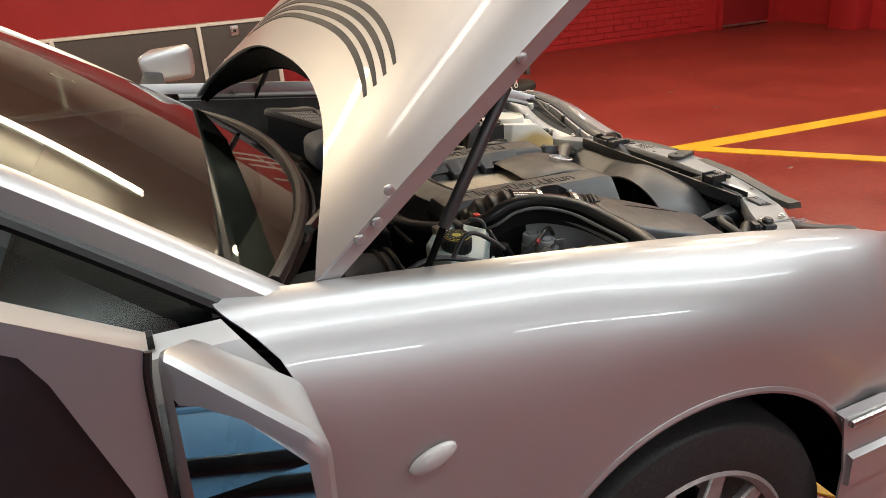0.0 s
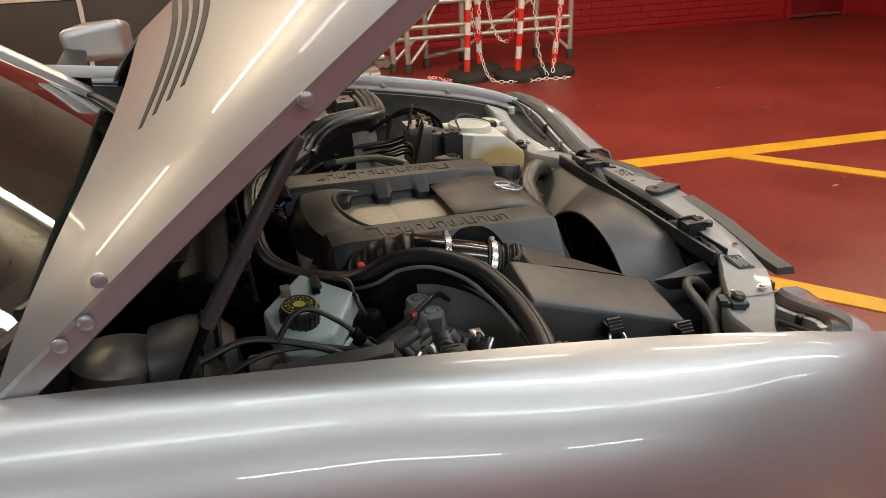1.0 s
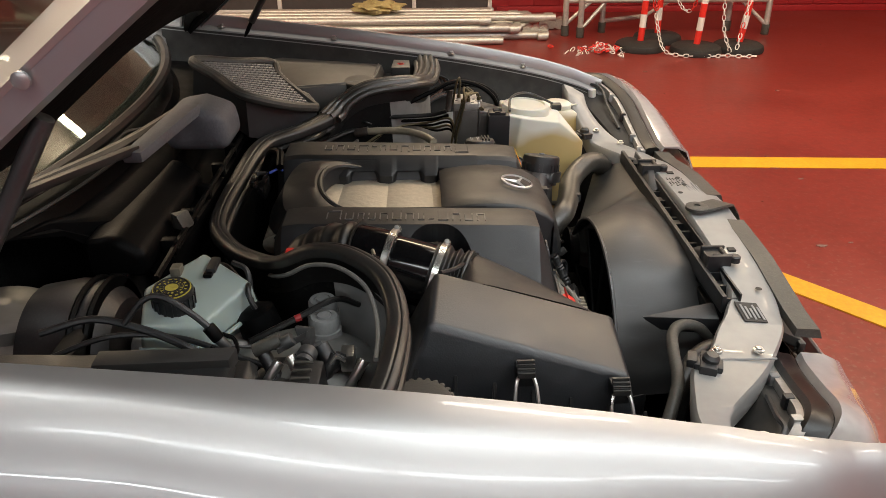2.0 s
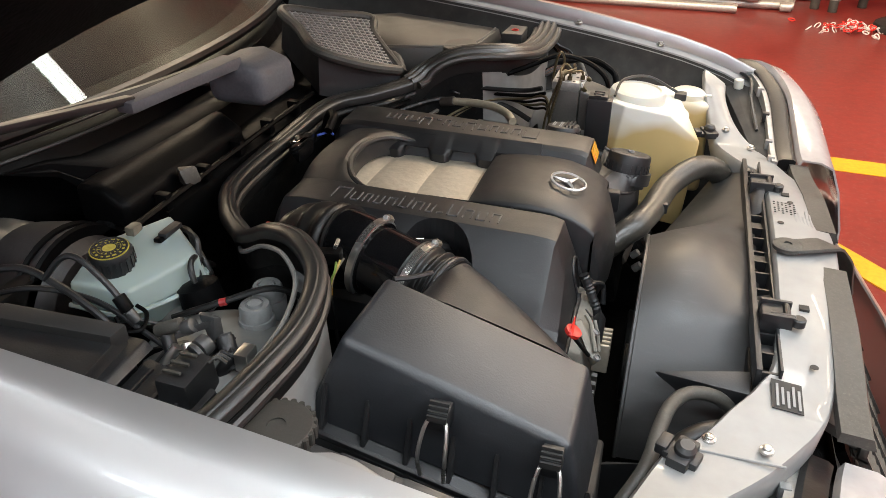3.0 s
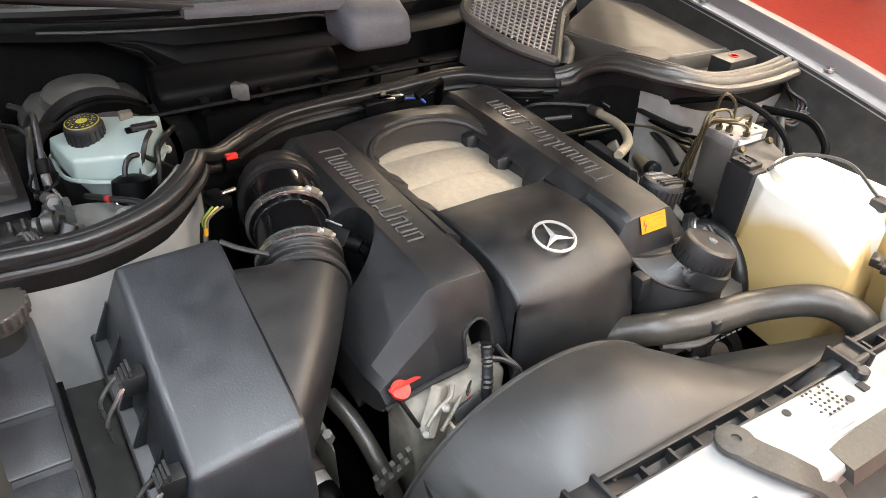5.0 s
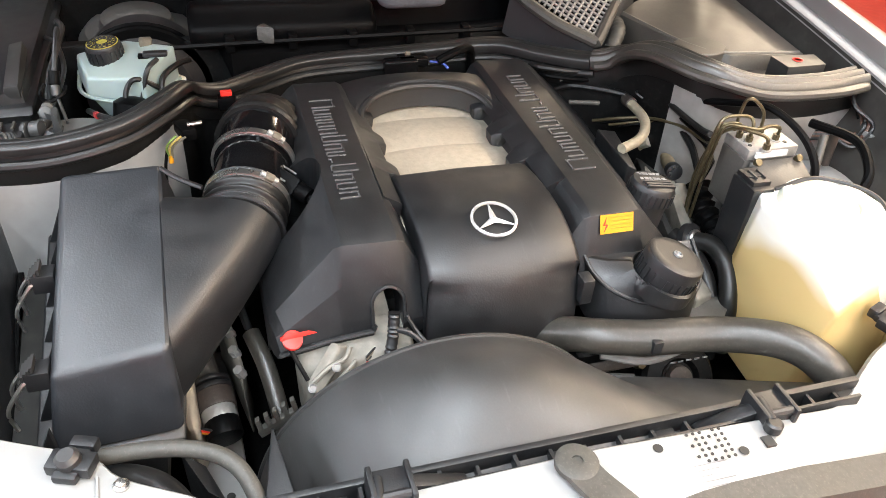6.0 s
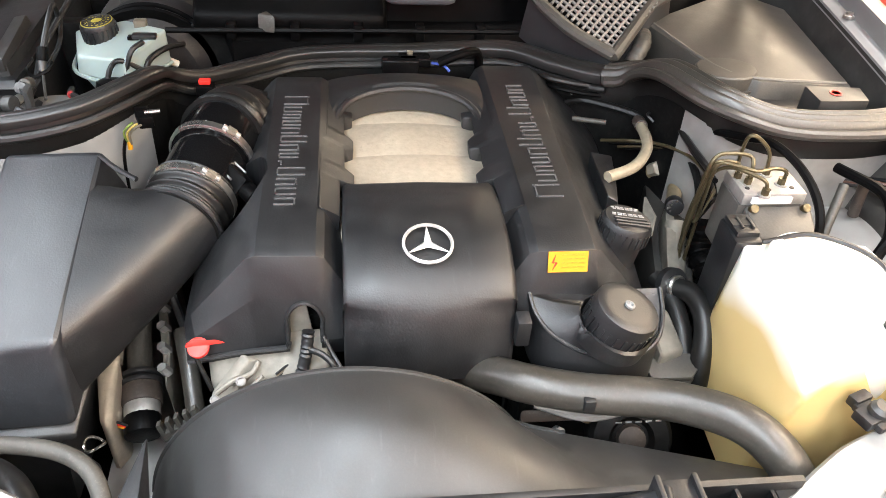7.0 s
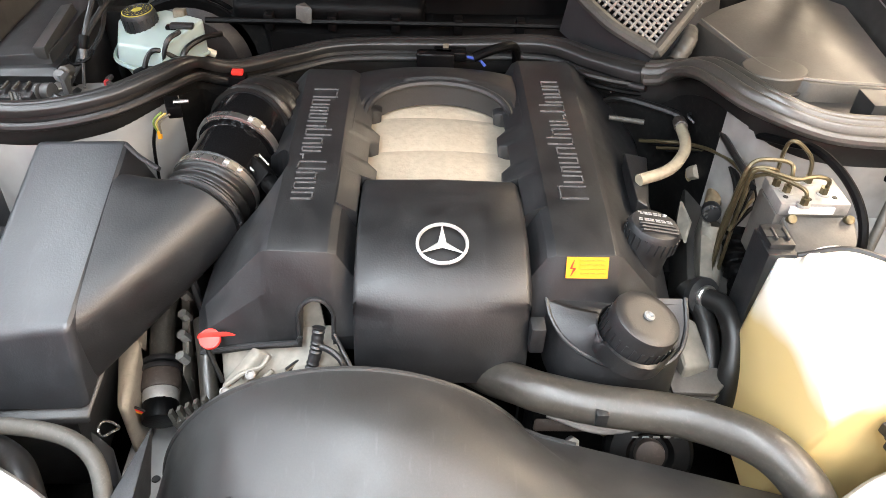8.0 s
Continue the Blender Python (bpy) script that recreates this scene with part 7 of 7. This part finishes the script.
rows = [[a_line(-0.70 + 1.40 * i / 24, j / 10) for i in range(25)] for j in range(11)]
screen = part("windscreen", thick(loft(rows), 0.005), GLASS, car, "sloping green-tinted windscreen")
screen.visible_shadow = False
part("screen_seal", sweep([a_line(-0.70 + 1.40 * i / 24, 0.0) + Vector((0.004, 0, 0.002)) for i in range(25)], ring(0.012, 8)), RUBBER, car)
for s in (-1, 1):
    pillar = [a_line(s * 0.725, t / 10) + Vector((0.0, s * 0.018, 0.004)) for t in range(-1, 11)]
    part("front_pillar", sweep(pillar, [(-0.030, -0.018), (-0.026, 0.010), (-0.010, 0.020), (0.012, 0.020), (0.028, 0.008), (0.030, -0.018)]), SILVER, car, "silver painted windscreen pillar")
    part("pillar_trim", sweep([p + Vector((-0.012, s * 0.030, -0.028)) for p in pillar], ring(0.011, 8)), RUBBER, car)
    # black sheet added for the door gap, its shade put into the colour
    part("door_gap_panel", hull([(x, s * y, z) for x, z in ((-1.05, 0.985), (-0.865, 0.925), (-0.865, 0.45), (-1.05, 0.45)) for y in (0.80, 0.825)], 0.003), MATTBLK, car)
    body_side("front_door", -0.897, -1.985, s, "closed silver front door")
    body_side("rear_door", -1.992, -2.93, s, "closed silver rear door")
    body_side("rear_quarter", -2.937, -4.15, s)
    glass = [[Vector((-1.02, s * 0.80, 1.0)), Vector((-1.02, s * 0.795, 1.005))], [Vector((-1.45, s * 0.80, 1.0)), Vector((-1.50, s * 0.63, 1.345))], [Vector((-2.95, s * 0.79, 1.0)), Vector((-2.75, s * 0.62, 1.345))]]
    g2 = part("side_window", thick(loft(glass), 0.004), GLASS, car)
    g2.visible_shadow = False
    part("window_rail", sweep([Vector((-1.05, s * 0.812, 1.0)), Vector((-2.0, s * 0.812, 1.003)), Vector((-3.0, s * 0.80, 1.0))], ring(0.012, 8)), RUBBER, car)
    part("rear_pillar", hull([(-2.72, s * 0.66, 1.36), (-3.05, s * 0.60, 1.30), (-3.0, s * 0.80, 1.0), (-3.5, s * 0.76, 1.0), (-2.74, s * 0.60, 1.35), (-3.0, s * 0.74, 1.0), (-3.45, s * 0.70, 1.0)], 0.01), SILVER, car)
    rw = part("wheel", lathe([(0.06, 0), (0.06, 0.10), (0.12, 0.11), (0.12, 0.02)], (-3.08, s * 0.70, 0.318), (0, s, 0)), DARK, car)
    part("tyre", lathe(tyre, (-3.08, s * 0.70, 0.318), (0, s, 0), 48), TYRE, rw)
    part("seat", hull([(-1.75, s * 0.36 - 0.24, 0.62), (-1.75, s * 0.36 + 0.24, 0.62), (-2.10, s * 0.36 - 0.22, 1.12), (-2.10, s * 0.36 + 0.22, 1.12), (-2.22, s * 0.36 - 0.2, 1.12), (-2.22, s * 0.36 + 0.2, 1.12), (-2.0, s * 0.36 - 0.24, 0.45), (-2.0, s * 0.36 + 0.24, 0.45)], 0.04, 3), FELT, car)
    part("headrest", hull([(-2.13, s * 0.36 - 0.13, 1.15), (-2.13, s * 0.36 + 0.13, 1.15), (-2.15, s * 0.36 - 0.12, 1.30), (-2.15, s * 0.36 + 0.12, 1.30), (-2.22, s * 0.36 - 0.12, 1.3), (-2.22, s * 0.36 + 0.12, 1.3), (-2.22, s * 0.36 - 0.13, 1.15), (-2.22, s * 0.36 + 0.13, 1.15)], 0.03, 3), CLOTH, car)
roof = [[Vector((x, y, z - 0.05 * (abs(y) / 0.62) ** 3)) for y in [-0.62 + 1.24 * i / 14 for i in range(15)]] for x, z in ((-1.44, 1.395), (-1.7, 1.425), (-2.2, 1.435), (-2.7, 1.405), (-2.95, 1.36))]
part("roof", thick(loft(roof), 0.01), SILVER, car)
rear = [[Vector((x, y, z)) for y in (-0.62, 0, 0.62)] for x, z in ((-2.95, 1.36), (-3.2, 1.22), (-3.5, 1.02))]
part("rear_window", thick(loft(rear), 0.005), GLASS, car)
boot = [[Vector((x, y, z - 0.03 * (abs(y) / 0.72) ** 3)) for y in [-0.74 + 1.48 * i / 10 for i in range(11)]] for x, z in ((-3.48, 1.01), (-3.8, 1.0), (-4.1, 0.97), (-4.2, 0.90), (-4.22, 0.60), (-4.20, 0.30))]
part("boot_lid", thick(loft(boot), 0.01), SILVER, car)
part("cabin_floor", box(-3.4, -0.68, -0.82, 0.82, 0.25, 0.30), FELT, car)
part("dashboard", hull([(-0.86, -0.68, 0.95), (-0.86, 0.68, 0.95), (-1.25, -0.66, 0.97), (-1.25, 0.66, 0.97), (-1.33, -0.66, 0.85), (-1.33, 0.66, 0.85), (-1.25, -0.66, 0.6), (-1.25, 0.66, 0.6), (-0.80, -0.66, 0.6), (-0.80, 0.66, 0.6), (-0.80, 0, 0.955)], 0.03, 3), FELT, car)
wheelm = Matrix.Translation((-1.42, -0.36, 0.92)) @ Matrix.Rotation(radians(-65), 4, "Y")
part("steering_wheel", sweep([wheelm @ Vector((0.185 * math.cos(a), 0.185 * math.sin(a), 0)) for a in [2 * math.pi * i / 32 for i in range(33)]], ring(0.014, 8)), RUBBER, car)

# bonnet details: air slots, bolts on the flange, gas struts
for k in range(4):
    path = []
    for i in range(33):
        u = -0.72 + 1.44 * i / 32
        start = 0.235 * (1 - abs(u) ** 3)
        v = (0.098 + 0.023 * k) / (1.16 - start - 0.06 * u * u)
        path.append(bonnet_point(u, v, 0.0062))
    part("air_slot", sweep(path, [(-0.0065, -0.001), (-0.0065, 0.0012), (0.0065, 0.0012), (0.0065, -0.001)], lambda q: 1 - 0.5 * abs(2 * q - 1) ** 6, up=(-math.sin(HA), 0, math.cos(HA))), INK, car)
for s in (-1, 1):
    for x, z, y in ((-0.770, 1.035, 0.752), (-0.743, 1.055, 0.752), (-0.722, 1.097, 0.752), (-0.513, 1.247, 0.750)):
        part("hinge_bolt", lathe([(0.008, 0), (0.008, 0.003), (0.005, 0.005), (0.001, 0.005)], (x, s * (y - 0.006), z + 0.008), (0, s, -0.1), 14), SILVER, car)
    strut = part("gas_strut", rod((-0.637, s * 0.722, 1.024), (-0.520, s * 0.708, 1.212), 0.0095, 14, w=0.002), GREYBLK, car, "dark grey bonnet gas strut")
    part("strut_rod", rod((-0.637, s * 0.722, 1.024), (-0.668, s * 0.726, 0.968), 0.0055, 12), MATTBLK, strut)
    part("strut_end", rod((-0.668, s * 0.726, 0.968), (-0.680, s * 0.726, 0.945), 0.009, 10, w=0.002), RUBBER, strut)

# wing mirrors
near_mirror = part("wing_mirror", hull([(-1.088, -0.975, 1.088), (-0.962, -1.030, 0.985), (-0.940, -1.035, 0.955), (-0.945, -1.045, 0.85), (-0.965, -1.045, 0.815), (-1.098, -0.995, 0.900), (-1.05, -0.87, 1.04), (-0.94, -0.90, 0.965), (-0.94, -0.90, 0.86), (-1.06, -0.87, 0.91)], 0.018, 3), SILVER, car, "silver wing mirror with tinted glass")
near_mirror.location = (0.040, -0.012, -0.010)
part("mirror_glass", hull([(-1.078, -0.977, 1.060), (-0.968, -1.036, 0.950), (-0.968, -1.064, 0.852), (-1.080, -1.011, 0.928), (-1.078, -0.972, 1.060), (-0.968, -1.031, 0.950), (-0.968, -1.059, 0.852), (-1.080, -1.006, 0.928)]), MIRROR, near_mirror)
outline = [(-1.225, 1.160), (-1.092, 1.085), (-1.100, 0.905), (-1.125, 0.885), (-1.135, 0.935), (-1.178, 1.075), (-1.195, 1.108), (-1.225, 1.125)]
arm_bm = loft([[Vector((x, y, z - (0.01 if y > -0.95 else 0))) for x, z in outline] for y in (-0.978, -0.915)], closed=True, caps=True)
part("mirror_arm", bevel(arm_bm, 0.008, 3), SILVER, near_mirror)
part("arm_gap", pipe([(-1.091, -0.981, 1.086), (-1.097, -0.985, 1.05), (-1.100, -0.990, 0.95), (-1.100, -0.992, 0.90)], 0.004, 5, 6), RUBBER, near_mirror)
part("mirror_sail", hull([(-1.40, -0.925, 1.16), (-1.17, -0.925, 1.095), (-1.125, -0.922, 0.885), (-1.40, -0.92, 0.78), (-1.16, -0.92, 0.83), (-1.40, -0.905, 1.16), (-1.17, -0.905, 1.095), (-1.125, -0.902, 0.885), (-1.40, -0.90, 0.78), (-1.16, -0.90, 0.83)], 0.006), BLACK, near_mirror, "black inner panel of the mirror")
part("sail_bead", pipe([(-1.30, -0.930, 1.150), (-1.21, -0.935, 1.118), (-1.175, -0.935, 1.06), (-1.128, -0.935, 0.90)], 0.010, 6, 8), RUBBER, near_mirror)
part("mirror_base", hull([(-1.12, -0.95, 0.90), (-1.06, -0.95, 0.87), (-1.12, -0.80, 0.97), (-1.0, -0.80, 0.97), (-1.12, -0.82, 0.86), (-1.0, -0.82, 0.86), (-1.14, -0.95, 0.86)], 0.01), BLACK, near_mirror)
far_mirror = part("wing_mirror", hull([(-0.975, 0.94, 1.125), (-0.80, 0.98, 1.145), (-0.785, 1.10, 1.125), (-0.785, 1.12, 1.04), (-0.80, 0.98, 1.03), (-0.96, 0.94, 1.03), (-0.93, 1.15, 1.12), (-0.93, 1.15, 1.04)], 0.025, 4), SILVER, car, "silver wing mirror housing")
part("mirror_foot", hull([(-0.96, 0.94, 1.08), (-0.90, 0.94, 1.07), (-1.0, 0.82, 1.02), (-0.9, 0.82, 1.0), (-0.95, 0.94, 1.03), (-0.95, 0.82, 0.98)], 0.008), BLACK, far_mirror)

# ---- things by the far wall ----
board = thing("low_partition", "low dark grey boarded partition with white posts", "partition")
part("panel", box(-4.2, -0.26, 6.50, 6.55, 0.06, 0.72, 0.004), GREYBOARD, board)
part("panel", box(-0.22, 0.50, 6.50, 6.55, 0.06, 0.72, 0.004), GREYBOARD, board)
part("top_rail", box(-4.2, 0.56, 6.48, 6.57, 0.72, 0.75, 0.004), WHITE, board)
part("bottom_rail", box(-4.2, 0.56, 6.49, 6.56, 0.0, 0.06, 0.004), WHITE, board)
for x in (-3.0, -1.6, -0.26, 0.50):
    part("post", box(x, x + 0.04, 6.47, 6.57, 0.0, 0.74, 0.004), WHITE, board)
part("lock_plate", box(0.07, 0.15, 6.485, 6.50, 0.60, 0.70, 0.004), STEEL, board)
part("lock_hole", box(0.095, 0.125, 6.482, 6.49, 0.635, 0.665), INK, board)

random.seed(4)
for i in range(16):
    row, col = divmod(i, 6)
    y = 5.15 + 0.14 * col + 0.06 * row + random.uniform(-0.03, 0.03)
    z = 0.035 + 0.068 * row
    x0, x1 = -1.75 + random.uniform(-0.3, 0.3), 0.55 + random.uniform(-0.35, 0.45)
    pole = tagged(part("scaffold_pole", rod((x0, y, z), (x1, y + random.uniform(-0.05, 0.08), z), 0.032, 14), GALV), "grey metal scaffold pole lying in a stack", "scaffold pole", "stacked scaffold poles")
    part("end_collar", rod((x1 - 0.10, y, z), (x1 - 0.02, y, z), 0.037, 12), GALV, pole)
for x, y in ((0.75, 5.4), (0.95, 5.75), (0.68, 6.0)):
    coupler = thing("pole_coupler", "grey metal scaffold coupler lying on the floor", "scaffold coupler", "loose couplers")
    for k in range(3):
        part("jaw", rod((x + 0.07 * k, y - 0.05, 0.05), (x + 0.07 * k + 0.03, y + 0.07, 0.06), 0.045, 12), GALV, coupler)
rag = thing("crumpled_rag", "crumpled dusty yellow cloth lying on poles", "cloth")
bm = bmesh.new()
bmesh.ops.create_icosphere(bm, subdivisions=3, radius=1)
for v in bm.verts:
    k = 0.75 + 0.5 * noise.noise(v.co * 2.2)
    v.co = Vector((-0.55 + v.co.x * 0.26 * k, 5.45 + v.co.y * 0.15 * k, 0.255 + v.co.z * 0.07 * k))
part("cloth", bm, mat("dusty_cloth", (0.38, 0.31, 0.14), 0.9, 0, 40, 0.3, 0.4), rag)

tower = thing("scaffold_tower", "aluminium folding scaffold tower frame", "scaffold tower")
legs = [(1.10, 5.44), (1.22, 5.36), (1.46, 5.58), (1.90, 5.80), (2.62, 5.62), (2.90, 5.44)]
for x, y in legs:
    leg = part("leg", rod((x, y, 0.05), (x - 0.02, y, 1.75), 0.026, 14), GALV, tower)
    part("foot", rod((x, y, 0.0), (x, y, 0.09), 0.034, 14, w=0.004), GREYRUB, leg)
for a, b in (((1.10, 5.44, 0.30), (2.90, 5.44, 0.30)), ((1.10, 5.44, 0.40), (2.90, 5.44, 0.40)), ((1.22, 5.36, 0.62), (2.90, 5.44, 0.62)), ((1.46, 5.58, 0.10), (1.90, 5.80, 0.10)), ((1.46, 5.58, 0.95), (2.62, 5.62, 0.95)), ((1.10, 5.44, 1.3), (2.90, 5.44, 1.3))):
    part("rail", rod(a, b, 0.022, 12), GALV, tower)
for a, b in (((1.10, 5.44, 0.10), (1.32, 5.44, 0.30)), ((1.22, 5.37, 0.06), (1.46, 5.46, 0.30)), ((2.90, 5.44, 0.08), (2.62, 5.46, 0.32)), ((1.90, 5.80, 0.1), (2.62, 5.62, 0.6)), ((1.46, 5.58, 0.4), (1.90, 5.8, 1.0))):
    part("brace", rod(a, b, 0.017, 10), GALV, tower)

CHAINW, CHAINR = WHITE, REDPL
link_mesh = {}


def chain_link(m, material, parent):
    if material.name not in link_mesh:
        pts = [Vector((0.024 * math.cos(a), 0.013 * math.sin(a), 0)) for a in [2 * math.pi * i / 12 for i in range(13)]]
        ob = part("chain_link", sweep(pts, ring(0.0042, 5)), material, parent)
        link_mesh[material.name] = ob.data
    else:
        ob = new("chain_link", link_mesh[material.name])
        ob.parent = parent
    ob.matrix_basis = m
    return ob


def chain(pts, parent, switch=6):
    path = smooth_path(pts, 40)
    gone, last, k = 0.0, path[0], 0
    for a, b in zip(path, path[1:]):
        gone += (b - a).length
        if gone > 0.040:
            gone = 0.0
            d = (b - last).normalized()
            q = d.to_track_quat("X", "Z").to_matrix().to_4x4()
            chain_link(Matrix.Translation((b + last) / 2) @ q @ Matrix.Rotation(radians(90 * (k % 2)), 4, "X"), CHAINR if (k // switch) % 3 == 2 else CHAINW, parent)
            last, k = b, k + 1


posts = []
for i, (x, y, lx, ly) in enumerate(((1.63, 4.90, 0.03, 0.02), (1.86, 5.20, -0.02, 0.03), (2.05, 4.76, 0.05, 0.0), (2.42, 4.82, 0.12, 0.04))):
    post = thing("chain_post", "red and white striped plastic post on black base" if i < 3 else "leaning red and white striped post on black base", "barrier post", "barrier posts")
    post.location = (x, y, 0)
    part("base", lathe([(0.20, 0), (0.205, 0.02), (0.195, 0.05), (0.17, 0.065), (0.05, 0.07)], (0, 0, 0), n=32), TYRE, post, "black rubber base")
    n = 9
    for k in range(n):
        a, b = 0.07 + 0.105 * k, 0.07 + 0.105 * (k + 1)
        part("band", rod((lx * a, ly * a, a), (lx * b, ly * b, b), 0.026, 16), REDPL if k % 2 == 0 else WHITE, post)
    part("knob", lathe([(0.026, 0), (0.034, 0.02), (0.02, 0.045), (0.004, 0.05)], (lx * 1.015, ly * 1.015, 1.015), n=16), REDPL, post)
    posts.append(post)
barrier_chain = thing("plastic_chain", "red and white plastic chain hanging between posts", "chain")
chain([(1.64, 4.90, 0.95), (1.72, 4.98, 0.45), (1.75, 4.95, 0.30), (1.82, 5.1, 0.5), (1.87, 5.2, 0.95)], barrier_chain)
chain([(1.87, 5.2, 0.95), (1.93, 5.05, 0.42), (2.0, 4.9, 0.30), (2.05, 4.85, 0.45), (2.08, 4.76, 0.95)], barrier_chain, 9)
chain([(2.10, 4.76, 0.95), (2.2, 4.74, 0.55), (2.24, 4.72, 0.2), (2.30, 4.66, 0.02)], barrier_chain, 12)
chain([(1.70, 4.80, 0.30), (1.76, 4.70, 0.05), (1.86, 4.60, 0.015), (2.0, 4.585, 0.015), (2.12, 4.56, 0.015), (2.25, 4.58, 0.015), (2.36, 4.54, 0.015), (2.48, 4.56, 0.015)], barrier_chain, 20)
chain([(2.52, 4.84, 0.95), (2.44, 4.76, 0.5), (2.38, 4.7, 0.2), (2.33, 4.63, 0.02)], barrier_chain, 2)
pile = thing("chain_pile", "heap of red and white plastic chain on floor", "chain")
random.seed(7)
for i in range(70):
    a, r = random.uniform(0, 6.28), abs(random.gauss(0, 0.12))
    m = pose(1.28 + r * 1.3 * math.cos(a), 4.76 + r * math.sin(a), 0.012 + max(0, 0.07 - r * 0.4) * random.random(), random.uniform(-50, 50), random.uniform(-50, 50), random.uniform(0, 360))
    chain_link(m, CHAINR if random.random() < 0.5 else CHAINW, pile)

door = thing("door_1", "dark red painted metal door in wall", "door", kind="structure")
part("door_leaf", box(6.48, 7.28, 6.545, 6.585, 0.02, 2.04, 0.004), mat("dark_red_door", (0.20, 0.010, 0.012), 0.45, 0, 30, 0.1, 0.04), door)
for x0, x1 in ((6.42, 6.48), (7.28, 7.34)):
    part("door_frame", box(x0, x1, 6.53, 6.60, 0, 2.10, 0.004), WALLRED, door)
part("door_frame", box(6.48, 7.28, 6.53, 6.60, 2.04, 2.10, 0.004), WALLRED, door)
part("door_handle", rod((6.56, 6.50, 1.02), (6.68, 6.50, 1.02), 0.010, 10), STEEL, door)
part("kick_plate", box(6.50, 7.26, 6.538, 6.545, 0.02, 0.05), STEEL, door)
wall_pier = tagged(part("wall_pier", box(7.35, 7.6, 5.2, 5.6, 0, CEILING_Z, 0.006), WALLRED), "red painted wall pier by the corner", "wall pier", kind="structure")
tagged(part("baseboard", box(0.6, 6.42, 6.575, 6.60, 0.0, 0.06, 0.003), WALLRED), "red painted low plinth along wall", "baseboard", kind="structure")

# blue car standing behind, seen in the mirror
blue = thing("blue_car", "light blue car parked further along the hall", "car")
rows = []
for x, z0, z1, w in ((-5.1, 0.35, 0.55, 0.70), (-5.0, 0.25, 0.72, 0.80), (-4.1, 0.22, 0.84, 0.84), (-1.9, 0.22, 0.84, 0.84), (-1.1, 0.24, 0.72, 0.80), (-0.95, 0.35, 0.55, 0.70)):
    rows.append([Vector((x, -3.9 + y, z)) for y, z in ((-w, z0), (-w - 0.02, (z0 + z1) / 2), (-w + 0.04, z1), (w - 0.04, z1), (w + 0.02, (z0 + z1) / 2), (w, z0))])
part("body", loft(rows, closed=True, caps=True), BLUE, blue, crease=60)
part("cabin", hull([(-4.2, -4.6, 0.84), (-4.2, -3.12, 0.84), (-1.5, -4.6, 0.84), (-1.5, -3.12, 0.84), (-3.7, -4.45, 1.38), (-3.7, -3.35, 1.38), (-2.4, -4.45, 1.38), (-2.4, -3.35, 1.38)], 0.04), GLOSSBLK, blue)
part("roof", hull([(-3.72, -4.47, 1.36), (-3.72, -3.33, 1.36), (-2.38, -4.47, 1.36), (-2.38, -3.33, 1.36), (-3.6, -4.4, 1.41), (-3.6, -3.4, 1.41), (-2.5, -4.4, 1.41), (-2.5, -3.4, 1.41)], 0.01), BLUE, blue)
part("side_strip", box(-4.7, -1.3, -3.06, -3.02, 0.60, 0.67, 0.006), GLOSSBLK, blue)
part("sill_line", box(-4.2, -1.5, -3.14, -3.09, 0.835, 0.860, 0.006), BLUE, blue)
for x in (-4.2, -1.85):
    for y in (-4.62, -3.28):
        part("wheel", rod((x, y - 0.1, 0.31), (x, y + 0.1, 0.31), 0.31, 28, w=0.02), TYRE, blue)

# bricks of the north wall, above the plinth
brick_mesh = None
for row in range(9):
    for col in range(21):
        x = 0.85 + 0.262 * col + (0.131 if row % 2 else 0.0)
        if x > 6.15:
            continue
        if brick_mesh is None:
            bm = box(-0.126, 0.126, -0.014, 0.0, -0.034, 0.034, 0.004, 1)
            brick = part("brick", bm, WALLRED, wall_north)
            brick_mesh = brick.data
        else:
            brick = new("brick", brick_mesh)
            brick.parent = wall_north
        brick.location = (x, Y1 + 0.002, 0.10 + 0.076 * row)
